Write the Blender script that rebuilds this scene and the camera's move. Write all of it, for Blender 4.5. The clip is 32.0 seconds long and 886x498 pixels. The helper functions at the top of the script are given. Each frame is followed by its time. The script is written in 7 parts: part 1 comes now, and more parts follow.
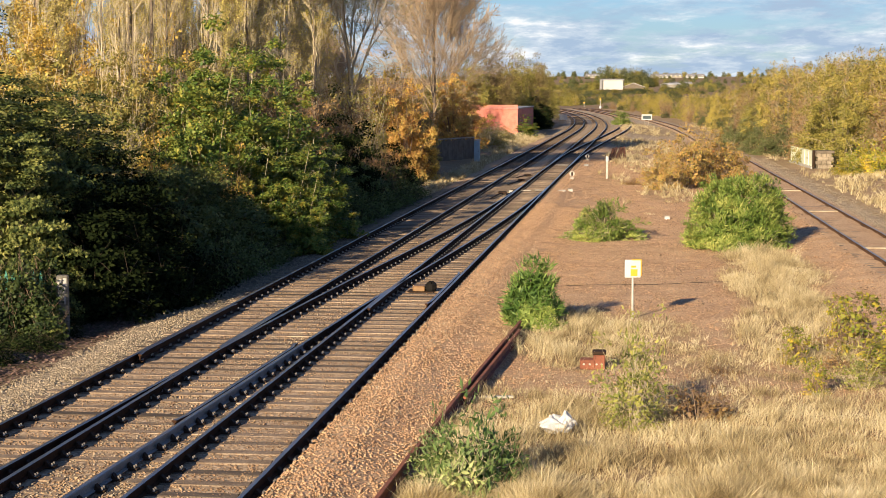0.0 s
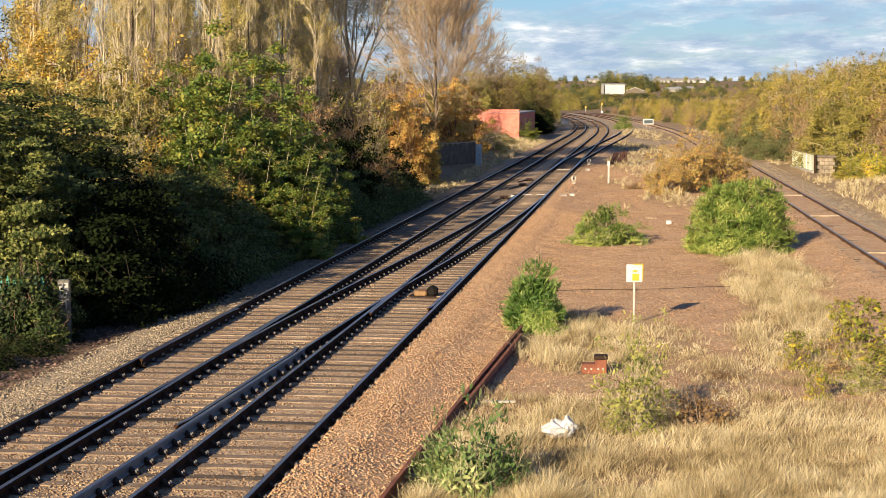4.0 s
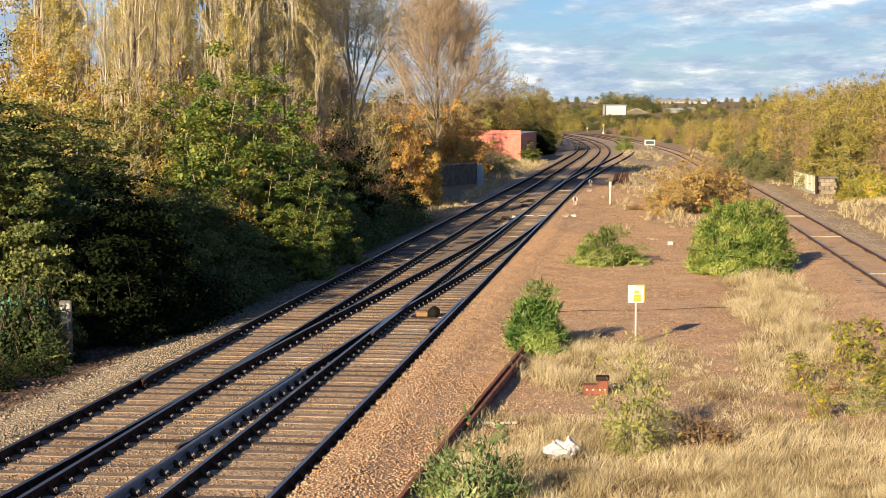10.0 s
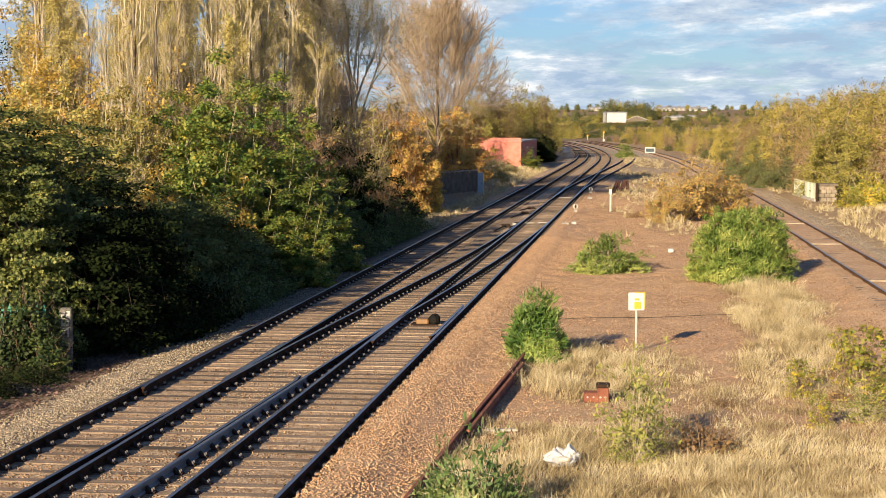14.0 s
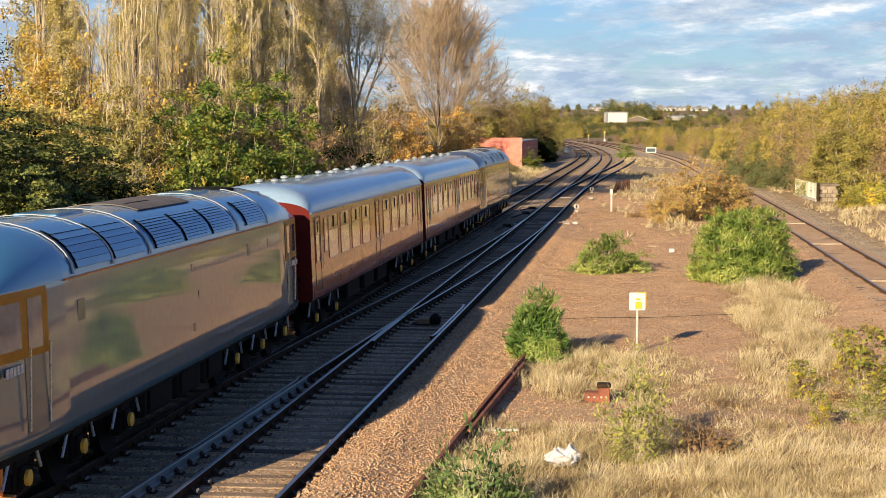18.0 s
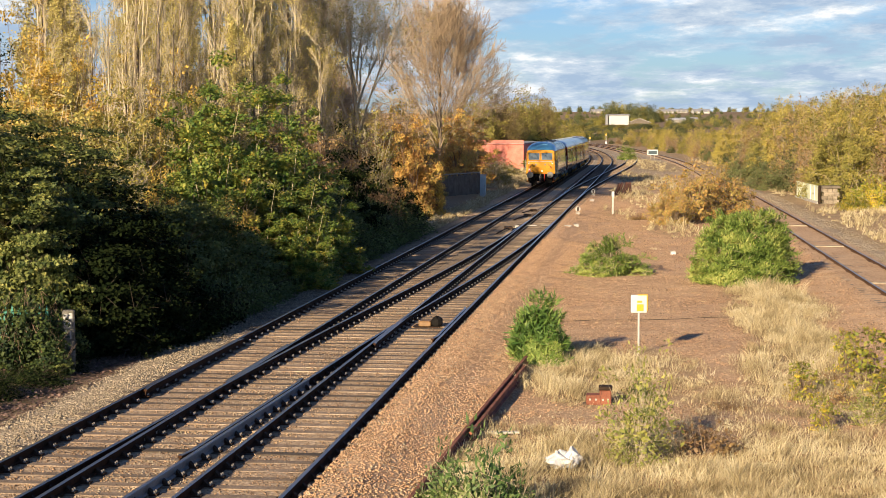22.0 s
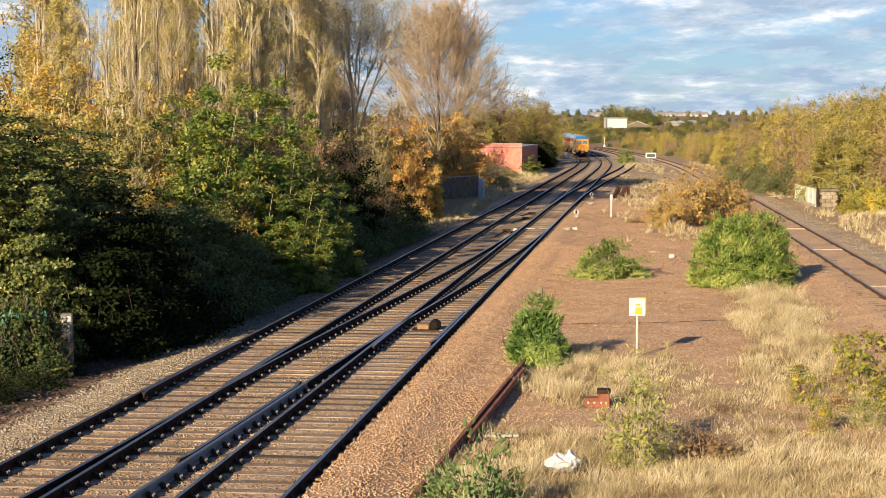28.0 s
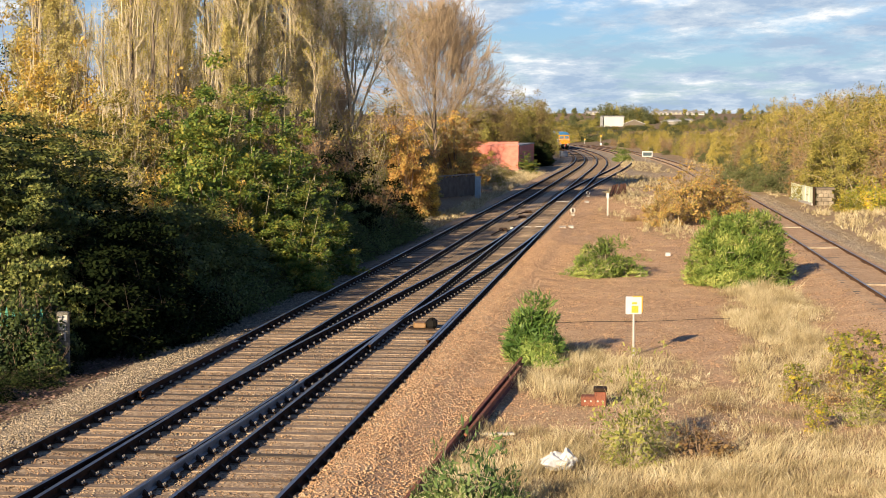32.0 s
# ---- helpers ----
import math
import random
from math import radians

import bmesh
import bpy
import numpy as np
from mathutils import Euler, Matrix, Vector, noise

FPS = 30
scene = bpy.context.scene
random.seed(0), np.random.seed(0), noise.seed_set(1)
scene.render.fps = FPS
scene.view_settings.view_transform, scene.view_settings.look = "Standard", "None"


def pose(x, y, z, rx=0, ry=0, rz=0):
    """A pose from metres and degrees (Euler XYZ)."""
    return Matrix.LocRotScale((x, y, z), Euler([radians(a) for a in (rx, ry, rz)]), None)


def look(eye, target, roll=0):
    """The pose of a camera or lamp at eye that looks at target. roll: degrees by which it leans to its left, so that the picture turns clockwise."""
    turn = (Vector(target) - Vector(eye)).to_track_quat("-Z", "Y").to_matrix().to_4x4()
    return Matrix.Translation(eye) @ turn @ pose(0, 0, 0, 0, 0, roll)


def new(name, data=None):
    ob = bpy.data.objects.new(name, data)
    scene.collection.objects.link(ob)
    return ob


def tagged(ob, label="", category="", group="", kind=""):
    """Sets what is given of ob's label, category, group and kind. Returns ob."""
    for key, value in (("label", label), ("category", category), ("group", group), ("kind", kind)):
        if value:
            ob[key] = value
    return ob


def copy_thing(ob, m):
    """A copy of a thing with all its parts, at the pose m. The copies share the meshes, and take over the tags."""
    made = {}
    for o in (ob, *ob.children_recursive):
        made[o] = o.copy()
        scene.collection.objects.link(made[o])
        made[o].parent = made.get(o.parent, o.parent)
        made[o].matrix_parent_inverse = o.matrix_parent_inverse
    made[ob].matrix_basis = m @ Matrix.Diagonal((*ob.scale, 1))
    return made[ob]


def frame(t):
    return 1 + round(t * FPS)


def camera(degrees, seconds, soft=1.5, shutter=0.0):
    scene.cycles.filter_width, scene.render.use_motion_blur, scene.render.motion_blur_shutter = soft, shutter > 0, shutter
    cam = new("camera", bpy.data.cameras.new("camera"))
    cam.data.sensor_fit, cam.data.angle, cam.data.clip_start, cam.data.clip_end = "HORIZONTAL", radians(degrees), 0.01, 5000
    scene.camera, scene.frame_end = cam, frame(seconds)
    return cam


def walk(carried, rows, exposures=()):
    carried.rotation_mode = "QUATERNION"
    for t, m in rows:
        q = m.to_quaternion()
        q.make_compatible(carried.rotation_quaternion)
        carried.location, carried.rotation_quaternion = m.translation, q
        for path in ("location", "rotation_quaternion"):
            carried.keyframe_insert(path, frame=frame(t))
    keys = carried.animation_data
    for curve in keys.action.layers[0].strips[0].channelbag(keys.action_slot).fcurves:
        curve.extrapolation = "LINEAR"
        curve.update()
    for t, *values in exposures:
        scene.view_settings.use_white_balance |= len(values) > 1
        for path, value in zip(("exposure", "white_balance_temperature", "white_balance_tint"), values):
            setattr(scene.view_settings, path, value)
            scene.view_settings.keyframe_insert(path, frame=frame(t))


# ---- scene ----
# ---------------------------------------------------------------- camera
# a hand-held camera on a footbridge, 5.25 m above the rails


def aim(tilt, pan):
    return pose(0.0, 0.0, 5.2471, tilt, 0, pan)


cam = camera(29.834, 32.0, 0.72)
walk(cam, [
    (0, aim(84.56, -0.114)), (0.5, aim(84.558, -0.136)), (1, aim(84.528, -0.129)), (1.5, aim(84.506, -0.089)),
    (2, aim(84.499, -0.082)), (2.5, aim(84.519, -0.091)), (3, aim(84.7, -0.063)), (3.5, aim(84.713, -0.061)),
    (5.5, aim(84.905, -0.048)), (6, aim(85.089, -0.035)), (6.5, aim(85.204, -0.056)), (7, aim(85.329, -0.026)),
    (7.5, aim(85.361, -0.007)), (8, aim(85.374, -0.005)), (8.5, aim(85.376, -0.024)), (9, aim(85.452, -0.02)),
    (9.5, aim(85.451, -0.035)), (10, aim(85.432, -0.007)), (10.5, aim(85.439, -0.002)), (11, aim(85.512, 0.007)),
    (11.5, aim(85.646, -0.002)), (12, aim(85.661, -0.02)), (12.5, aim(85.659, 0.004)), (13, aim(85.657, 0)),
    (13.5, aim(85.648, 0.028)), (14, aim(85.687, 0.007)), (14.5, aim(85.717, 0.03)), (16.5, aim(85.659, 0)),
    (17, aim(85.691, 0.032)), (17.5, aim(85.681, 0.026)), (18, aim(85.685, 0.039)), (18.5, aim(85.67, 0.05)),
    (19, aim(85.707, 0.076)), (19.5, aim(85.691, 0.058)), (20, aim(85.663, 0.039)), (20.5, aim(85.672, 0.062)),
    (21, aim(85.741, 0.058)), (21.5, aim(85.788, 0.073)), (22, aim(85.767, 0.091)), (22.5, aim(85.78, 0.089)),
    (23, aim(85.846, 0.071)), (23.5, aim(85.881, 0.093)), (24, aim(85.89, 0.099)), (24.5, aim(85.899, 0.101)),
    (25, aim(85.881, 0.091)), (25.5, aim(85.881, 0.091)), (27.5, aim(85.886, 0.087)), (28, aim(85.873, 0.034)),
    (28.5, aim(85.881, 0.019)), (29, aim(85.851, 0.021)), (29.5, aim(85.844, 0.03)), (30, aim(85.844, 0.032)),
    (30.5, aim(85.846, 0.035)), (31, aim(85.846, 0.015)), (31.5, aim(85.84, -0.028)), (32, aim(85.822, -0.087)),
], exposures=((0, 1.0), (32, 1.0)))

# ---------------------------------------------------------------- light
SUN_AZ, SUN_EL = radians(206.7), radians(18.0)
world = bpy.data.worlds.new("sky")
scene.world = world
world.use_nodes = True


def build_sky():
    nt = world.node_tree
    nt.nodes.clear()
    n = nt.nodes.new
    out = n("ShaderNodeOutputWorld")
    bg = n("ShaderNodeBackground")
    sky = n("ShaderNodeTexSky")
    sky.sky_type = "NISHITA"
    sky.sun_disc = False
    sky.sun_elevation, sky.sun_rotation = SUN_EL, SUN_AZ
    sky.air_density, sky.dust_density, sky.ozone_density = 1.0, 0.3, 2.5
    co = n("ShaderNodeTexCoord")
    # a flat cloud layer overhead, seen in perspective towards the horizon
    sep = n("ShaderNodeSeparateXYZ")
    lift = n("ShaderNodeMath")
    lift.operation, lift.inputs[1].default_value = "ADD", 0.15
    flat = n("ShaderNodeCombineXYZ")
    deck = n("ShaderNodeVectorMath")
    deck.operation = "DIVIDE"
    mp = n("ShaderNodeMapping")
    mp.inputs["Scale"].default_value = (2.3, 1.7, 1.0)
    mp.inputs["Location"].default_value = (3.1, 0.4, 0.05)
    big = n("ShaderNodeTexNoise")
    big.inputs["Scale"].default_value, big.inputs["Detail"].default_value = 1.0, 9.0
    big.inputs["Roughness"].default_value, big.inputs["Distortion"].default_value = 0.60, 0.1
    ramp = n("ShaderNodeValToRGB")
    ramp.color_ramp.elements[0].position, ramp.color_ramp.elements[1].position = 0.38, 0.53
    small = n("ShaderNodeTexNoise")
    small.inputs["Scale"].default_value, small.inputs["Detail"].default_value = 2.1, 8.0
    small.inputs["Roughness"].default_value = 0.64
    tone = n("ShaderNodeValToRGB")
    e = tone.color_ramp.elements
    e[0].position, e[0].color = 0.40, (3.8, 5.0, 6.6, 1)
    e[1].position, e[1].color = 0.64, (9.6, 9.7, 9.7, 1)
    k = e.new(0.54)
    k.color = (5.9, 6.8, 7.8, 1)
    mix = n("ShaderNodeMix")
    mix.data_type = "RGBA"
    tint = n("ShaderNodeMix")
    tint.data_type, tint.blend_type = "RGBA", "MULTIPLY"
    tint.inputs["Factor"].default_value = 1.0
    tint.inputs["B"].default_value = (0.55, 0.72, 1.08, 1)
    ln = nt.links.new
    ln(co.outputs["Generated"], sep.inputs[0])
    ln(sep.outputs["Z"], lift.inputs[0])
    for axis in "XYZ":
        ln(lift.outputs[0], flat.inputs[axis])
    ln(co.outputs["Generated"], deck.inputs[0])
    ln(flat.outputs[0], deck.inputs[1])
    ln(deck.outputs[0], mp.inputs["Vector"])
    ln(mp.outputs[0], big.inputs["Vector"])
    ln(mp.outputs[0], small.inputs["Vector"])
    ln(big.outputs[0], ramp.inputs[0])
    ln(small.outputs[0], tone.inputs[0])
    ln(sky.outputs[0], tint.inputs["A"])
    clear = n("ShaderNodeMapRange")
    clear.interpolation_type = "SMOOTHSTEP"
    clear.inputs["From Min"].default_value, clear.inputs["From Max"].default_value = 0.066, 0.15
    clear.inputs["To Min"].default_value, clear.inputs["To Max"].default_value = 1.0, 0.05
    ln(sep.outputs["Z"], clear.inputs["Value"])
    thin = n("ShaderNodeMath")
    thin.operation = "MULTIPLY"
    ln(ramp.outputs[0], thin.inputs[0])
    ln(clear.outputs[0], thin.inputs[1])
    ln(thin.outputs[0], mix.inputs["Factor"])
    ln(tint.outputs["Result"], mix.inputs["A"])
    ln(tone.outputs[0], mix.inputs["B"])
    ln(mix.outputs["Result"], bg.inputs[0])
    ln(bg.outputs[0], out.inputs[0])
    bg.inputs[1].default_value = 0.055


build_sky()
sun_data = bpy.data.lights.new("sun", "SUN")
sun_data.energy, sun_data.angle, sun_data.color = 5.0, radians(0.53), (1.0, 0.80, 0.55)
sun = new("sun", sun_data)
sun.matrix_world = look((math.sin(SUN_AZ) * 90, math.cos(SUN_AZ) * 90, math.tan(SUN_EL) * 90), (0, 0, 0))

# ---------------------------------------------------------------- materials


def surface(name, cols, rough=0.8, metal=0.0, scale=3.0, fine=30.0, bump=0.3, depth=0.02, coat=0.0, coat_ior=1.5, spread=0.0, attr=None, spec=0.5, random=False):
    """cols: two or three base colours mixed by a broad and a fine noise. spread: brightness change from piece to piece."""
    m = bpy.data.materials.new(name)
    m.use_nodes = True
    nt = m.node_tree
    n, ln = nt.nodes.new, nt.links.new
    b = nt.nodes["Principled BSDF"]
    co = n("ShaderNodeTexCoord")
    a = n("ShaderNodeTexNoise")
    a.inputs["Scale"].default_value, a.inputs["Detail"].default_value = scale, 5.0
    f = n("ShaderNodeTexNoise")
    f.inputs["Scale"].default_value, f.inputs["Detail"].default_value = fine, 4.0
    ln(co.outputs["Object"], a.inputs["Vector"])
    ln(co.outputs["Object"], f.inputs["Vector"])
    ramp = n("ShaderNodeValToRGB")
    e = ramp.color_ramp.elements
    e[0].position, e[1].position = 0.35, 0.66
    e[0].color, e[1].color = (*cols[0], 1), (*cols[-1], 1)
    if len(cols) == 3:
        k = e.new(0.5)
        k.color = (*cols[1], 1)
    mixv = n("ShaderNodeMix")
    mixv.inputs["Factor"].default_value = 0.45
    ln(a.outputs[0], mixv.inputs["A"])
    ln(f.outputs[0], mixv.inputs["B"])
    ln(mixv.outputs["Result"], ramp.inputs[0])
    colour = ramp.outputs[0]
    if spread:
        hsv = n("ShaderNodeHueSaturation")
        mr = n("ShaderNodeMapRange")
        mr.inputs["To Min"].default_value, mr.inputs["To Max"].default_value = 1 - spread, 1 + spread
        if random:
            g = n("ShaderNodeNewGeometry")
            ln(g.outputs["Random Per Island"], mr.inputs["Value"])
        else:
            g = n("ShaderNodeObjectInfo")
            ln(g.outputs["Random"], mr.inputs["Value"])
        ln(mr.outputs[0], hsv.inputs["Value"])
        ln(colour, hsv.inputs["Color"])
        colour = hsv.outputs[0]
    ln(colour, b.inputs["Base Color"])
    b.inputs["Metallic"].default_value = metal
    rr = n("ShaderNodeMapRange")
    rr.inputs["To Min"].default_value, rr.inputs["To Max"].default_value = max(0.03, rough - 0.12), min(1.0, rough + 0.12)
    ln(f.outputs[0], rr.inputs["Value"])
    ln(rr.outputs[0], b.inputs["Roughness"])
    b.inputs["Coat Weight"].default_value = coat
    b.inputs["Coat Roughness"].default_value = 0.05
    b.inputs["Coat IOR"].default_value = coat_ior
    b.inputs["Specular IOR Level"].default_value = spec
    if bump:
        bp = n("ShaderNodeBump")
        bp.inputs["Strength"].default_value, bp.inputs["Distance"].default_value = bump, depth
        ln(f.outputs[0], bp.inputs["Height"])
        ln(bp.outputs[0], b.inputs["Normal"])
    return m


def foliage(name, stops, through_light=0.25, rough=0.5, spec=0.2):
    """Leaves: a hue for each leaf out of the given stops, a shift from plant to plant and by broad clumps."""
    m = bpy.data.materials.new(name)
    m.use_nodes = True
    nt = m.node_tree
    n, ln = nt.nodes.new, nt.links.new
    b = nt.nodes["Principled BSDF"]
    g = n("ShaderNodeNewGeometry")
    co = n("ShaderNodeTexCoord")
    nz = n("ShaderNodeTexNoise")
    nz.inputs["Scale"].default_value, nz.inputs["Detail"].default_value = 1.5, 3.0
    ln(co.outputs["Object"], nz.inputs["Vector"])
    mr = n("ShaderNodeMapRange")
    mr.inputs["From Min"].default_value, mr.inputs["From Max"].default_value = 0.3, 0.7
    ln(nz.outputs[0], mr.inputs["Value"])
    mixv = n("ShaderNodeMix")
    mixv.inputs["Factor"].default_value = 0.62
    ln(g.outputs["Random Per Island"], mixv.inputs["A"])
    ln(mr.outputs[0], mixv.inputs["B"])
    ramp = n("ShaderNodeValToRGB")
    e = ramp.color_ramp.elements
    e[0].position, e[-1].position = 0.12, 0.88
    e[0].color, e[-1].color = (*stops[0], 1), (*stops[-1], 1)
    for i, c in enumerate(stops[1:-1], 1):
        k = e.new(0.12 + 0.76 * i / (len(stops) - 1))
        k.color = (*c, 1)
    ln(mixv.outputs["Result"], ramp.inputs[0])
    oi = n("ShaderNodeObjectInfo")
    hsv = n("ShaderNodeHueSaturation")
    m2 = n("ShaderNodeMapRange")
    m2.inputs["To Min"].default_value, m2.inputs["To Max"].default_value = 0.78, 1.25
    ln(oi.outputs["Random"], m2.inputs["Value"])
    ln(m2.outputs[0], hsv.inputs["Value"])
    ln(ramp.outputs[0], hsv.inputs["Color"])
    ln(hsv.outputs[0], b.inputs["Base Color"])
    b.inputs["Roughness"].default_value = rough
    b.inputs["Specular IOR Level"].default_value = spec
    t = n("ShaderNodeBsdfTranslucent")
    ln(hsv.outputs[0], t.inputs["Color"])
    mx = n("ShaderNodeMixShader")
    mx.inputs[0].default_value = through_light
    ln(b.outputs[0], mx.inputs[1])
    ln(t.outputs[0], mx.inputs[2])
    ln(mx.outputs[0], nt.nodes["Material Output"].inputs[0])
    return m


def ground_material():
    """Gravel, pale shoulder stone and grassy soil, mixed by the cover layer, with stone-sized cells."""
    m = bpy.data.materials.new("ground_cover")
    m.use_nodes = True
    nt = m.node_tree
    n, ln = nt.nodes.new, nt.links.new
    b = nt.nodes["Principled BSDF"]
    at = n("ShaderNodeAttribute")
    at.attribute_name = "cover"
    sep = n("ShaderNodeSeparateColor")
    ln(at.outputs["Color"], sep.inputs[0])
    co = n("ShaderNodeTexCoord")
    vor = n("ShaderNodeTexVoronoi")
    vor.inputs["Scale"].default_value = 16.0
    nz = n("ShaderNodeTexNoise")
    nz.inputs["Scale"].default_value, nz.inputs["Detail"].default_value = 0.7, 8.0
    fz = n("ShaderNodeTexNoise")
    fz.inputs["Scale"].default_value, fz.inputs["Detail"].default_value = 28.0, 4.0
    for k in (vor, nz, fz):
        ln(co.outputs["Object"], k.inputs["Vector"])
    vs = n("ShaderNodeSeparateColor")
    ln(vor.outputs["Color"], vs.inputs[0])

    def ramp(source, *stops):
        r = n("ShaderNodeValToRGB")
        e = r.color_ramp.elements
        e[0].position, e[1].position = stops[0][0], stops[-1][0]
        e[0].color, e[1].color = (*stops[0][1], 1), (*stops[-1][1], 1)
        for p, c in stops[1:-1]:
            k = e.new(p)
            k.color = (*c, 1)
        ln(source, r.inputs[0])
        return r.outputs[0]

    def mix(fac, a, c, mode="MIX"):
        x = n("ShaderNodeMix")
        x.data_type, x.blend_type = "RGBA", mode
        if isinstance(fac, float):
            x.inputs["Factor"].default_value = fac
        else:
            ln(fac, x.inputs["Factor"])
        ln(a, x.inputs["A"])
        ln(c, x.inputs["B"])
        return x.outputs["Result"]

    red = ramp(vs.outputs[0], (0.0, (0.34, 0.20, 0.11)), (0.5, (0.53, 0.335, 0.19)), (1.0, (0.70, 0.50, 0.31)))
    grey = ramp(vs.outputs[1], (0.0, (0.20, 0.155, 0.105)), (0.6, (0.40, 0.325, 0.22)), (1.0, (0.58, 0.49, 0.36)))
    dirt = ramp(nz.outputs[0], (0.35, (0.39, 0.25, 0.145)), (0.6, (0.60, 0.415, 0.255)))
    soil = ramp(fz.outputs[0], (0.3, (0.22, 0.15, 0.08)), (0.7, (0.45, 0.33, 0.18)))
    # dark earth tone, which along the hedge also carries its painted shade
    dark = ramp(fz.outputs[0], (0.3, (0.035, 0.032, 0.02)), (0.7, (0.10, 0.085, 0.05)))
    base = mix(0.30, red, dirt)
    worn = ramp(nz.outputs[0], (0.42, (0.0, 0.0, 0.0)), (0.62, (0.6, 0.6, 0.6)))
    base = mix(worn, base, dirt)
    base = mix(sep.outputs[1], base, grey)
    base = mix(sep.outputs[0], base, soil)
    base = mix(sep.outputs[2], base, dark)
    gap = ramp(vor.outputs["Distance"], (0.30, (1.12, 1.12, 1.12)), (0.62, (0.70, 0.68, 0.65)))
    base = mix(0.6, base, gap, "MULTIPLY")
    ln(base, b.inputs["Base Color"])
    b.inputs["Roughness"].default_value = 0.95
    b.inputs["Specular IOR Level"].default_value = 0.2
    bp = n("ShaderNodeBump")
    bp.inputs["Strength"].default_value, bp.inputs["Distance"].default_value = 0.6, 0.02
    ln(vor.outputs["Distance"], bp.inputs["Height"])
    bp.invert = True
    ln(bp.outputs[0], b.inputs["Normal"])
    return m


M_GROUND = ground_material()
M_RAIL = surface("rail_steel_side", ((0.030, 0.015, 0.008), (0.070, 0.034, 0.018)), 0.95, 0.0, 1.5, 20, 0.2, 0.004, spec=0.08)
M_RAIL_DUSTY = surface("dusty_rail_side", ((0.075, 0.042, 0.024), (0.155, 0.092, 0.054)), 0.95, 0.0, 1.5, 20, 0.2, 0.004, spec=0.08)
M_HEAD = surface("polished_rail_head", ((0.25, 0.23, 0.205), (0.38, 0.355, 0.325)), 0.32, 0.9, 1.2, 30, 0.05, 0.002)
M_RUST = surface("rusty_rail", ((0.10, 0.035, 0.02), (0.22, 0.075, 0.04), (0.30, 0.12, 0.065)), 0.85, 0.1, 3, 40, 0.3, 0.005)
M_SLEEPER = surface("weathered_sleeper", ((0.085, 0.058, 0.037), (0.165, 0.118, 0.078), (0.29, 0.225, 0.15)), 0.9, 0, 2, 26, 0.6, 0.012, spread=0.6)
M_CHAIR = surface("iron_chair", ((0.022, 0.014, 0.009), (0.052, 0.031, 0.019)), 0.85, 0.0, 8, 60, 0.3, 0.003, spec=0.15)
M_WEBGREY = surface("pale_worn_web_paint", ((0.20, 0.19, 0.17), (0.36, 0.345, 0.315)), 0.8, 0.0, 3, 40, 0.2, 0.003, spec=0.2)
M_BOLT = surface("worn_bolt", ((0.20, 0.175, 0.15), (0.36, 0.33, 0.29)), 0.5, 0.6, 8, 60, 0.1, 0.002)
M_STONE = surface("ballast_stone", ((0.25, 0.145, 0.078), (0.41, 0.255, 0.14), (0.51, 0.355, 0.215)), 0.9, 0, 5, 40, 0.3, 0.005, spread=0.28, random=True)
M_STONE_DIRTY = surface("oil_stained_ballast", ((0.10, 0.062, 0.036), (0.24, 0.15, 0.085), (0.42, 0.30, 0.18)), 0.9, 0, 1.2, 40, 0.3, 0.005, spread=0.4, random=True)
M_STONE_SOIL = surface("earthy_ballast_stone", ((0.24, 0.14, 0.078), (0.36, 0.225, 0.128), (0.44, 0.30, 0.185)), 0.95, 0, 5, 40, 0.3, 0.005, spread=0.22, random=True)
M_STONE_PALE = surface("pale_ballast_stone", ((0.14, 0.108, 0.07), (0.27, 0.215, 0.145), (0.44, 0.37, 0.265)), 0.9, 0, 5, 40, 0.3, 0.005, spread=0.35, random=True)
M_BARK = surface("bark", ((0.07, 0.053, 0.037), (0.15, 0.115, 0.082), (0.23, 0.185, 0.135)), 0.9, 0, 4, 30, 0.5, 0.01)
M_TWIG = surface("pale_twigs", ((0.34, 0.28, 0.18), (0.57, 0.485, 0.33)), 0.85, 0, 1.2, 20, 0, 0)
M_TWIG_GREY = surface("grey_tan_twigs", ((0.27, 0.225, 0.15), (0.50, 0.425, 0.29)), 0.85, 0, 1.2, 20, 0, 0)
M_TWIG_DARK = surface("brown_twigs", ((0.13, 0.085, 0.055), (0.25, 0.17, 0.11)), 0.85, 0, 1.2, 20, 0, 0)
# darker copy of the twigs, with the hedge's shade put into the colour
M_TWIG_SHADE = surface("shade_darkened_twigs", ((0.035, 0.028, 0.02), (0.075, 0.06, 0.042)), 0.9, 0, 1.2, 20, 0, 0, spec=0.1)
M_TWIG_RED = surface("russet_twigs", ((0.21, 0.15, 0.095), (0.43, 0.33, 0.215)), 0.85, 0, 1.2, 20, 0, 0)
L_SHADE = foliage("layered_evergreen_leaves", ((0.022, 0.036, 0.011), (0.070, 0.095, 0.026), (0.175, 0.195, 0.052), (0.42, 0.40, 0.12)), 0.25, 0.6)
# evergreen leaves taken nearly to black: the hedge's deep shade is in their colour
L_DARK = foliage("shade_dark_evergreen_leaves", ((0.006, 0.011, 0.004), (0.013, 0.021, 0.007), (0.034, 0.043, 0.013)), 0.04, 0.9, 0.03)
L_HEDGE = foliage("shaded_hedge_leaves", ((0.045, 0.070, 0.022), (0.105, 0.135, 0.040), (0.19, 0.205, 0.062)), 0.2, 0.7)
L_GREEN = foliage("turning_green_leaves", ((0.035, 0.075, 0.016), (0.10, 0.155, 0.030), (0.21, 0.235, 0.045), (0.42, 0.32, 0.06)))
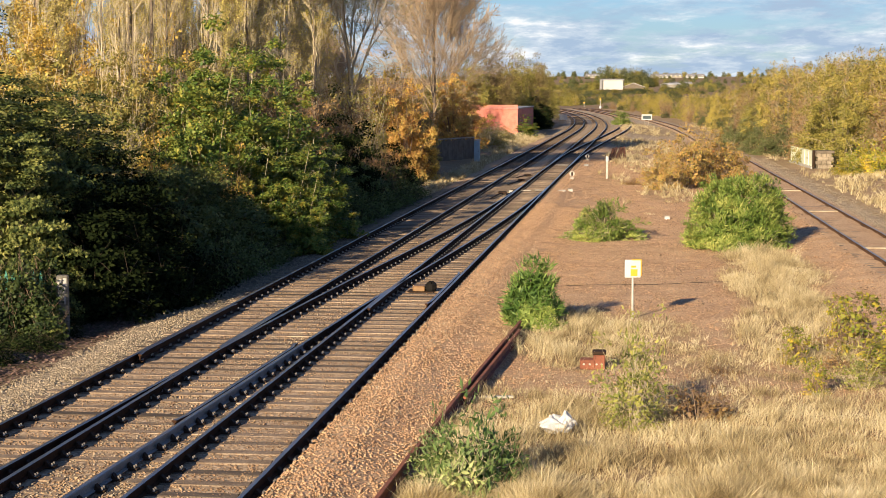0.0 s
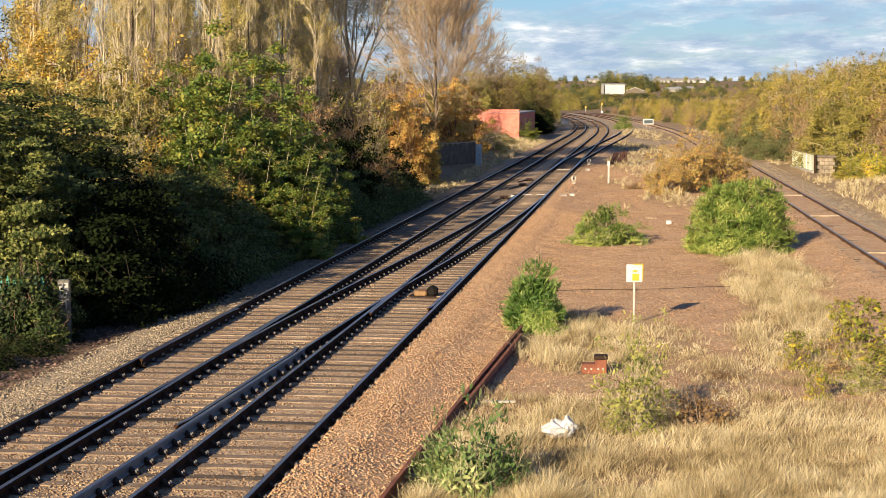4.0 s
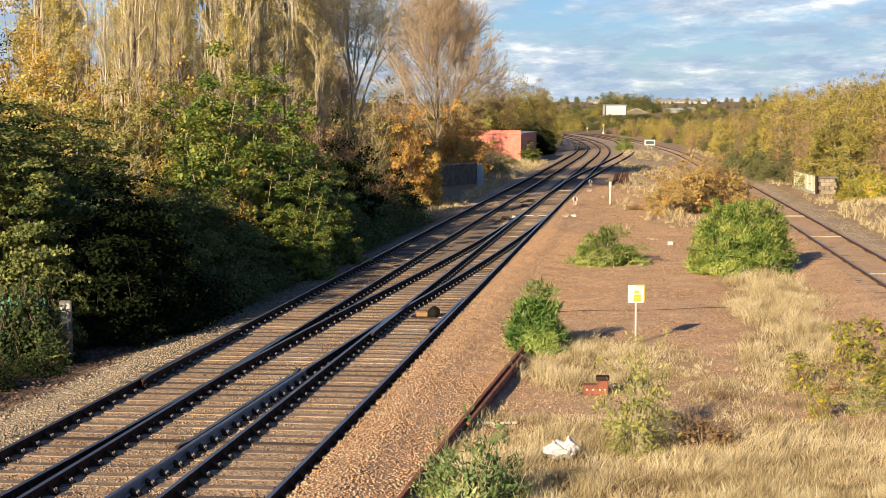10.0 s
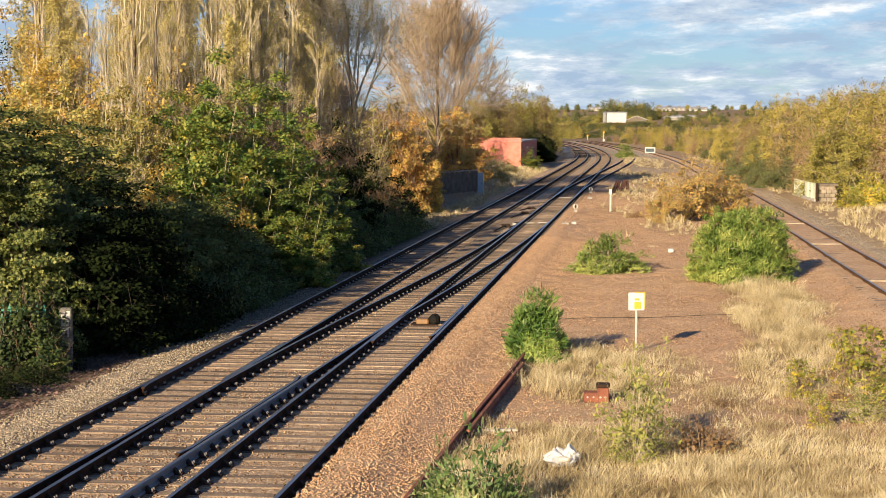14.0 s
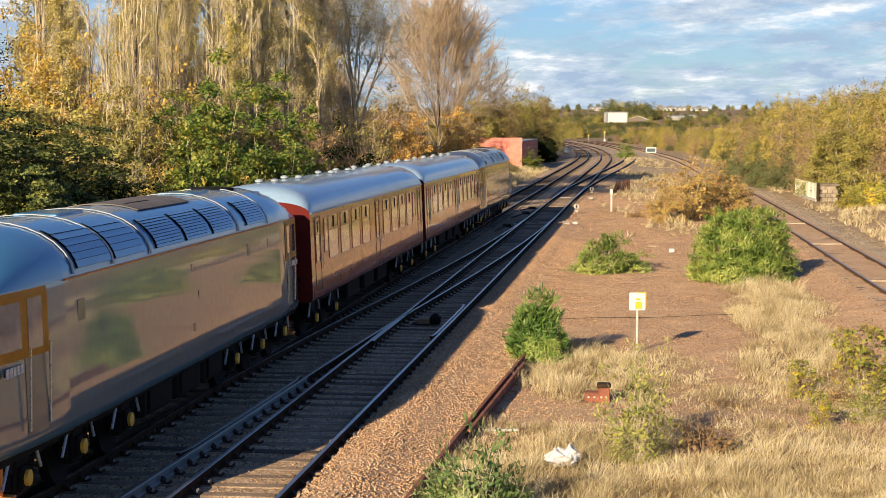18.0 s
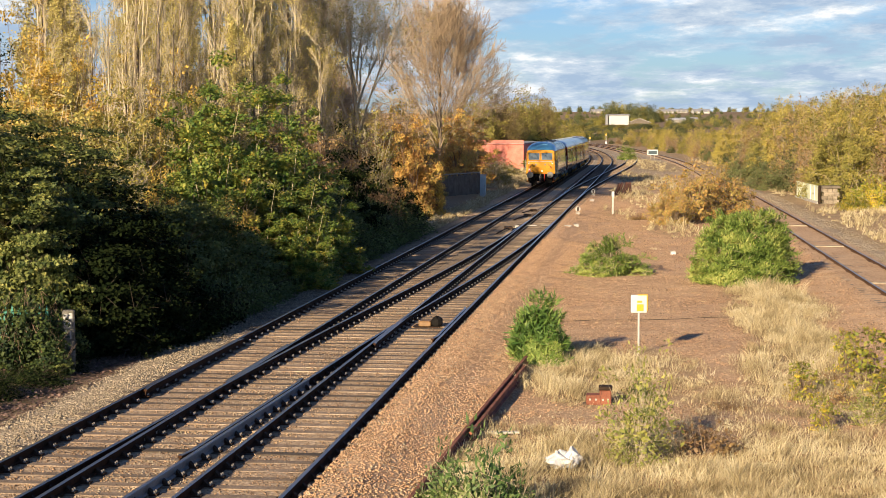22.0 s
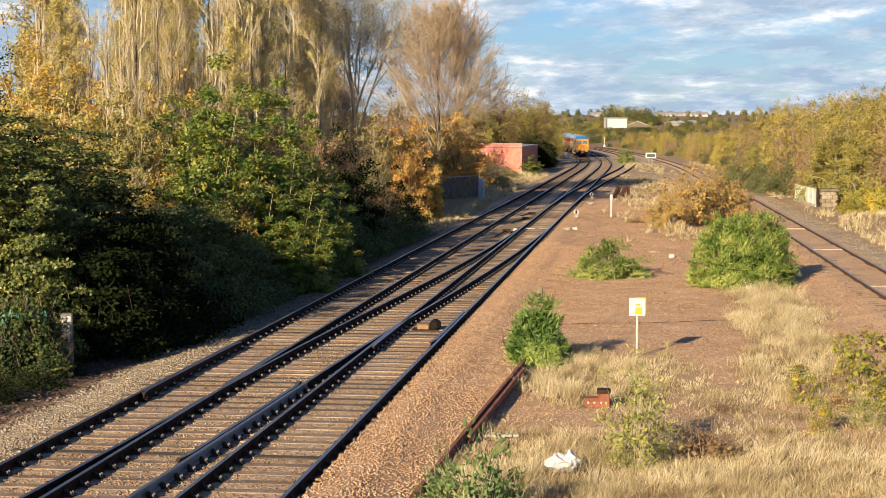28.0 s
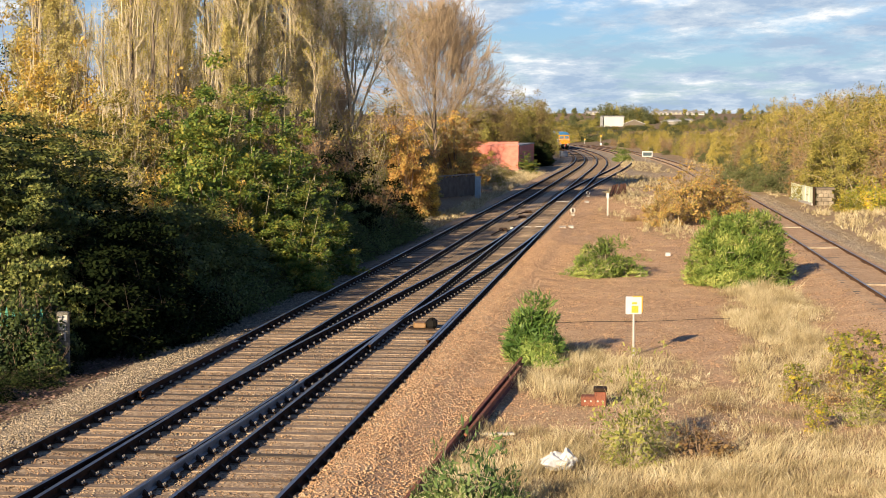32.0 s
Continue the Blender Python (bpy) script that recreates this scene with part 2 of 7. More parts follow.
L_POPLAR = foliage("poplar_leaves", ((0.295, 0.25, 0.085), (0.44, 0.37, 0.125), (0.57, 0.48, 0.17), (0.29, 0.295, 0.10)))
L_AMBER = foliage("amber_leaves", ((0.15, 0.165, 0.05), (0.30, 0.275, 0.075), (0.45, 0.365, 0.105), (0.44, 0.29, 0.09)))
L_IVY = foliage("ivy_leaves_in_sun", ((0.008, 0.017, 0.006), (0.026, 0.045, 0.012), (0.062, 0.086, 0.022), (0.165, 0.18, 0.045)), 0.12, 0.6)
L_LIME = foliage("green_shrub_leaves", ((0.070, 0.125, 0.024), (0.21, 0.285, 0.058), (0.50, 0.51, 0.15)), 0.35)
L_GOLD = foliage("golden_leaves", ((0.185, 0.175, 0.046), (0.35, 0.295, 0.066), (0.50, 0.39, 0.092), (0.31, 0.275, 0.08)))
L_ORANGE = foliage("orange_leaves", ((0.32, 0.14, 0.05), (0.54, 0.30, 0.085), (0.66, 0.45, 0.13), (0.38, 0.31, 0.08)))
L_BRONZE = foliage("bronze_leaves", ((0.30, 0.20, 0.05), (0.50, 0.34, 0.07), (0.64, 0.45, 0.10), (0.32, 0.29, 0.07)))
L_OLIVE = foliage("olive_leaves", ((0.14, 0.14, 0.037), (0.28, 0.25, 0.060), (0.42, 0.34, 0.088)))
L_GREYGREEN = foliage("dull_green_leaves", ((0.06, 0.08, 0.03), (0.13, 0.145, 0.055), (0.21, 0.205, 0.085)))
L_BROWN = foliage("brown_leaves", ((0.15, 0.085, 0.04), (0.29, 0.18, 0.075), (0.38, 0.26, 0.10)))
L_DUSK = foliage("brown_green_leaves", ((0.12, 0.105, 0.04), (0.27, 0.21, 0.075), (0.42, 0.30, 0.11)))
L_MIXED = foliage("mixed_autumn_leaves", ((0.40, 0.17, 0.065), (0.28, 0.255, 0.075), (0.56, 0.32, 0.10), (0.37, 0.33, 0.09), (0.64, 0.45, 0.12)))
L_GRASS = foliage("dry_grass_blades", ((0.24, 0.18, 0.09), (0.49, 0.39, 0.21), (0.71, 0.60, 0.36), (0.86, 0.77, 0.52)), 0.35, 0.7)

# ---------------------------------------------------------------- geometry helpers


class Geo:
    """Collects corners and faces of one mesh."""

    def __init__(self):
        self.v, self.f, self.m = [], [], []

    def add(self, verts, faces, mat=0):
        k = len(self.v)
        self.v.extend(tuple(p) for p in verts)
        self.f.extend(tuple(i + k for i in q) for q in faces)
        self.m.extend([mat] * len(faces))
        return self

    def box(self, x0, y0, z0, x1, y1, z1, mat=0, m=None):
        p = [Vector(c) for c in ((x0, y0, z0), (x1, y0, z0), (x1, y1, z0), (x0, y1, z0), (x0, y0, z1), (x1, y0, z1), (x1, y1, z1), (x0, y1, z1))]
        if m is not None:
            p = [m @ c for c in p]
        return self.add(p, ((0, 3, 2, 1), (4, 5, 6, 7), (0, 1, 5, 4), (1, 2, 6, 5), (2, 3, 7, 6), (3, 0, 4, 7)), mat)

    def cbox(self, x0, y0, z0, x1, y1, z1, c=0.02, mat=0, m=None):
        """A box with chamfered upright and top edges."""
        def ring(z, i):
            return [(x0 + i + c, y0 + i, z), (x1 - i - c, y0 + i, z), (x1 - i, y0 + i + c, z), (x1 - i, y1 - i - c, z),
                    (x1 - i - c, y1 - i, z), (x0 + i + c, y1 - i, z), (x0 + i, y1 - i - c, z), (x0 + i, y0 + i + c, z)]
        p = [Vector(q) for q in ring(z0, c * 0.5) + ring(z0 + c, 0) + ring(z1 - c, 0) + ring(z1, c)]
        if m is not None:
            p = [m @ q for q in p]
        f = [tuple(range(7, -1, -1)), tuple(range(24, 32))]
        for r in range(3):
            f += [(r * 8 + i, r * 8 + (i + 1) % 8, r * 8 + 8 + (i + 1) % 8, r * 8 + 8 + i) for i in range(8)]
        return self.add(p, f, mat)

    def tube(self, a, b, ra, rb, n=6, mat=0, cap=True):
        a, b = Vector(a), Vector(b)
        d = (b - a)
        if d.length < 1e-6:
            return self
        d.normalize()
        u = d.orthogonal().normalized()
        w = d.cross(u)
        p = []
        for c, r in ((a, ra), (b, rb)):
            for i in range(n):
                t = 2 * math.pi * i / n
                p.append(c + u * (r * math.cos(t)) + w * (r * math.sin(t)))
        f = [(i, (i + 1) % n, n + (i + 1) % n, n + i) for i in range(n)]
        if cap:
            f += [tuple(range(n - 1, -1, -1)), tuple(range(n, 2 * n))]
        return self.add(p, f, mat)

    def lathe(self, rings, n=16, mat=0, m=None):
        """rings: radius, height about the z axis."""
        p = []
        for r, z in rings:
            for i in range(n):
                t = 2 * math.pi * i / n
                q = Vector((r * math.cos(t), r * math.sin(t), z))
                p.append(m @ q if m is not None else q)
        f = []
        for k in range(len(rings) - 1):
            f += [(k * n + i, k * n + (i + 1) % n, k * n + n + (i + 1) % n, k * n + n + i) for i in range(n)]
        f += [tuple(range(n - 1, -1, -1)), tuple(range((len(rings) - 1) * n, len(rings) * n))]
        return self.add(p, f, mat)

    def sweep(self, rings, closed=True, caps=True, mat=0):
        """rings: equally long lists of points, joined one to the next."""
        n = len(rings[0])
        p = [q for r in rings for q in r]
        f = []
        for k in range(len(rings) - 1):
            for i in range(n if closed else n - 1):
                j = (i + 1) % n
                f.append((k * n + i, k * n + j, k * n + n + j, k * n + n + i))
        if caps and closed:
            f += [tuple(range(n - 1, -1, -1)), tuple(range((len(rings) - 1) * n, len(rings) * n))]
        return self.add(p, f, mat)

    def mesh(self, name, mats, smooth=False):
        me = bpy.data.meshes.new(name)
        me.from_pydata(self.v, [], self.f)
        for x in (mats if isinstance(mats, (list, tuple)) else [mats]):
            me.materials.append(x)
        if any(self.m):
            me.polygons.foreach_set("material_index", self.m)
        if smooth:
            me.polygons.foreach_set("use_smooth", [True] * len(me.polygons))
        me.update()
        return me


def quads_mesh(name, verts, mat, n=4):
    """A mesh of separate n-cornered faces from an array of corners."""
    k = len(verts) // n
    me = bpy.data.meshes.new(name)
    me.vertices.add(k * n)
    me.vertices.foreach_set("co", np.asarray(verts, dtype=np.float32).ravel())
    me.loops.add(k * n)
    me.loops.foreach_set("vertex_index", np.arange(k * n, dtype=np.int32))
    me.polygons.add(k)
    me.polygons.foreach_set("loop_start", np.arange(0, k * n, n, dtype=np.int32))
    me.polygons.foreach_set("loop_total", np.full(k, n, dtype=np.int32))
    me.materials.append(mat)
    me.update()
    me.validate()
    return me


def part(name, data, mat, parent, label="", smooth=False):
    """Links a Geo or mesh as one object under a thing."""
    me = data.mesh(name, mat, smooth) if isinstance(data, Geo) else data
    ob = new(name, me)
    ob.parent = parent
    return tagged(ob, label)


def thing(name, label, category, group="", kind="", m=None):
    ob = new(name)
    ob.empty_display_size = 0.3
    if m is not None:
        ob.matrix_basis = m
    return tagged(ob, label, category, group, kind)


def sharp(ob, degrees=35):
    """Smooth faces, with edges sharper than the angle kept hard."""
    me = ob.data
    me.polygons.foreach_set("use_smooth", [True] * len(me.polygons))
    me.set_sharp_from_angle(angle=radians(degrees))
    return ob


# ---------------------------------------------------------------- plan of the lines
# the western main line: straight, then bending left at a radius of 1458 m and rising slightly
S_MIN, S_MAX, STEP = -720.0, 2600.0, 2.0
BEND, RADIUS, HEAD = 217.3, 1458.0, 0.1218


def build_path():
    ss = np.arange(S_MIN, S_MAX + 0.1, STEP)
    h = HEAD - np.clip(np.minimum(ss, 440) - BEND, 0, None) / RADIUS
    hm = (h[1:] + h[:-1]) / 2
    x = np.concatenate(([0], np.cumsum(np.sin(hm) * STEP)))
    y = np.concatenate(([0], np.cumsum(np.cos(hm) * STEP)))
    k = int(round(-S_MIN / STEP))
    return ss, x - x[k] - 9.379, y - y[k], h


PS, PX, PY, PH = build_path()


def rise(s):
    return 6.2e-6 * np.clip(np.minimum(s, 440) - 110, 0, None) ** 2


def at(s, off, z=0.0):
    """Plan place at s metres along the line and off metres to its right."""
    a = np.interp(s, PS, PH)
    return (np.interp(s, PS, PX) + np.cos(a) * off, np.interp(s, PS, PY) - np.sin(a) * off, z + rise(s))


def heading(s):
    return float(np.interp(s, PS, PH))


def along(x, y):
    """Plan place back to (s, off), near the straight."""
    dx, dy = x + 9.379, y
    s, o = dx * math.sin(HEAD) + dy * math.cos(HEAD), dx * math.cos(HEAD) - dy * math.sin(HEAD)
    if s > BEND:
        for _ in range(4):
            px, py, _z = at(s, 0)
            a = heading(s)
            s += (x - px) * math.sin(a) + (y - py) * math.cos(a)
        px, py, _z = at(s, 0)
        a = heading(s)
        o = (x - px) * math.cos(a) - (y - py) * math.sin(a)
    return s, o


def eased(*knots):
    """A smooth offset along the line through a few knots (s, off)."""
    ks, ko = [k[0] for k in knots], [k[1] for k in knots]
    g = np.arange(-740, 2700, 2.0)
    v = np.interp(g, ks, ko)
    w = np.hanning(13)
    v = np.convolve(np.pad(v, 6, mode="edge"), w / w.sum(), mode="valid")
    return lambda s: np.interp(s, g, v)


GAUGE = 1.505
OFF_A = eased((-720, 0), (2600, 0))
OFF_B = eased((-720, 3.41), (2600, 3.41))
OFF_C = eased((116, 3.41), (140, 3.56), (165, 4.28), (190, 5.2), (220, 6.2), (272, 7.7), (330, 8.5), (420, 8.6))
OFF_D = eased((-720, 25), (20, 18.2), (61, 17.4), (148, 16.3), (202, 15.1), (248, 13.7), (301, 12.2), (420, 12.0))
OFF_X = eased((4, 0.60), (20, 1.10), (30, 1.42), (40, 1.66), (47, 2.0), (57, 2.52), (70, 3.0), (82, 3.28), (93, 3.41))


def smooth01(x, a, b):
    t = np.clip((x - a) / (b - a), 0, 1)
    return t * t * (3 - 2 * t)


def fbm(x, y, scale, seed=0):
    return noise.noise(Vector((x * scale + seed * 7.3, y * scale - seed * 3.1, seed * 1.7)))


def ground_z(s, o):
    """Height of the land: ballast bed, cess, banks and the far hill."""
    z = -0.27 + 0.0 * o
    bed = np.maximum(smooth01(o, -2.3, -1.5) * (1 - smooth01(o, 4.9, 5.6)), smooth01(o, OFF_D(s) - 2.4, OFF_D(s) - 1.5) * (1 - smooth01(o, OFF_D(s) + 1.5, OFF_D(s) + 2.3)))
    far_c = smooth01(s, 120, 160) * smooth01(o, 2, 3) * (1 - smooth01(o, OFF_C(s) + 1.5, OFF_C(s) + 2.2))
    z = z + 0.085 * np.maximum(bed, far_c)
    z = z + 0.06 * smooth01(o, OFF_D(s) - 1.9, OFF_D(s) - 1.0) * (1 - smooth01(o, OFF_D(s) + 1.2, OFF_D(s) + 2.0)) * (1 - smooth01(s, 150, 230))
    z = z - 0.12 * smooth01(o, 5.6, 7.0) * (1 - smooth01(o, OFF_D(s) - 4, OFF_D(s) - 2)) * (1 - smooth01(s, 150, 260))
    z = z + 0.100 * smooth01(o, 4.24, 4.40) * (1 - smooth01(o, 5.0, 6.0)) * (1 - smooth01(s, 100, 116))
    z = z + 0.9 * smooth01(-o, 3.0, 9.0) + 0.6 * smooth01(-o, 9, 30)
    z = z + 1.1 * smooth01(o, OFF_D(s) + 6, OFF_D(s) + 22) + 1.4 * smooth01(o, OFF_D(s) + 20, OFF_D(s) + 60)
    z = z + 3.0 * smooth01(s, 520, 820) + 10.5 * smooth01(s, 800, 1350)
    return z


def grass_cover(x, y, s, o):
    """How grassy the land is, 0 to 1."""
    if o < 5.7 and o > -2.5:
        return 0.0
    d = OFF_D(s)
    if o < -2.5:
        return 0.15 + 0.5 * float(smooth01(s, 95, 125))
    g = 0.0
    g = max(g, float(1 - smooth01(y, 27.5, 33.5 + 2.0 * fbm(x, y, 0.6, 3))))
    for cx, cy, rx, ry, p in ((3.4, 37.5, 2.2, 4.6, 1.0), (5.0, 38.5, 1.2, 3.5, 0.8), (10.7, 55.0, 1.3, 7.5, 1.5), (9.3, 45.5, 1.15, 7.0, 1.5), (8.0, 38.5, 0.8, 4.0, 1.3), (8.2, 36.5, 1.7, 5.0, 1.0), (12.6, 90, 1.8, 7, 0.9),
                              (15.3, 132, 2.2, 24, 0.9), (20.5, 170, 3.2, 30, 0.9), (28.0, 235, 4.5, 40, 0.8), (6.3, 33.5, 1.8, 2.4, 0.5), (11.0, 106, 1.0, 8, 0.6)):
        q = ((x - cx) / rx) ** 2 + ((y - cy) / ry) ** 2
        g = max(g, p * float(1 - smooth01(q, 0.5, 1.35)))
    if o > d + 2.3:
        g = max(g, 0.8)
    if s > 300 and o > 11:
        g = max(g, 0.6)
    g += 0.55 * fbm(x, y, 0.8, 5) * (0.3 + g)
    return min(1.0, max(0.0, g)) * float(smooth01(o, 5.7, 6.5))


def build_ground():
    sv = list(np.arange(-720, 16, 40.0)) + list(np.arange(18, 70, 0.5)) + list(np.arange(70, 130, 1.0)) + list(np.arange(130, 440, 4.0)) + list(np.arange(440, 1000, 20.0)) + list(np.arange(1000, 2601, 100.0))
    ov = [-900, -500, -250, -150, -100, -70, -50, -38, -30, -24, -19, -15, -12, -10, -8] + list(np.arange(-7, 24.1, 0.33)) + [25, 26, 28, 30, 33, 37, 42, 48, 55, 65, 80, 100, 130, 180, 250, 500, 900]
    g = Geo()
    cols = []
    for s in sv:
        for o in ov:
            x, y, _z = at(s, o)
            z = float(ground_z(s, np.float64(o)) + rise(s))
            inside = 18 < s < 130 and -9 < o < 30
            if inside:
                z += 0.035 * fbm(x, y, 1.6, 1) * (1.0 if o > 5.8 or o < -2.0 else 0.35)
            g.v.append((x, y, z))
            gr = grass_cover(x, y, s, o) if s < 500 else 0.5
            pale = float(smooth01(o, -3.0, -2.3) * (1 - smooth01(o, -1.25, -0.75))) * float(1 - smooth01(s, 40, 75) * 0.8)
            pale = max(pale, 0.8 * float(smooth01(o, OFF_D(s) + 1.1, OFF_D(s) + 1.5) * (1 - smooth01(o, OFF_D(s) + 2.5, OFF_D(s) + 3.2))))
            pale = max(pale, 0.5 * float(smooth01(o, -0.9, -0.7) * (1 - smooth01(o, 4.3, 4.7)) * (1 - smooth01(s, 120, 200))))
            clear = min(abs(o), abs(o - 3.41), abs(o - float(OFF_C(s))), abs(o - float(OFF_D(s))))
            if -2.5 < o < float(OFF_D(s)):
                pale = max(pale, 0.9 * float(smooth01(s, 150, 215) * smooth01(clear, 1.2, 1.5)))
            # dark dirt and ash by the hedge, deepened to paint in the hedge's shade
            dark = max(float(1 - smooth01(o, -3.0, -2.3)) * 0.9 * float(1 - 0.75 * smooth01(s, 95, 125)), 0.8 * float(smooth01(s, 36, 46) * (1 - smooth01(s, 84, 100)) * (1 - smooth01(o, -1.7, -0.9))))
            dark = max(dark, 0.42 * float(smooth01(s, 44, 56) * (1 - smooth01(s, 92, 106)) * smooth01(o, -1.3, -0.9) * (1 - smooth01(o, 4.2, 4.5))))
            if s > 440:
                dark, gr = 0.5, 0.5
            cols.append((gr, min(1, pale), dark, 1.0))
    n = len(ov)
    for i in range(len(sv) - 1):
        for j in range(n - 1):
            a = i * n + j
            g.f.append((a, a + 1, a + n + 1, a + n))
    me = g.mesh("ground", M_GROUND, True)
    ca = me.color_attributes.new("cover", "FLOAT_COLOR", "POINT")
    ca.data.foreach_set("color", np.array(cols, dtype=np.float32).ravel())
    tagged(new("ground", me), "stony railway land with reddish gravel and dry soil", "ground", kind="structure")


build_ground()

# ---------------------------------------------------------------- tracks
PROFILE = ((-0.066, -0.155), (0.066, -0.155), (0.066, -0.143), (0.012, -0.128), (0.010, -0.045), (0.035, -0.036), (0.035, -0.006),
           (0.028, 0.0), (-0.028, 0.0), (-0.035, -0.006), (-0.035, -0.036), (-0.010, -0.045), (-0.012, -0.128), (-0.066, -0.143))


def rail_samples(s0, s1):
    ss = [s0]
    while ss[-1] < s1 - 1e-6:
        s = ss[-1]
        ss.append(min(s1, s + (60 if s < -60 else 2.0 if s < 130 else 5.0)))
    return ss


def rail(parent, offset, side, s0, s1, name="rail", mat=None, dz=0.0, flare=0.0, label=""):
    """One rail along an offset function, side metres beside its middle. flare: bent-out ends of a check rail."""
    g = Geo()
    ss = rail_samples(s0, s1)
    if flare:
        ss = sorted(set(ss + [s0 + 0.5, s1 - 0.5]))
    rings = []
    for s in ss:
        o = float(offset(s)) + side
        if flare and (s - s0 < 0.4 or s1 - s < 0.4):
            o += flare
        a = heading(s) + float(offset(s + 1) - offset(s - 1)) / 2
        x, y, z = at(s, o, dz)
        ca, sa = math.cos(a), math.sin(a)
        rings.append([(x + u * ca, y - u * sa, z + w) for u, w in PROFILE])
    g.sweep(rings)
    n = len(PROFILE)
    for k in range(len(rings) - 1):
        for i in (6, 7, 8):
            g.m[k * n + i] = 1
    return part(name, g, mat or [M_RAIL, M_HEAD], parent, label)


def chair_mesh():
    """A cast rail chair with its two screws."""
    g = Geo()
    g.box(-0.19, -0.075, 0.0, 0.19, 0.075, 0.028)
    for k in (-1, 1):
        g.add([(k * 0.04, -0.06, 0.028), (k * 0.13, -0.06, 0.028), (k * 0.05, -0.05, 0.105), (k * 0.04, 0.06, 0.028), (k * 0.13, 0.06, 0.028), (k * 0.05, 0.05, 0.105)],
              ((0, 1, 2), (3, 5, 4), (1, 4, 5, 2), (0, 2, 5, 3)))
        for q in (-0.042, 0.042):
            g.tube((k * 0.145, q, 0.028), (k * 0.145, q, 0.075), 0.019, 0.014, 5, 1)
    return g.mesh("chair", [M_CHAIR, M_BOLT])


def sleeper_mesh(length, worn):
    g = Geo()
    rng = random.Random(worn)
    h, w = length / 2, 0.125
    xs = np.linspace(-h, h, 6)
    rings = []
    for x in xs:
        e = [rng.uniform(-0.008, 0.008) for _ in range(6)]
        rings.append([(x, -w + e[0], -0.13), (x, w + e[1], -0.13), (x, w + e[2], -0.012), (x, w - 0.012, e[4] * 0.5), (x, -w + 0.012, e[5] * 0.5), (x, -w + e[3], -0.012)])
    g.sweep(rings)
    return g.mesh("sleeper", M_SLEEPER)


CHAIR = chair_mesh()
SLEEPERS = [sleeper_mesh(2.6, k) for k in range(4)]
LONG_SLEEPERS = [sleeper_mesh(6.05, 10 + k) for k in range(3)]


def lay_track(label, offset, s0, s1, near, spacing=0.66, skip=None, chairs=True, name="railway_track", sunk=0.0, steel=None):
    """Rails, sleepers and chairs of one line. near: the stretch laid in single sleepers and chairs."""
    t = thing(name, label, "railway track", "railway tracks", "structure")
    for k in (-1, 1):
        rail(t, offset, k * GAUGE / 2, s0, s1, mat=steel and [steel, M_HEAD])
    rng = random.Random(int(near[0] * 7 + s1))
    rest, restc, count = Geo(), Geo(), 0
    s = max(s0, 14.0)
    while s < min(s1, 330):
        o = float(offset(s))
        a = heading(s) + float(offset(s + 1) - offset(s - 1)) / 2
        skipped = skip is not None and skip(s)
        if not skipped:
            x, y, z = at(s, o + rng.uniform(-0.03, 0.03), -0.168 - sunk + rng.uniform(-0.008, 0.004))
            m = Matrix.Translation((x, y, z)) @ Matrix.Rotation(-a + rng.uniform(-0.012, 0.012), 4, "Z")
            if near[0] < s < near[1] and count < 300:
                ob = new("sleeper", SLEEPERS[rng.randrange(4)])
                ob.parent, ob.matrix_basis = t, m
                count += 1
            else:
                rest.box(-1.3, -0.125, -0.13, 1.3, 0.125, 0, 0, m)
        if chairs:
            for k in (-1, 1):
                x, y, z = at(s, o + k * GAUGE / 2, -0.168)
                mc = Matrix.Translation((x, y, z)) @ Matrix.Rotation(-a, 4, "Z")
                if near[0] < s < near[0] + 98:
                    ob = new("chair", CHAIR)
                    ob.parent, ob.matrix_basis = t, mc
                elif s < 200:
                    restc.box(-0.19, -0.075, 0.0, 0.19, 0.075, 0.07, 0, mc)
        s += spacing
    if rest.v:
        tagged(part("sleeper", rest, M_SLEEPER, t), kind="stuff")
    if restc.v:
        tagged(part("chair", restc, M_CHAIR, t), kind="stuff")
    return t


LINE_A = lay_track("dark steel running rails on weathered timber sleepers", OFF_A, -720, 440, (20, 118), skip=lambda s: 24 < s < 58)
LINE_B = lay_track("dark steel running rails on timber sleepers beside a crossover", OFF_B, -720, 440, (20, 118), skip=lambda s: 24 < s < 58)
LINE_C = lay_track("rails of a siding curving off the main line", OFF_C, 117, 440, (117, 190), chairs=False)
LINE_D = lay_track("single line on gravel beyond the scrubby strip", OFF_D, -720, 440, (44, 150), chairs=False, sunk=-0.032, steel=M_RAIL_DUSTY)


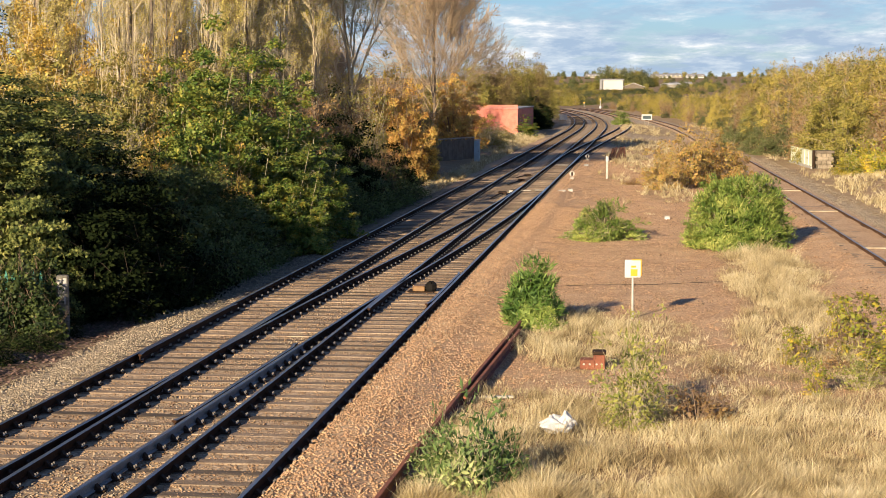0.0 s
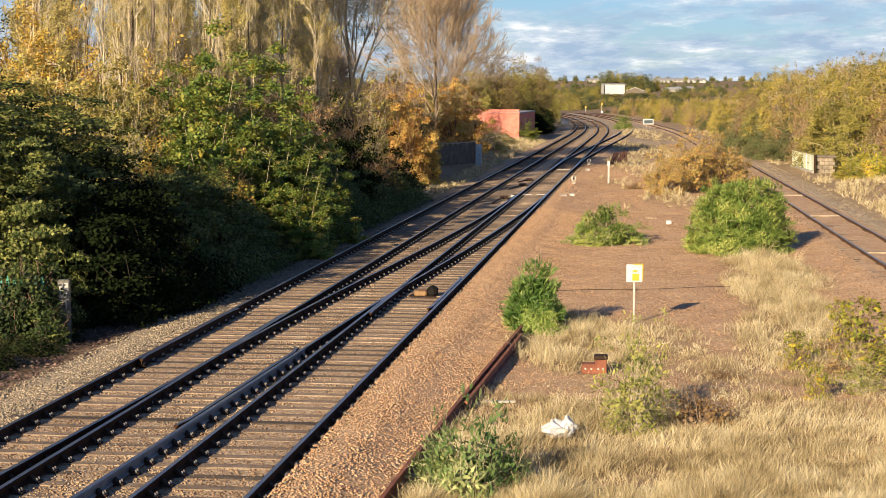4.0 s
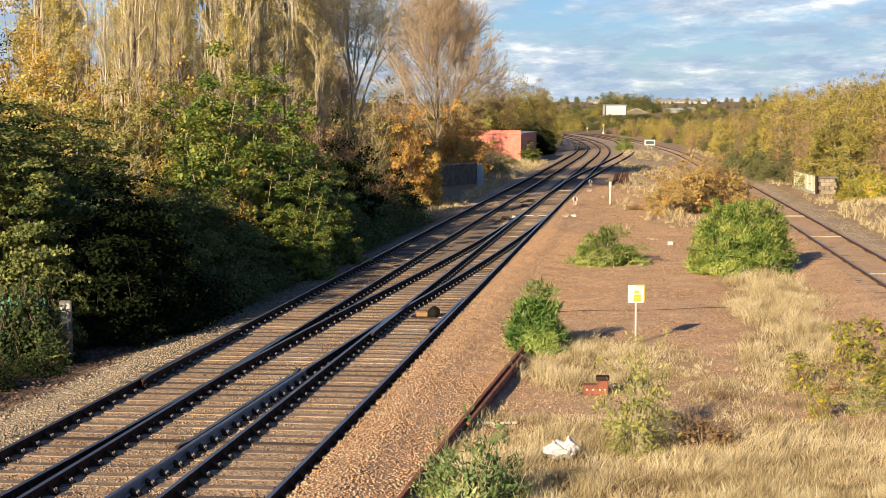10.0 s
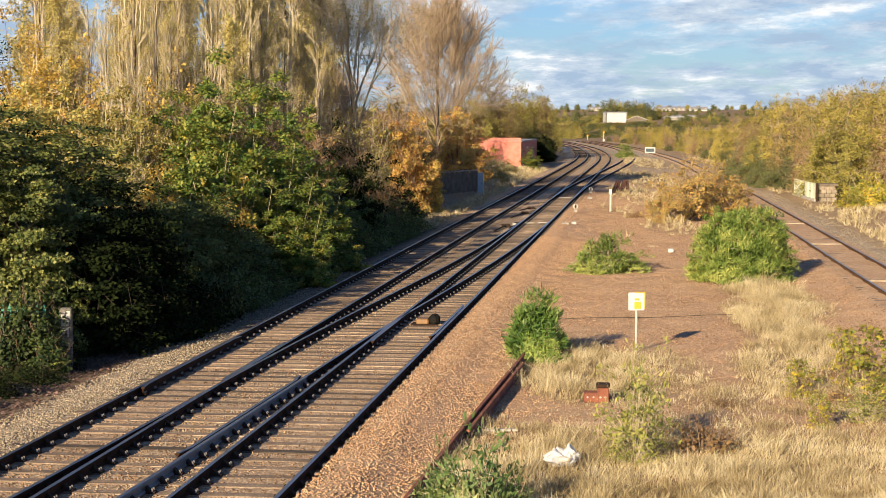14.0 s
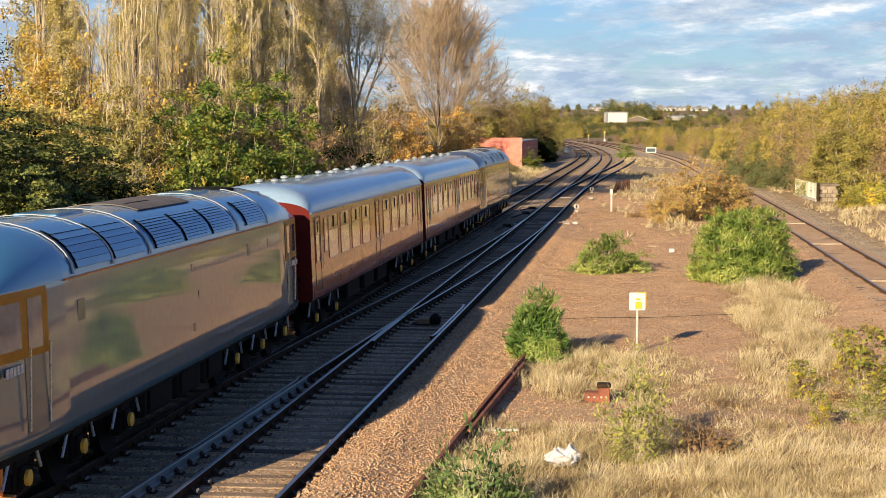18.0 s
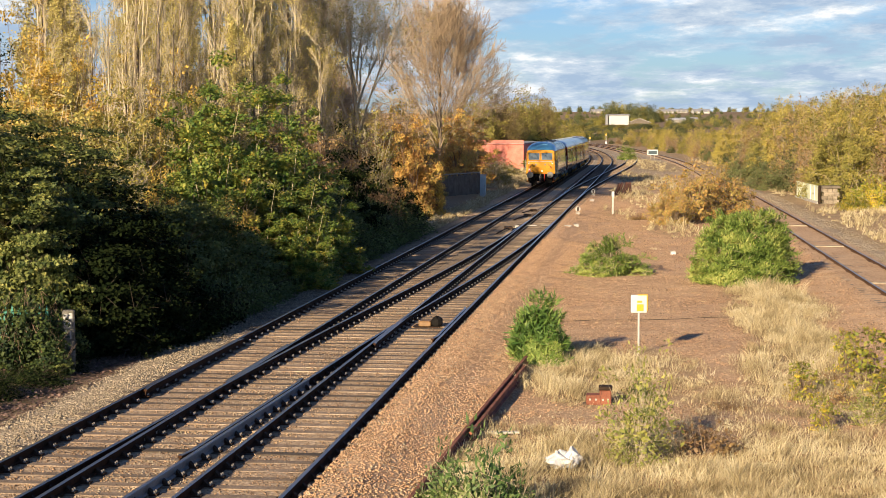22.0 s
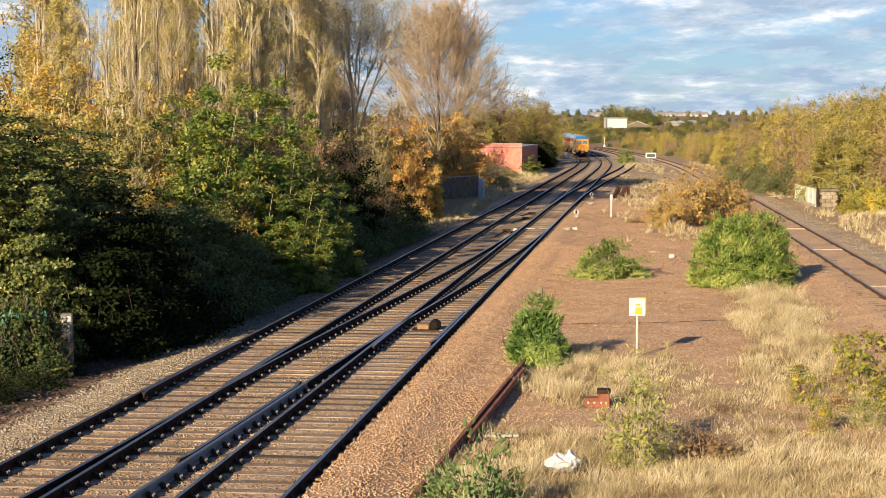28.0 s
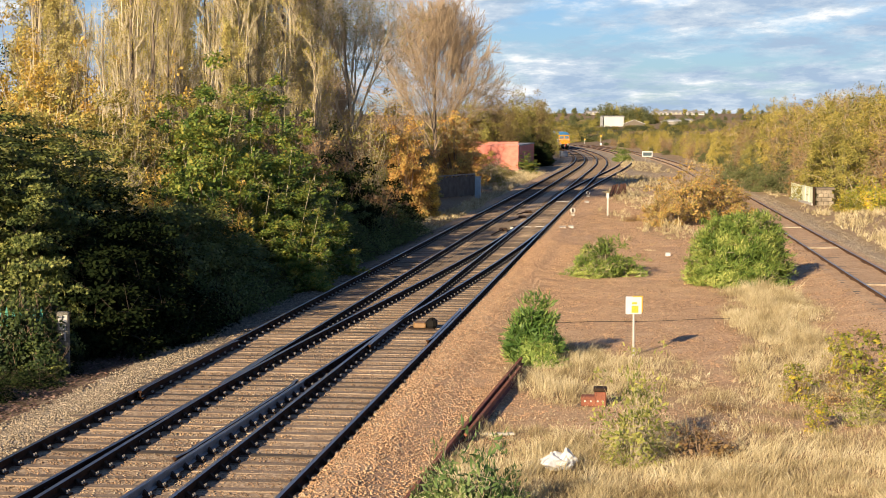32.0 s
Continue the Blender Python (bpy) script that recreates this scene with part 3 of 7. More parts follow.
def crossover():
    t = thing("crossover_track", "crossover rails with check rails and crossings between two lines", "railway track", "railway tracks", "structure")
    rail(t, OFF_X, -GAUGE / 2, 2, 92.5, dz=0.002)
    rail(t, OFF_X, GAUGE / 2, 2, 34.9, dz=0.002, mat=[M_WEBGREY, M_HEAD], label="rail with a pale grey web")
    rail(t, OFF_X, GAUGE / 2, 34.9, 92.5, dz=0.002)
    rail(t, OFF_X, GAUGE / 2 - 0.085, 26.6, 34.9, "check_rail", dz=0.012, flare=-0.05)
    rail(t, OFF_B, GAUGE / 2 - 0.085, 41.6, 48.9, "check_rail", dz=0.012, flare=-0.05)
    rail(t, OFF_A, -GAUGE / 2 + 0.085, 33.0, 41.0, "check_rail", dz=0.012, flare=0.05)
    for s0, s1, off, side in ((34.2, 40.2, OFF_A, GAUGE / 2 - 0.07), (40.6, 47.0, OFF_B, -GAUGE / 2 + 0.07)):
        rail(t, off, side, s0, s1, "wing_rail", dz=0.002, flare=0.02)
    rng = random.Random(5)
    s = 14.0
    while s < 92:
        o = float(OFF_X(s))
        for k in (-1, 1):
            x, y, z = at(s, o + k * GAUGE / 2, -0.168)
            ob = new("chair", CHAIR)
            ob.parent, ob.matrix_basis = t, Matrix.Translation((x, y, z)) @ Matrix.Rotation(-heading(s), 4, "Z")
        if 24 < s < 58:
            x, y, z = at(s, 1.705 + rng.uniform(-0.04, 0.04), -0.168 + rng.uniform(-0.008, 0.004))
            ob = new("sleeper", LONG_SLEEPERS[rng.randrange(3)])
            ob.parent, ob.matrix_basis = t, Matrix.Translation((x, y, z)) @ Matrix.Rotation(-heading(s) + rng.uniform(-0.02, 0.02), 4, "Z")
        s += 0.66
    # stretcher bars and white-painted rods at the points
    for s, o0, o1 in ((90.6, 2.75, 3.3), (90.9, 3.5, 4.05), (91.8, 4.5, 5.1), (121.5, 3.0, 4.0)):
        g = Geo()
        x0, y0, z0 = at(s, o0, -0.1)
        x1, y1, z1 = at(s, o1, -0.1)
        g.tube((x0, y0, z0), (x1, y1, z1), 0.022, 0.022, 6)
        part("stretcher_bar", g, M_PALE, t, "pale painted steel bar")
    return t


M_PALE = surface("pale_weathered_paint", ((0.34, 0.32, 0.28), (0.52, 0.50, 0.45)), 0.6, 0, 4, 40, 0.2, 0.003)
crossover()


def loose_rail():
    t = thing("loose_rail", "disused rusty rail lying along the gravel edge", "rail")
    off = eased((20, 5.75), (29, 6.06), (39.5, 6.50), (60, 7.3))
    rail(t, off, 0, 22, 39.6, "rail_length", [M_RUST, M_RUST], -0.10)
    rail(t, off, 0.11, 30, 38.5, "rail_length", [M_RUST, M_RUST], -0.14)


loose_rail()

# ---------------------------------------------------------------- plants


def land(x, y):
    s, o = along(x, y)
    return float(ground_z(s, np.float64(o)) + rise(s))


def prisms(segs):
    """Corners of three-sided tapering twigs, as separate quads."""
    a = np.array([q[0] for q in segs], dtype=float)
    b = np.array([q[1] for q in segs], dtype=float)
    ra = np.array([q[2] for q in segs])[:, None]
    rb = np.array([q[3] for q in segs])[:, None]
    d = b - a
    d /= np.maximum(np.linalg.norm(d, axis=1, keepdims=True), 1e-6)
    ref = np.where(np.abs(d[:, 2:3]) > 0.9, np.array([[1.0, 0, 0]]), np.array([[0, 0, 1.0]]))
    u = np.cross(d, ref)
    u /= np.linalg.norm(u, axis=1, keepdims=True)
    w = np.cross(d, u)
    out = []
    for k in range(3):
        t0, t1 = 2 * math.pi * k / 3, 2 * math.pi * (k + 1) / 3
        e0, e1 = u * math.cos(t0) + w * math.sin(t0), u * math.cos(t1) + w * math.sin(t1)
        out.append(np.stack([a + e0 * ra, a + e1 * ra, b + e1 * rb, b + e0 * rb], 1))
    return np.concatenate(out, 0).reshape(-1, 3)


def leaf_quads(points, size, rng, width=0.6, level=0.5, up=0.0, face=None):
    """Leaf-shaped faces at the points, turned at random. level: how flat they lie."""
    p = np.asarray(points, dtype=float)
    n = len(p)
    d = rng.normal(size=(n, 3))
    d[:, 2] = d[:, 2] * (1 - level) + up
    d /= np.linalg.norm(d, axis=1, keepdims=True) + 1e-9
    r = rng.normal(size=(n, 3))
    if face is not None:
        r = face + 0.42 * r
    w = np.cross(d, r)
    w /= np.linalg.norm(w, axis=1, keepdims=True) + 1e-9
    l = size * rng.uniform(0.6, 1.35, size=(n, 1))
    h = l * width * 0.5
    mid = p + d * l * 0.45
    return np.stack([p, mid + w * h, p + d * l, mid - w * h], 1).reshape(-1, 3)


def grow(rng, p, d, length, r, level, spec, segs, tips, wander=0.09):
    """Branches, level by level. spec: for each level children, spread, length ratio, upward pull."""
    steps = 4 if level == 0 else 3
    q = np.array(p, dtype=float)
    dd = np.array(d, dtype=float)
    kids, spread, ratio, up = spec[level]
    nodes = [(q.copy(), dd.copy(), 0.0)]
    for i in range(steps):
        dd = dd + rng.normal(size=3) * wander + np.array([0, 0, up])
        dd /= np.linalg.norm(dd)
        e = q + dd * length / steps
        segs.append((q, e, r * (1 - i / steps * 0.55), r * (1 - (i + 1) / steps * 0.55)))
        q = e
        nodes.append((q.copy(), dd.copy(), (i + 1) / steps))
    if level + 1 >= len(spec):
        tips.append((q, dd))
        if len(nodes) > 2:
            tips.append((nodes[-2][0], dd))
        return
    for k in range(kids):
        f = 0.3 + 0.7 * (k + rng.uniform()) / kids if level else 0.35 + 0.65 * (k + 0.5) / kids
        i = min(len(nodes) - 2, int(f * steps))
        t = f * steps - i
        base = nodes[i][0] * (1 - t) + nodes[i + 1][0] * t
        dk = nodes[i][1] + rng.normal(size=3) * spread
        dk /= np.linalg.norm(dk)
        grow(rng, base, dk, length * ratio * (1.15 - 0.4 * f) * rng.uniform(0.7, 1.2), r * (1 - 0.5 * f) * 0.55, level + 1, spec, segs, tips, wander)


def assemble(name, label, category, group, trunk, twigs, leaf_corners, bark, twig_mat, leaf_mat):
    t = thing(name, label, category, group)
    if trunk is not None:
        part("trunk", trunk, bark, t, smooth=True)
    if twigs:
        tagged(part("branchwork", quads_mesh("branchwork", prisms(twigs), twig_mat), None, t), kind="stuff")
    if leaf_corners is not None and len(leaf_corners):
        tagged(part("crown", quads_mesh("crown", leaf_corners, leaf_mat), None, t), kind="stuff")
    return t


def trunk_geo(rng, h, r, lean=(0, 0), n=8):
    g = Geo()
    rings = []
    for k in range(9):
        f = k / 8
        c = Vector((lean[0] * f * f + 0.05 * math.sin(f * 7), lean[1] * f * f + 0.05 * math.cos(f * 5), h * f - 0.15))
        rr = r * ((1 - f) ** 0.8 * 0.85 + 0.08) + (0.35 * r if k == 0 else 0)
        rings.append([c + Vector((rr * math.cos(2 * math.pi * i / n), rr * math.sin(2 * math.pi * i / n), 0)) for i in range(n)])
    return g.sweep(rings)


def make_poplar(seed, label, leaf_mat, leaves=1600, h=16.0, twig=None, boughs=60):
    rng = np.random.default_rng(seed)
    segs, tips = [], []
    for k in range(boughs):
        z = h * (0.05 + 0.9 * k / boughs) + rng.uniform(-0.2, 0.2)
        a = rng.uniform(0, 2 * math.pi)
        tilt = rng.uniform(0.25, 0.85)
        d = np.array([math.cos(a) * tilt, math.sin(a) * tilt, 1.0])
        d /= np.linalg.norm(d)
        ln = (1.2 + 0.30 * (h - z) ** 0.75) * rng.uniform(0.7, 1.2)
        grow(rng, (0, 0, z), d, min(ln, h * 1.03 - z), 0.034, 1, ((0, 0, 0, 0), (9, 0.26, 0.45, 0.09), (5, 0.36, 0.5, 0.08), (0, 0, 0, 0.06)), segs, tips, 0.10)
    for k in range(7):
        a, e = rng.uniform(0, 6.28), rng.uniform(0.25, 0.9)
        q = np.array([0.1 * math.cos(a), 0.1 * math.sin(a), rng.uniform(0.2, 3.0)])
        top = np.array([e * math.cos(a), e * math.sin(a), h * rng.uniform(0.75, 1.0)])
        for i in range(5):
            w = q + (top - q) / (5 - i) + rng.normal(size=3) * 0.07
            segs.append((q, w, 0.045 - 0.007 * i, 0.038 - 0.007 * i))
            q = w
    segs = [(a, b, max(ra, 0.0085), max(rb, 0.006)) for a, b, ra, rb in segs]
    tp = np.array([t[0] for t in tips])
    pick = tp[rng.integers(0, len(tp), leaves)] + rng.normal(size=(leaves, 3)) * 0.12
    return assemble("poplar", label, "tree", "poplars behind the railway hedge", trunk_geo(rng, h * 0.92, 0.20), segs, leaf_quads(pick, 0.105 if leaves < 15000 else 0.14, rng), M_BARK, twig or M_TWIG_GREY, leaf_mat)


def make_broad(seed, name, label, group, h, spec, leaf_mat, leaves, leaf_size, twig_mat, lean=(0, 0), jitter=0.25, thin=0.008, trunk_share=0.4, r=0.16, limbs=6, fan=0.55):
    rng = np.random.default_rng(seed)
    segs, tips = [], []
    tg = trunk_geo(rng, h * (trunk_share + 0.25), r, lean)
    for k in range(limbs):
        f = trunk_share + 0.25 * k / limbs
        z = h * f
        a = 2 * math.pi * (k * 0.382 + rng.uniform(0, 0.1))
        d = np.array([math.cos(a) * fan + lean[0] * 0.08, math.sin(a) * fan + lean[1] * 0.08, 1.0])
        d /= np.linalg.norm(d)
        grow(rng, (lean[0] * f * f, lean[1] * f * f, z), d, h * (0.44 - 0.2 * k / limbs) * rng.uniform(0.85, 1.1), r * 0.5, 1, spec, segs, tips)
    segs = [(a, b, max(ra, thin), max(rb, thin * 0.7)) for a, b, ra, rb in segs]
    lv = None
    if leaves:
        tp = np.array([t[0] for t in tips])
        pick = tp[rng.integers(0, len(tp), leaves)] + rng.normal(size=(leaves, 3)) * jitter
        lv = leaf_quads(pick, leaf_size, rng)
    return assemble(name, label, "tree", group, tg, segs, lv, M_BARK, twig_mat, leaf_mat)


def make_fan(seed, name, label, group, h):
    """A bare tree: a straight stem with many ascending boughs from low down, ending in upright twigs swept to one side."""
    rng = np.random.default_rng(seed)
    segs, tips = [], []
    for k in range(46):
        f = 0.13 + 0.77 * (k + rng.uniform()) / 46
        a = 2 * math.pi * k * 0.382
        tilt = 1.05 - 0.75 * f
        d = np.array([math.cos(a) * tilt + 0.10, math.sin(a) * tilt, 1.0])
        d /= np.linalg.norm(d)
        reach = h * (0.46 - 0.10 * abs(f - 0.45)) * (1.25 - 0.85 * f) * rng.uniform(0.8, 1.15)
        grow(rng, (0.3 * f * f, 0, h * f * 0.86), d, min(reach, h * 1.02 - h * f * 0.86), 0.055 * (1.1 - f), 1, ((0, 0, 0, 0), (9, 0.42, 0.58, 0.10), (8, 0.40, 0.52, 0.12), (5, 0.40, 0.5, 0.12), (0, 0, 0, 0.1)), segs, tips)
    segs = [(a, b, max(ra, 0.011), max(rb, 0.007)) for a, b, ra, rb in segs]
    return assemble(name, label, "tree", group, trunk_geo(rng, h * 0.9, 0.19, (0.3, 0)), segs, None, M_BARK, M_TWIG_RED, None)


def make_shrub(seed, name, label, group, rx, ry, h, clumps, per, leaf, leaf_mat, twig_mat, category="shrub", flat=0.5, stems=26, level=0.5, hollow=0.55, clump=0.30, width=0.6, up=0.0, core=0, lump=0.28, taper=0.0, stem=1.0):
    """A rounded, uneven plant: clumps of leaves on stems that fan out from the base."""
    rng = np.random.default_rng(seed)
    pts, segs = [], []
    for k in range(clumps):
        a, u = rng.uniform(0, 2 * math.pi), rng.uniform(0.02, 1.0)
        rad = hollow + (1 - hollow) * rng.uniform() ** 0.6
        bulge = 0.94 - 0.5 * lump + lump * math.sin(3 * a + seed) * math.sin(5 * u + seed * 2) + rng.uniform(-0.4, 0.6) * lump
        e = math.sqrt(max(0.0, 1 - u * u)) ** 0.75 * (1 - taper * u)
        c = np.array([rx * e * math.cos(a) * rad * bulge, ry * e * math.sin(a) * rad * bulge, h * u * (0.35 + 0.65 * rad) * bulge])
        q = rng.normal(size=(per, 3))
        q *= (rng.uniform(size=(per, 1)) ** 0.5 * 1.75 / np.linalg.norm(q, axis=1, keepdims=True)) * clump * np.array([1, 1, flat])
        q[:, 2] -= 0.25 * np.linalg.norm(q[:, :2], axis=1)
        pts.append(c + q)
        if k % max(1, clumps // stems) == 0:
            b = c * np.array([0.12, 0.12, 0.0])
            mid = (b + c) * 0.5 + np.array([0, 0, 0.12 * h])
            segs += [(b, mid, 0.022 * stem, 0.015 * stem), (mid, c, 0.015 * stem, 0.008 * stem)]
            for _ in range(4):
                segs.append((c, c + rng.normal(size=3) * clump * 1.3 + np.array([0, 0, 0.1]) * h / 4, 0.008 * stem, 0.004 * stem))
    p = np.concatenate(pts, 0)
    p[:, 2] = np.maximum(p[:, 2], 0.03)
    inner = None
    # larger leaves added inside to block light, so the gaps turn dark
    if core:
        c = rng.normal(size=(core, 3))
        c /= np.linalg.norm(c, axis=1, keepdims=True)
        c *= rng.uniform(0.15, 0.62, size=(core, 1))
        c[:, 2] = np.abs(c[:, 2]) * 1.1 + 0.04
        inner = leaf_quads(c * np.array([rx, ry, h]) * 0.85, leaf * 2.2, rng, 0.8, 0.3)
    nrm = p / np.array([rx, ry, h]) - np.array([0, 0, 0.25])
    nrm /= np.linalg.norm(nrm, axis=1, keepdims=True) + 1e-6
    lv = leaf_quads(p, leaf, rng, width, level, up, nrm + np.array([0, 0, 0.35]))
    if inner is not None:
        lv = np.concatenate([lv, inner], 0)
    return assemble(name, label, category, group, None, segs, lv, None, twig_mat, leaf_mat)


def spot(x, y, turn=0.0, size=1.0, tall=None, sink=0.05):
    return Matrix.Translation((x, y, land(x, y) - sink)) @ Matrix.Rotation(turn, 4, "Z") @ Matrix.Diagonal((size, size, tall or size, 1))


def scatter(kinds, places):
    """kinds: built plants, the first use of each moves it, later uses copy it. places: kind, x, y, size, height factor."""
    used = set()
    rng = random.Random(len(places) * 13 + 1)
    for kind, x, y, size, tall in places:
        m = spot(x, y, rng.uniform(0, 6.28), size, tall)
        if kind in used:
            copy_thing(kinds[kind], m).matrix_basis = m
        else:
            kinds[kind].matrix_basis = m
            used.add(kind)


def left_bank():
    # poplars, tops out of the picture
    pop = {
        "a": make_poplar(11, "tall columnar poplar with fine pale twigs and few leaves", L_POPLAR, 13000, 16.0, M_TWIG_GREY),
        "b": make_poplar(12, "tall columnar poplar keeping sparse yellow-green leaves", L_GOLD, 13000, 16.0, M_TWIG),
        "s": make_poplar(14, "slender young poplar of pale bare stems", L_GOLD, 2600, 16.0, M_TWIG, 20),
        "c": make_poplar(13, "columnar poplar still thick with golden leaves", L_POPLAR, 21000, 14.5),
    }
    places = []
    for kind, x, y, size, tall in (("c", -22.3, 92, 0.95, 0.95), ("a", -21.6, 97, 0.9, 1.05), 
                                   ("b", -17.4, 93, 0.9, 1.02), ("a", -16.4, 88, 0.9, 1.0), ("c", -15.4, 96, 0.9, 1.0), ("a", -14.0, 90, 1.0, 1.05), ("s", -13.0, 97, 1.0, 1.05),
                                   ("s", -11.9, 91, 1.0, 1.0), ("c", -11.4, 99, 1.0, 1.05), ("s", -10.2, 93, 1.05, 1.0), ("s", -9.4, 100, 1.05, 1.0), ("a", -8.2, 94, 1.0, 0.95), ("b", -7.6, 103, 1.0, 1.0),
                                   ("b", -17.6, 108, 1.15, 0.86), ("a", -13.4, 105, 1.2, 0.84), ("a", -11.0, 107, 1.2, 0.82), ("a", -8.9, 108, 1.2, 0.80), ("c", -19.7, 86, 0.7, 0.75), ("a", -13.0, 82, 0.8, 0.85), ("s", -11.9, 65, 0.5, 0.52), ("s", -12.8, 67, 0.5, 0.58), ("s", -10.9, 67, 0.5, 0.6), ("s", -13.9, 69, 0.55, 0.62), ("s", -9.8, 71, 0.55, 0.62), ("s", -8.4, 73, 0.55, 0.6), ("s", -7.2, 76, 0.6, 0.58), ("s", -15.9, 75, 0.6, 0.68), ("s", -6.0, 80, 0.6, 0.6), ("s", -9.4, 78, 0.7, 0.72), ("a", -9.6, 88, 0.8, 0.85), ("c", -9.0, 72, 0.45, 0.62), ("s", -19.2, 80, 0.8, 0.9), ("s", -15.2, 82, 0.9, 0.98), ("s", -13.6, 79, 0.8, 0.86), ("s", -11.6, 83, 0.9, 0.95), ("s", -10.2, 81, 0.8, 0.84), ("b", -16.2, 100, 1.25, 0.92), ("s", -12.3, 101, 1.3, 0.9), ("a", -18.4, 101, 1.25, 0.92)):
        places.append((kind, x, y, size, tall))
    scatter(pop, places)
    # two large trees with open crowns
    big = {
        "tall": make_broad(21, "tree", "tall open-crowned tree with thin dark leaves", "trees along the line", 17.5, ((0, 0, 0, 0), (9, 0.45, 0.60, 0.05), (7, 0.50, 0.55, 0.03), (6, 0.55, 0.5, 0.02), (0, 0, 0, 0)), L_OLIVE, 11000, 0.10, M_TWIG_GREY, (0.4, 0), 0.4, 0.010, 0.20, 0.17, 8, 0.50),
        "bare": make_fan(22, "bare_tree", "bare brown tree with a fan of fine twigs", "trees along the line", 13.0),
    }
    scatter(big, [("tall", -5.5, 104, 1.0, 1.0), ("bare", -0.5, 136, 1.12, 1.16), ("bare", -9.4, 128, 0.85, 0.7)])
    # understorey and the hedge beside the line
    sh = {
        "dark": make_shrub(31, "evergreen_bush", "ivy-clad hedge bush, its dark green deepened to stand for shade", "railway hedge", 1.9, 1.9, 3.6, 130, 85, 0.12, L_DARK, M_TWIG_SHADE, clump=0.24, core=900),
        "low": make_shrub(32, "bramble", "low bramble spilling onto the cess, leaves darkened to stand for shade", "railway hedge", 1.5, 1.5, 1.3, 110, 40, 0.10, L_DARK, M_TWIG_SHADE),
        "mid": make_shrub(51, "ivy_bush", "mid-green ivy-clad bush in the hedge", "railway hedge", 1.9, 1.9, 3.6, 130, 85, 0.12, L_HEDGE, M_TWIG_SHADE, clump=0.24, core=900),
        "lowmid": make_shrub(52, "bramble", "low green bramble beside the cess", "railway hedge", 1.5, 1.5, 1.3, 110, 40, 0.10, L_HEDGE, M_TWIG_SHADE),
        "green": make_shrub(33, "leafy_bush", "broad bush of green leaves turning yellow", "railway hedge", 2.3, 2.3, 5.6, 150, 130, 0.15, L_GREEN, M_TWIG, clump=0.24, core=900, hollow=0.72, lump=0.34),
        "gold": make_shrub(34, "golden_bush", "golden autumn bush in the hedge", "railway hedge", 2.0, 2.0, 4.6, 150, 110, 0.13, L_AMBER, M_TWIG, stems=60, clump=0.24, core=500),
        "olive": make_shrub(35, "thicket", "half-bare thicket of thin stems with olive leaves", "railway hedge", 2.0, 2.0, 4.4, 150, 30, 0.12, L_OLIVE, M_TWIG, stems=110, clump=0.22, hollow=0.4),
        "orange": make_shrub(36, "orange_bush", "orange-leaved small tree beside the line", "railway hedge", 1.8, 1.8, 4.6, 130, 70, 0.135, L_ORANGE, M_TWIG_DARK, stems=60, clump=0.21),
        "amber": make_shrub(50, "amber_bush", "amber-leaved small tree beside the line", "railway hedge", 1.8, 1.8, 4.6, 150, 60, 0.13, L_BRONZE, M_TWIG_DARK, stems=80, clump=0.23),
        "honey": make_shrub(53, "golden_tree", "tall golden-leaved tree in the hedge", "railway hedge", 1.9, 1.9, 9.3, 200, 70, 0.14, L_BRONZE, M_TWIG, "tree", stems=90, clump=0.26, taper=0.45),
        "rust": make_shrub(37, "russet_thicket", "brown half-bare thicket of thin stems", "railway hedge", 1.9, 1.9, 4.2, 120, 26, 0.11, L_BROWN, M_TWIG_DARK, stems=120),
        "ivy": make_shrub(39, "ivy_clump", "ivy clump smothering the green fence", "railway hedge", 0.75, 0.6, 1.5, 100, 46, 0.10, L_IVY, M_TWIG_DARK, clump=0.16),
        "laurel": make_shrub(38, "evergreen_tree", "dark layered evergreen with yellow-green branch tips", "railway hedge", 2.6, 2.6, 5.2, 150, 150, 0.135, L_SHADE, M_TWIG_SHADE, flat=0.16, level=0.75, hollow=0.55, clump=0.34, core=900, taper=0.3),
    }
    # bushes at x -13.4, -14.0, -15.6: added out of view to shade the hedge
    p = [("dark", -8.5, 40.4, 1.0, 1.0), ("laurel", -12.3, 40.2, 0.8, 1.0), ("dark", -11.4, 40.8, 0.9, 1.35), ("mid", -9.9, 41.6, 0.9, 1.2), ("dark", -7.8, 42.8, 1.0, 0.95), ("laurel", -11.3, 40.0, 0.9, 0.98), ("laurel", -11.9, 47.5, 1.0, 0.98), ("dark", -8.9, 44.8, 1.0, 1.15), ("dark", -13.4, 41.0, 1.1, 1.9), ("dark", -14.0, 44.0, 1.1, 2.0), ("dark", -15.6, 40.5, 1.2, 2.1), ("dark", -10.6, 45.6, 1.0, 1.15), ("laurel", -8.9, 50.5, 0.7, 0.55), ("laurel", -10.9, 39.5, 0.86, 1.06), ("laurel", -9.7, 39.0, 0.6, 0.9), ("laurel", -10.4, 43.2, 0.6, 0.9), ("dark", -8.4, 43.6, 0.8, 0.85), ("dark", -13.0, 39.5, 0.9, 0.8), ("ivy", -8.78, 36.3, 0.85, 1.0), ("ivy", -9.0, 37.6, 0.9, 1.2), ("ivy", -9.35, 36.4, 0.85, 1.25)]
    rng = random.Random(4)
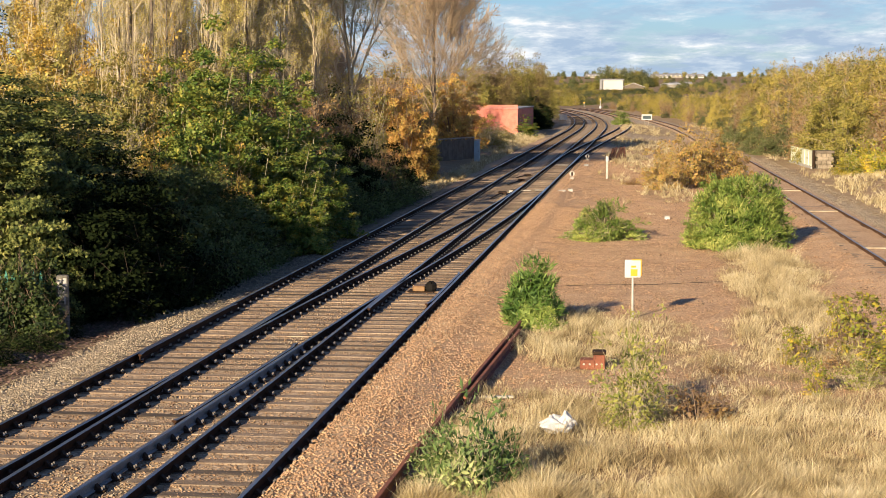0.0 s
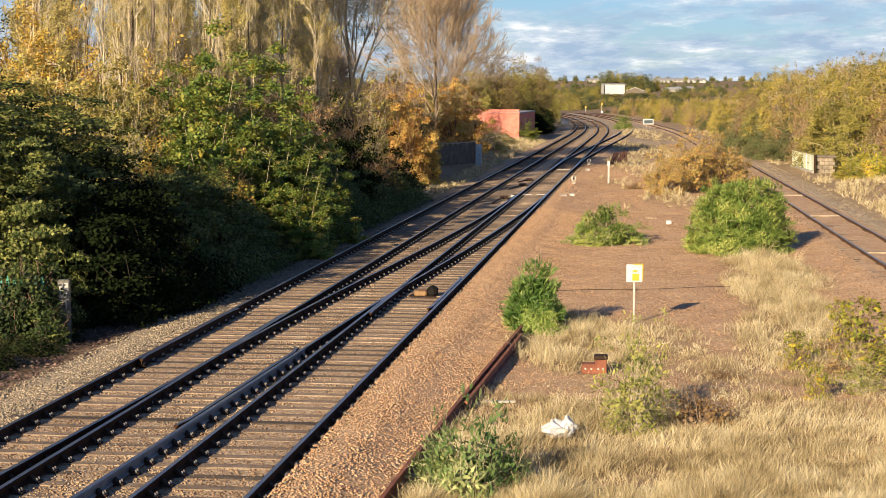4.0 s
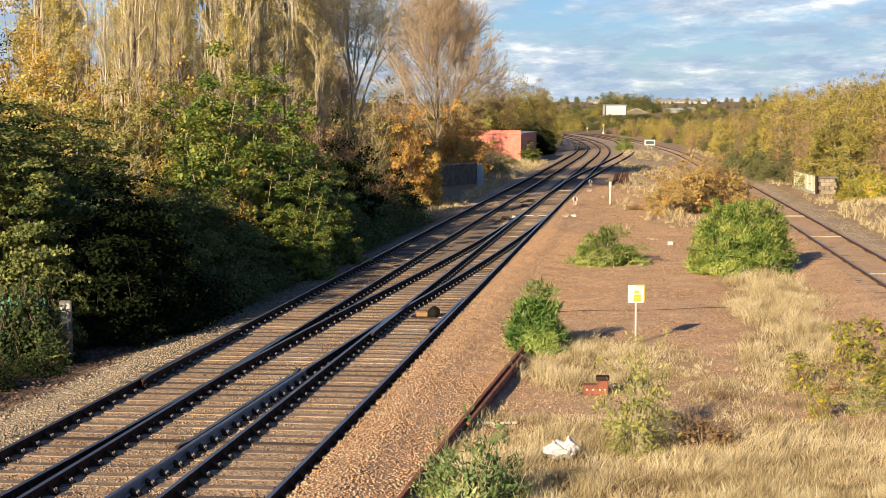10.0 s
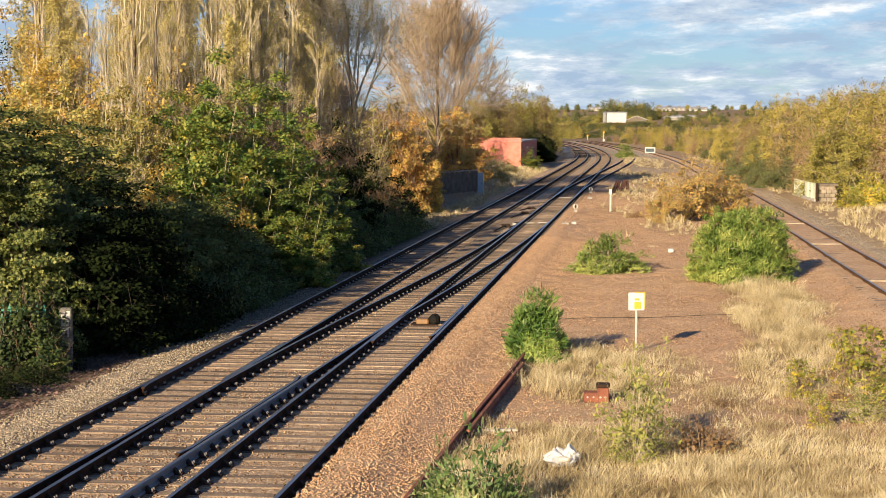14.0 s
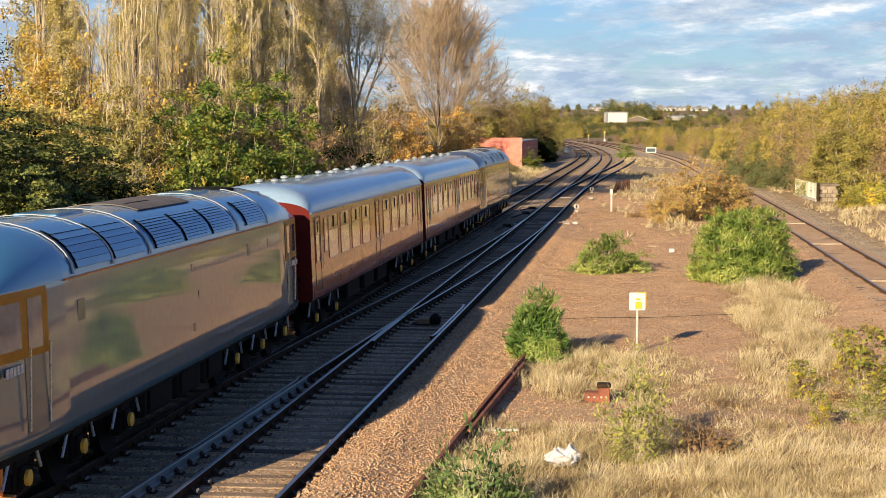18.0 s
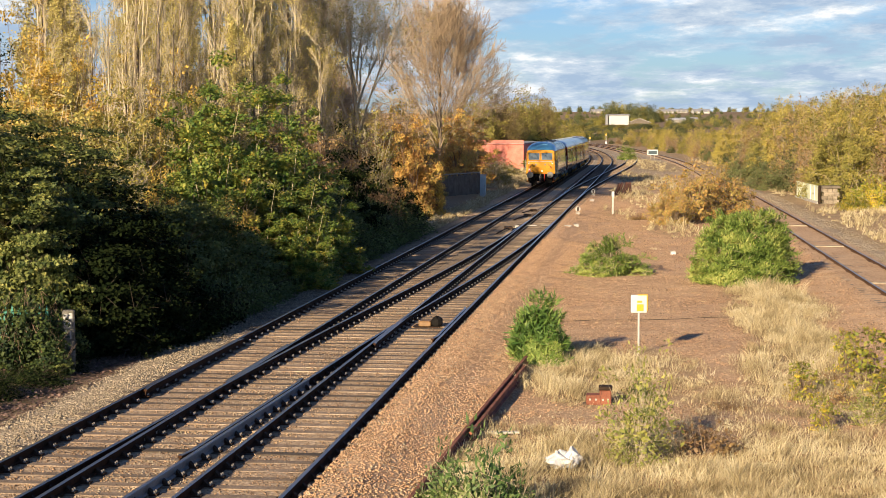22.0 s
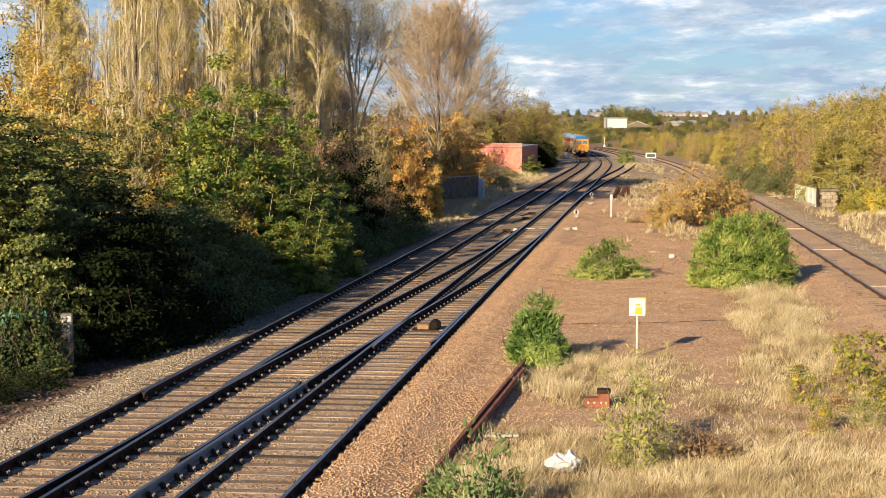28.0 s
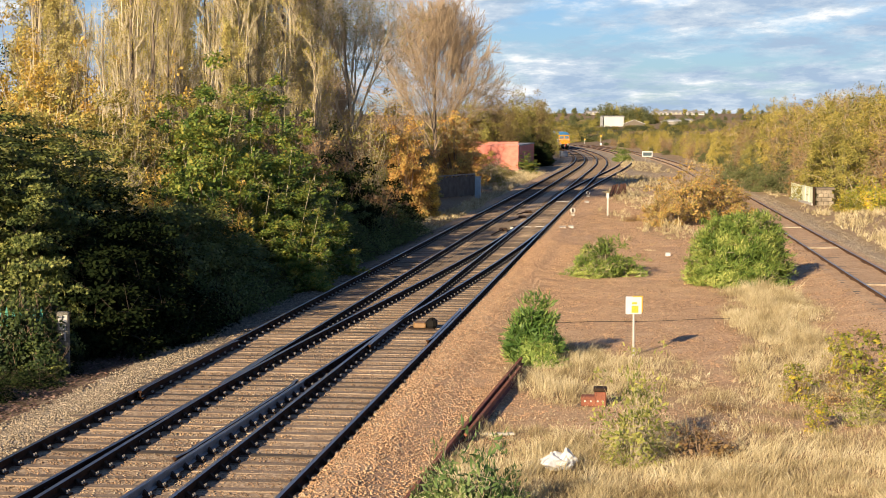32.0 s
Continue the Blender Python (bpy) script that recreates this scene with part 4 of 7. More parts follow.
    # front of the hedge, its near leaves darkened to stand for shade
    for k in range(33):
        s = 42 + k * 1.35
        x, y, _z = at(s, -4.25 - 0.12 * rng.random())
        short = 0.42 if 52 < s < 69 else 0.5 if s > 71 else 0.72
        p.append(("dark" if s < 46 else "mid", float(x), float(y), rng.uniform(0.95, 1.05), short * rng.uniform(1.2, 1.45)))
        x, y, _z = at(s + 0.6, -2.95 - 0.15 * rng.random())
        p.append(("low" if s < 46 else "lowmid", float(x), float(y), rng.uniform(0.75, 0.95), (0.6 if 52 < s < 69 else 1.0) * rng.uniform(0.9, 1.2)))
    for k in range(8):
        x, y, _z = at(44 + k * 6.2, -5.1 - 0.5 * rng.random())
        p.append((("laurel", "laurel", "green", "mid", "green", "mid", "rust", "olive")[k], float(x), float(y), rng.uniform(0.85, 1.0), (0.9, 0.52, 1.0, 0.6, 1.02, 1.0, 1.4, 1.4)[k]))
    for k in range(7):
        x, y, _z = at(29 + k * 2.0, -3.7 - 0.5 * rng.random())
        p.append(("low", float(x), float(y), rng.uniform(0.35, 0.55), rng.uniform(0.3, 0.6)))
    # large green crowns above it
    for kind, x, y, size, tall in (("green", -8.0, 63, 1.05, 1.2), ("green", -7.3, 62.2, 1.0, 1.02), ("green", -5.2, 57.6, 0.66, 0.58), ("honey", -17.3, 71.5, 1.0, 1.0), ("honey", -14.4, 68.5, 0.75, 0.72), ("amber", -7.0, 55.6, 0.5, 0.74), ("amber", -9.3, 54.5, 0.55, 0.85), ("green", -4.6, 55.6, 0.5, 0.44), ("green", -6.3, 56.4, 0.6, 0.56), ("green", -4.3, 61.0, 0.6, 0.5), ("green", -8.7, 61.2, 0.85, 0.95), ("green", -5.9, 60.3, 0.9, 0.82), ("green", -9.4, 63, 0.95, 0.95), ("green", -4.9, 65.5, 0.7, 0.62), ("laurel", -11.6, 50, 0.95, 0.9), ("laurel", -14.3, 50.5, 1.1, 1.0), ("gold", -13.4, 60, 1.0, 1.2), ("gold", -11.4, 61.5, 0.85, 1.15), ("gold", -15.3, 63.5, 1.1, 1.4), ("gold", -12.9, 64.5, 1.0, 1.4), ("gold", -16.4, 61, 1.1, 1.25), ("olive", -11.2, 58.5, 0.8, 0.95),
                                   ("gold", -10.2, 68, 0.9, 1.35), ("rust", -6.4, 75, 1.1, 1.5), ("rust", -5.2, 79, 1.0, 1.25), ("rust", -7.6, 80, 1.2, 1.6), ("dark", -4.2, 74, 0.95, 1.38), ("rust", -3.2, 80, 0.7, 0.8), ("dark", -2.6, 84, 0.8, 0.9),
                                   ("gold", -14.4, 66, 1.1, 1.20), ("gold", -12.6, 72, 1.2, 1.30), ("gold", -17.2, 72, 1.3, 1.40), ("gold", -19.0, 78, 1.3, 1.7), ("olive", -14.6, 78, 1.2, 1.5), ("gold", -12.6, 79, 1.1, 1.2), ("gold", -10.6, 76, 1.0, 1.25),
                                   ("orange", -15.0, 69, 1.0, 1.25), ("gold", -20.5, 70, 1.2, 1.3), ("olive", -11.0, 64, 0.9, 1.15), ("rust", -12.0, 88, 1.2, 1.4), ("olive", -16.8, 84, 1.2, 1.5), ("gold", -21.8, 84, 1.3, 1.6), ("olive", -23.5, 78, 1.3, 1.4),
                                   ("orange", -2.0, 98.5, 0.95, 1.35), ("amber", -3.0, 104, 1.0, 1.5), ("amber", -1.0, 101, 0.7, 0.95), ("gold", -1.2, 103, 0.6, 0.7), ("rust", -5.8, 103, 1.0, 1.2), ("rust", -1.8, 112, 1.0, 1.2), ("rust", -5.0, 119, 1.3, 1.2), ("olive", -7.4, 122, 1.4, 1.3), ("rust", -8.4, 133, 1.4, 1.3), ("rust", -8.6, 117, 1.4, 1.4), ("olive", -6.4, 112, 1.2, 1.3), ("orange", -1.9, 100.5, 0.7, 0.95),
                                   ("orange", 1.1, 131, 1.15, 1.45), ("orange", 2.4, 143, 1.2, 1.35), ("amber", -16.5, 74, 1.0, 1.7), ("amber", -14.5, 72, 1.0, 1.55), ("amber", -12.2, 73, 1.0, 1.6), ("amber", -10.8, 70, 0.9, 1.45), ("amber", -18.6, 74, 1.1, 1.9), ("gold", -0.6, 142, 1.0, 1.1), ("olive", 4.6, 152, 1.0, 0.55), ("olive", 5.4, 164, 1.0, 0.5), ("rust", 3.6, 158, 1.0, 0.6), ("olive", 6.8, 176, 0.9, 0.32),
                                   ("green", 10.2, 193.5, 0.6, 0.42), ("dark", 13.0, 226, 1.3, 1.0), ("dark", 14.0, 238, 1.3, 1.0), ("dark", 15.0, 252, 1.3, 1.0)):
        p.append((kind, x, y, size, tall))
    sh["cypress"] = make_shrub(40, "cypress", "dark slender cypress behind the hedge", "railway hedge", 1.3, 1.3, 9.0, 130, 60, 0.13, L_DARK, M_TWIG_DARK, "tree", 0.8, 20, 0.3, 0.5, 0.26, core=300)
    p += [("cypress", -20.6, 77, 1.0, 1.0)]
    scatter(sh, p)


left_bank()


def far_left_and_right():
    g = "trees beyond the single line"
    tr = {
        "gold": make_shrub(41, "golden_tree", "small golden autumn tree in the thicket", g, 2.9, 2.9, 7.4, 200, 70, 0.145, L_GOLD, M_TWIG, "tree", 0.8, 50, 0.3, 0.6, 0.24, core=260, lump=0.2),
        "olive": make_shrub(42, "olive_tree", "small olive-yellow tree in the thicket", g, 2.9, 2.9, 7.2, 200, 70, 0.145, L_OLIVE, M_TWIG, "tree", 0.8, 50, 0.3, 0.6, 0.24, core=260, lump=0.2),
        "brown": make_shrub(43, "brown_tree", "half-bare brown tree in the thicket", g, 2.6, 2.6, 7.0, 200, 15, 0.20, L_BROWN, M_TWIG_RED, "tree", 0.9, 190, 0.2, 0.4, 0.42),
        "green": make_shrub(44, "dull_green_tree", "dull green low tree in the thicket", g, 2.8, 2.8, 5.0, 200, 55, 0.14, L_GREYGREEN, M_TWIG_DARK, "tree", 0.8, 60, 0.3, 0.5, 0.28, core=160),
        "large": make_shrub(45, "large_tree", "large autumn tree beyond the brick building", "trees beyond the brick building", 3.4, 3.4, 10.5, 260, 50, 0.20, L_OLIVE, M_TWIG_DARK, "tree", 0.8, 60, 0.3, 0.55, 0.36, core=200),
        "dusky": make_shrub(46, "large_tree", "large brown-green tree beyond the brick building", "trees beyond the brick building", 3.4, 3.4, 10.5, 250, 38, 0.20, L_DUSK, M_TWIG_DARK, "tree", 0.8, 200, 0.3, 0.45, 0.40),
        "far": make_shrub(47, "distant_tree", "distant tree on the far slope", "trees on the far slope", 4.2, 4.2, 7.5, 110, 22, 0.55, L_GREYGREEN, M_TWIG_DARK, "tree", 0.8, 10, 0.3, 0.5, 0.9),
        "farolive": make_shrub(48, "distant_tree", "distant yellowing tree on the far slope", "trees on the far slope", 4.2, 4.2, 7.5, 110, 22, 0.55, L_OLIVE, M_TWIG_DARK, "tree", 0.8, 10, 0.3, 0.5, 0.9),
    }
    p = []
    rng = random.Random(9)
    # thicket on the right of the single line
    s = 128.0
    while s < 460:
        d = float(OFF_D(s))
        for row, (o, hs) in enumerate(((6.4, 0.80), (10.0, 1.12), (15.0, 1.30), (22.0, 1.42))):
            if s > 300 and row > 2:
                continue
            x, y, _z = at(s + rng.uniform(-2, 2), d + o + rng.uniform(-1.3, 1.3))
            kind = rng.choices(("gold", "olive", "brown", "green"), ((0.4, 1.2, 1.4, 5.0) if 138 < s < 215 else (0.8, 2, 2.6, 2.6), (2.2, 3, 2.2, 1.2), (3.6, 3, 0.9, 0.3), (4, 3, 0.5, 0.2))[row])[0]
            f = min(hs * rng.uniform(0.85, 1.12) * float(np.interp(s, (205, 245, 300, 460), (1.0, 0.8, 0.5, 0.4))), (6.6 + 0.0215 * float(y)) / 8.0 * rng.uniform(0.86, 1.04))
            p.append((kind, float(x), float(y), f * 1.02, f))
        s += 5.2 if s < 260 else 9.0
    for kind, x, y, f in (("brown", 30.4, 136, 0.85), ("brown", 32.4, 139, 0.9), ("brown", 34.6, 137, 0.9), ("gold", 33.0, 147, 1.05), ("gold", 30.2, 148, 1.0), ("brown", 30.5, 112, 0.95), ("brown", 33.5, 118, 1.0), ("olive", 35.5, 110, 0.8), ("olive", 29.2, 121, 0.95), ("gold", 33.0, 128, 0.95), ("gold", 37.0, 126, 0.95), ("gold", 40, 134, 1.02), ("olive", 36.5, 138, 1.0), ("gold", 42.5, 146, 1.04), ("olive", 45, 152, 1.08), ("gold", 31.2, 131, 0.95), ("brown", 36.5, 105, 0.8), ("green", 27.6, 143, 0.62), ("green", 26.4, 149, 0.75), ("brown", 29.2, 132, 0.72), ("brown", 31.6, 133, 0.85)):
        p.append((kind, x, y, f, f))
    # behind the fence and the bare tree
    for kind, x, y, f in (("brown", -14, 170, 1.0), ("olive", -10, 165, 0.95), ("brown", -6, 172, 1.05), ("brown", -2.5, 168, 0.9), ("olive", -12, 185, 1.1), ("brown", -4, 184, 1.1), ("gold", -8, 158, 0.8), ("olive", 0.2, 178, 0.95), ("brown", -17, 160, 1.0), ("brown", 2.4, 190, 0.9)):
        p.append((kind, x, y, f, f))
    # beyond the brick building
    for kind, x, y, f in (("dusky", 8.6, 236, 1.0), ("large", 12.0, 246, 1.0), ("dusky", 14.5, 258, 1.05), ("large", 5.0, 232, 1.0), ("large", 15.4, 272, 0.95), ("dusky", 16.6, 288, 0.9), ("large", 18.5, 306, 0.95), ("large", 20.3, 330, 0.95), ("large", 21.0, 340, 0.85), ("large", 23.9, 358, 0.52), ("large", 24.6, 364, 0.5),
                          ("dusky", 1.5, 240, 1.0), ("large", 20.2, 380, 0.95), ("large", 21.9, 408, 0.95), ("large", 23.5, 440, 0.9), ("dusky", 9.5, 262, 1.1)):
        p.append((kind, x, y, f, f))
    # low scrub at the far end, behind the curve
    for k in range(34):
        x = 36 + 34 * k / 33 + rng.uniform(-1, 1)
        y = 520 + rng.uniform(0, 60)
        kind = rng.choice(("olive", "green", "gold", "brown", "olive"))
        f = rng.uniform(0.55, 0.8) * (0.55 if 0.085 < x / y < 0.14 else 1.0)
        p.append((kind, x, y, f * 1.2, f))
    for k in range(30):
        x, y = 44 + 58 * k / 29 + rng.uniform(-1.5, 1.5), 610 + rng.uniform(0, 90)
        if not 0.088 < x / y < 0.14:
            p.append((rng.choice(("olive", "green", "brown")), x, y, 1.1, 0.45))
    for k in range(44):
        y = rng.uniform(500, 720)
        x = y * (0.082 + 0.06 * (k + rng.random()) / 44)
        p.append((rng.choice(("far", "farolive", "far")), x, y, rng.uniform(0.5, 0.8), rng.uniform(0.20, 0.30)))
    # trees covering the far slope and its top
    for row, (y, n, f0, f1) in enumerate(((700, 26, 0.55, 0.8), (740, 22, 0.5, 0.75), (850, 28, 0.5, 0.8), (930, 30, 0.5, 0.8), (1040, 62, 0.4, 0.75), (1150, 34, 0.3, 0.5), (1330, 70, 0.5, 0.95))):
        for k in range(n):
            x = y * (0.055 + 0.115 * (k + rng.random()) / n) if n < 60 else y * (-0.10 + 0.30 * (k + rng.random()) / n)
            yy = y + rng.uniform(-25, 25)
            if row < 2 and 0.092 < x / yy < 0.132:
                continue
            f = rng.uniform(f0, f1) * 0.72
            p.append((rng.choice(("far", "far", "farolive")), x, yy, f, f))
    for x, y, f in ((92, 930, 1.5), (97, 935, 1.65), (104, 930, 1.4), (109, 940, 1.5), (114, 930, 1.3), (120, 940, 1.0)):
        p.append((rng.choice(("far", "farolive")), x, y, f, f))
    scatter(tr, p)


far_left_and_right()

# ---------------------------------------------------------------- the train
M_BLUE = surface("rail_blue_gloss_paint", ((0.02, 0.085, 0.125), (0.03, 0.105, 0.15)), 0.4, 0, 0.5, 6, 0, 0.004, coat=1.0, coat_ior=1.62)
M_BLUE_DARK = surface("dark_blue_gloss_paint", ((0.05, 0.06, 0.07), (0.075, 0.085, 0.09)), 0.28, 0, 0.5, 6, 0, 0.004, coat=1.0, coat_ior=2.0)
M_ROOF_BLUE = surface("grey_blue_roof_paint", ((0.035, 0.15, 0.29), (0.055, 0.19, 0.35)), 0.40, 0, 1.0, 9, 0.02, 0.004, coat=0.7, coat_ior=1.5)
M_ROOF_DARK = surface("sooty_roof_paint", ((0.05, 0.055, 0.06), (0.09, 0.095, 0.10)), 0.38, 0, 1.0, 9, 0.05, 0.004, coat=0.3)
M_ROOF_GREY = surface("grey_coach_roof_paint", ((0.195, 0.305, 0.42), (0.24, 0.35, 0.48)), 0.5, 0, 0.8, 9, 0.03, 0.004, coat=0.6, coat_ior=1.5)
M_YELLOW = surface("warning_yellow_paint", ((0.37, 0.145, 0.006), (0.45, 0.195, 0.008), (0.52, 0.245, 0.014)), 0.55, 0, 1.6, 14, 0.05, 0.003, spec=0.2)
M_MAROON = surface("maroon_gloss_paint", ((0.26, 0.026, 0.014), (0.32, 0.034, 0.018)), 0.30, 0, 0.5, 6, 0, 0.004, coat=1.0, coat_ior=1.46, spec=0.3)
M_SEAM = surface("dark_door_seam", ((0.06, 0.012, 0.008), (0.09, 0.018, 0.012)), 0.6, 0, 2, 12, 0, 0.002)
M_STRIP = surface("worn_pale_strip", ((0.20, 0.24, 0.27), (0.32, 0.36, 0.38)), 0.45, 0, 4, 30, 0.05, 0.002)
M_SOOT = surface("sooty_brown_panel", ((0.09, 0.075, 0.06), (0.17, 0.14, 0.11)), 0.7, 0, 2, 14, 0.1, 0.004)
M_PIPE = surface("pale_blue_pipe", ((0.30, 0.36, 0.40), (0.46, 0.52, 0.55)), 0.4, 0.2, 4, 30, 0.05, 0.002)
M_RED = surface("red_paint", ((0.50, 0.03, 0.02), (0.62, 0.05, 0.03)), 0.45, 0, 3, 20, 0.05, 0.002)
M_BLACK = surface("oily_black_steel", ((0.005, 0.005, 0.005), (0.016, 0.014, 0.012)), 0.85, 0.0, 3, 30, 0.2, 0.004, spec=0.12)
M_GREYSTEEL = surface("greased_grey_steel", ((0.13, 0.125, 0.11), (0.22, 0.21, 0.185)), 0.5, 0.4, 5, 40, 0.1, 0.003)
M_SILVER = surface("bright_metal_trim", ((0.55, 0.55, 0.54), (0.70, 0.70, 0.68)), 0.3, 0.9, 5, 40, 0.05, 0.002)
M_WHITE = surface("white_enamel", ((0.50, 0.49, 0.46), (0.62, 0.61, 0.58)), 0.4, 0, 5, 40, 0.05, 0.002)
M_DOORGREY = surface("recessed_door_grey", ((0.05, 0.075, 0.085), (0.08, 0.11, 0.12)), 0.35, 0, 1, 12, 0.03, 0.003, coat=0.5)
M_END = surface("maroon_end_paint", ((0.085, 0.009, 0.007), (0.115, 0.012, 0.009)), 0.75, 0, 0.5, 6, 0, 0, spec=0.12)


M_SCREEN = surface("cab_glass", ((0.04, 0.065, 0.10), (0.15, 0.19, 0.23)), 0.08, 0, 0.9, 4, 0.02, 0.004, coat=1.0)
M_PANE = surface("curtained_coach_glass", ((0.46, 0.42, 0.26), (0.60, 0.55, 0.36)), 0.10, 0, 0.5, 3, 0.02, 0.004, coat=1.0, coat_ior=2.1)

LOCO_HALF, COACH_HALF = 9.075, 9.83


SIDE = ((1.340, 0.98), (1.388, 1.03), (1.400, 1.14), (1.384, 1.60), (1.354, 2.40), (1.331, 3.02), (1.315, 3.10))


def loco_roof_half(f):
    """Right half of the roof arc, from gutter to ridge; f lowers it towards the cab front."""
    top = 3.19 + 0.67 * f
    pts = []
    for k in range(8):
        t = math.pi / 2 * k / 7
        pts.append((1.325 * math.cos(t) ** 0.92 if k < 7 else 0.0, 3.10 + (top - 3.10) * math.sin(t)))
    return pts


def wheel(parent, x, y, r, axle_mat):
    w = new("wheel")
    w.parent, w.matrix_basis = parent, Matrix.Translation((x, y, r)) @ Matrix.Rotation(math.pi / 2 * (1 if x > 0 else -1), 4, "Y")
    part("tyre", Geo().lathe(((r - 0.07, -0.07), (r + 0.028, -0.07), (r + 0.028, -0.04), (r, -0.035), (r - 0.01, 0.065), (r - 0.07, 0.065)), 24), M_BLACK, w)
    part("disc", Geo().lathe(((r - 0.065, -0.05), (r - 0.07, 0.03), (0.2, 0.0), (0.12, 0.06), (0.02, 0.07)), 20), M_BLACK, w)
    part("axle_box", Geo().cbox(-0.16, -0.17, 0.28, 0.16, 0.17, 0.40, 0.03).lathe(((0.11, 0.40), (0.11, 0.45), (0.03, 0.46)), 12, 1), [M_BLACK, axle_mat], w)
    return w


def bogie(parent, yc, axles, r, axle_mat, length, cut=0.0):
    b = new("bogie")
    b.parent, b.matrix_basis = parent, Matrix.Translation((0, yc, 0))
    for k in (-1, 1):
        g = Geo()
        x = k * 1.02
        # swan-necked side frame
        pts = []
        for i in range(13):
            f = i / 12 * 2 - 1
            y = f * length / 2
            pts.append((y, 0.62 + 0.16 * (1 - abs(f) ** 3), 0.86 + 0.10 * (1 - abs(f) ** 2)))
        rings = [[(x - 0.06, y, z0), (x + 0.06, y, z0), (x + 0.06, y, z1), (x - 0.06, y, z1)] for y, z0, z1 in pts]
        g.sweep(rings)
        for y in axles:
            g.cbox(x - 0.09, y - 0.22, 0.34, x + 0.09, y + 0.22, 0.95, 0.03)
            for q in (-0.42, 0.42):
                for j in range(5):
                    g.lathe(((0.085, 0.46 + j * 0.07), (0.10, 0.49 + j * 0.07), (0.085, 0.52 + j * 0.07)), 10, 0, Matrix.Translation((x, y + q, 0)))
        part("side_frame", g, M_BLACK, b)
        for y in axles:
            wheel(b, k * 0.78, y, r, axle_mat)
        for y in axles:
            h = Geo()
            h.tube((k * 1.14, y - 0.75, 0.55), (k * 1.14, y - 0.45, 0.98), 0.025, 0.025, 6).tube((k * 1.14, y - 0.45, 0.98), (k * 1.14, y + 0.4, 0.98), 0.025, 0.025, 6).tube((k * 1.14, y + 0.4, 0.98), (k * 1.14, y + 0.62, 0.6), 0.025, 0.025, 6)
            part("brake_rod", h, M_PIPE, b)
    g = Geo()
    for y in axles:
        g.tube((-0.75, y, r), (0.75, y, r), 0.09, 0.09, 10)
    g.cbox(-1.0, -0.3, 0.55, 1.0, 0.3, 0.95, 0.05)
    part("axles_and_bolster", g, M_BLACK, b)
    return b


def buffer_part(parent, x, y, k):
    b = new("buffer")
    b.parent, b.matrix_basis = parent, Matrix.Translation((x, y, 1.05)) @ Matrix.Rotation(math.pi / 2 * k, 4, "X")
    part("shank", Geo().lathe(((0.16, 0.0), (0.16, 0.18), (0.12, 0.20), (0.10, 0.5)), 14), M_BLACK, b)
    part("buffer_head", sharp_mesh(Geo().lathe(((0.10, 0.48), (0.265, 0.50), (0.275, 0.53), (0.25, 0.56), (0.02, 0.575)), 24), M_GREYSTEEL), None, b, "round grey steel buffer head")


def sharp_mesh(g, mats):
    me = g.mesh("shape", mats, True)
    me.set_sharp_from_angle(angle=radians(35))
    return me


def frame_ring(g, pts, inner, depth, n, mat=0):
    """A raised frame: outer and inner loops of points, pushed out along n."""
    n = Vector(n) * depth
    o = [Vector(p) for p in pts]
    i = [Vector(p) for p in inner]
    k = len(o)
    v = o + [p + n for p in o] + [p + n for p in i] + i
    f = []
    for a in range(k):
        b = (a + 1) % k
        f += [(a, b, k + b, k + a), (k + a, k + b, 2 * k + b, 2 * k + a), (2 * k + a, 2 * k + b, 3 * k + b, 3 * k + a)]
    g.add(v, f, mat)


def rounded(cx, cz, w, h, r, n=3):
    pts = []
    for qx, qz, a0 in ((1, 1, 0), (-1, 1, 90), (-1, -1, 180), (1, -1, 270)):
        for k in range(n + 1):
            a = radians(a0 + 90 * k / n)
            pts.append((cx + qx * (w / 2 - r) + r * math.cos(a), cz + qz * (h / 2 - r) + r * math.sin(a)))
    return pts


def side_x(z):
    return float(np.interp(z, [p[1] for p in SIDE], [p[0] for p in SIDE]))


def side_window(parent, y, z, w, h, k, frame_mat, pane_mat, name="window", frame=0.05, vent=False):
    """A framed window on the right (k=1) or left (k=-1) body side."""
    x = side_x(z)
    out = rounded(y, z, w + 2 * frame, h + 2 * frame, 0.09)
    inn = rounded(y, z, w, h, 0.06)
    g = Geo()

    def p3(q, dx):
        return (k * (side_x(min(3.08, max(1.0, q[1]))) + dx), q[0], q[1])
    o, i = [p3(q, 0.0) for q in out], [p3(q, 0.0) for q in inn]
    frame_ring(g, o if k > 0 else o[::-1], i if k > 0 else i[::-1], 0.014, (k, 0, 0))
    win = part(name, g, frame_mat, parent)
    pane = Geo().add([p3(q, 0.004) for q in inn], [tuple(range(len(inn))) if k > 0 else tuple(range(len(inn) - 1, -1, -1))])
    part("pane", pane, pane_mat, win)
    if vent:
        bar = Geo()
        for y0, z0, y1, z1 in ((y - w / 2, z + h * 0.155, y + w / 2, z + h * 0.185), (y - w * 0.20, z + h * 0.17, y - w * 0.17, z + h * 0.49)):
            b = [p3(q, 0.010) for q in ((y0, z0), (y1, z0), (y1, z1), (y0, z1))]
            bar.add(b, [(0, 1, 2, 3) if k > 0 else (3, 2, 1, 0)])
        part("glazing_bar", bar, frame_mat, win)
        v = [p3(q, 0.012) for q in rounded(y + w * 0.02, z + h * 0.335, w * 0.15, h * 0.27, 0.03)]
        part("ventilator", Geo().add(v, [tuple(range(len(v))) if k > 0 else tuple(range(len(v) - 1, -1, -1))]), M_BLACK, win)
    return win


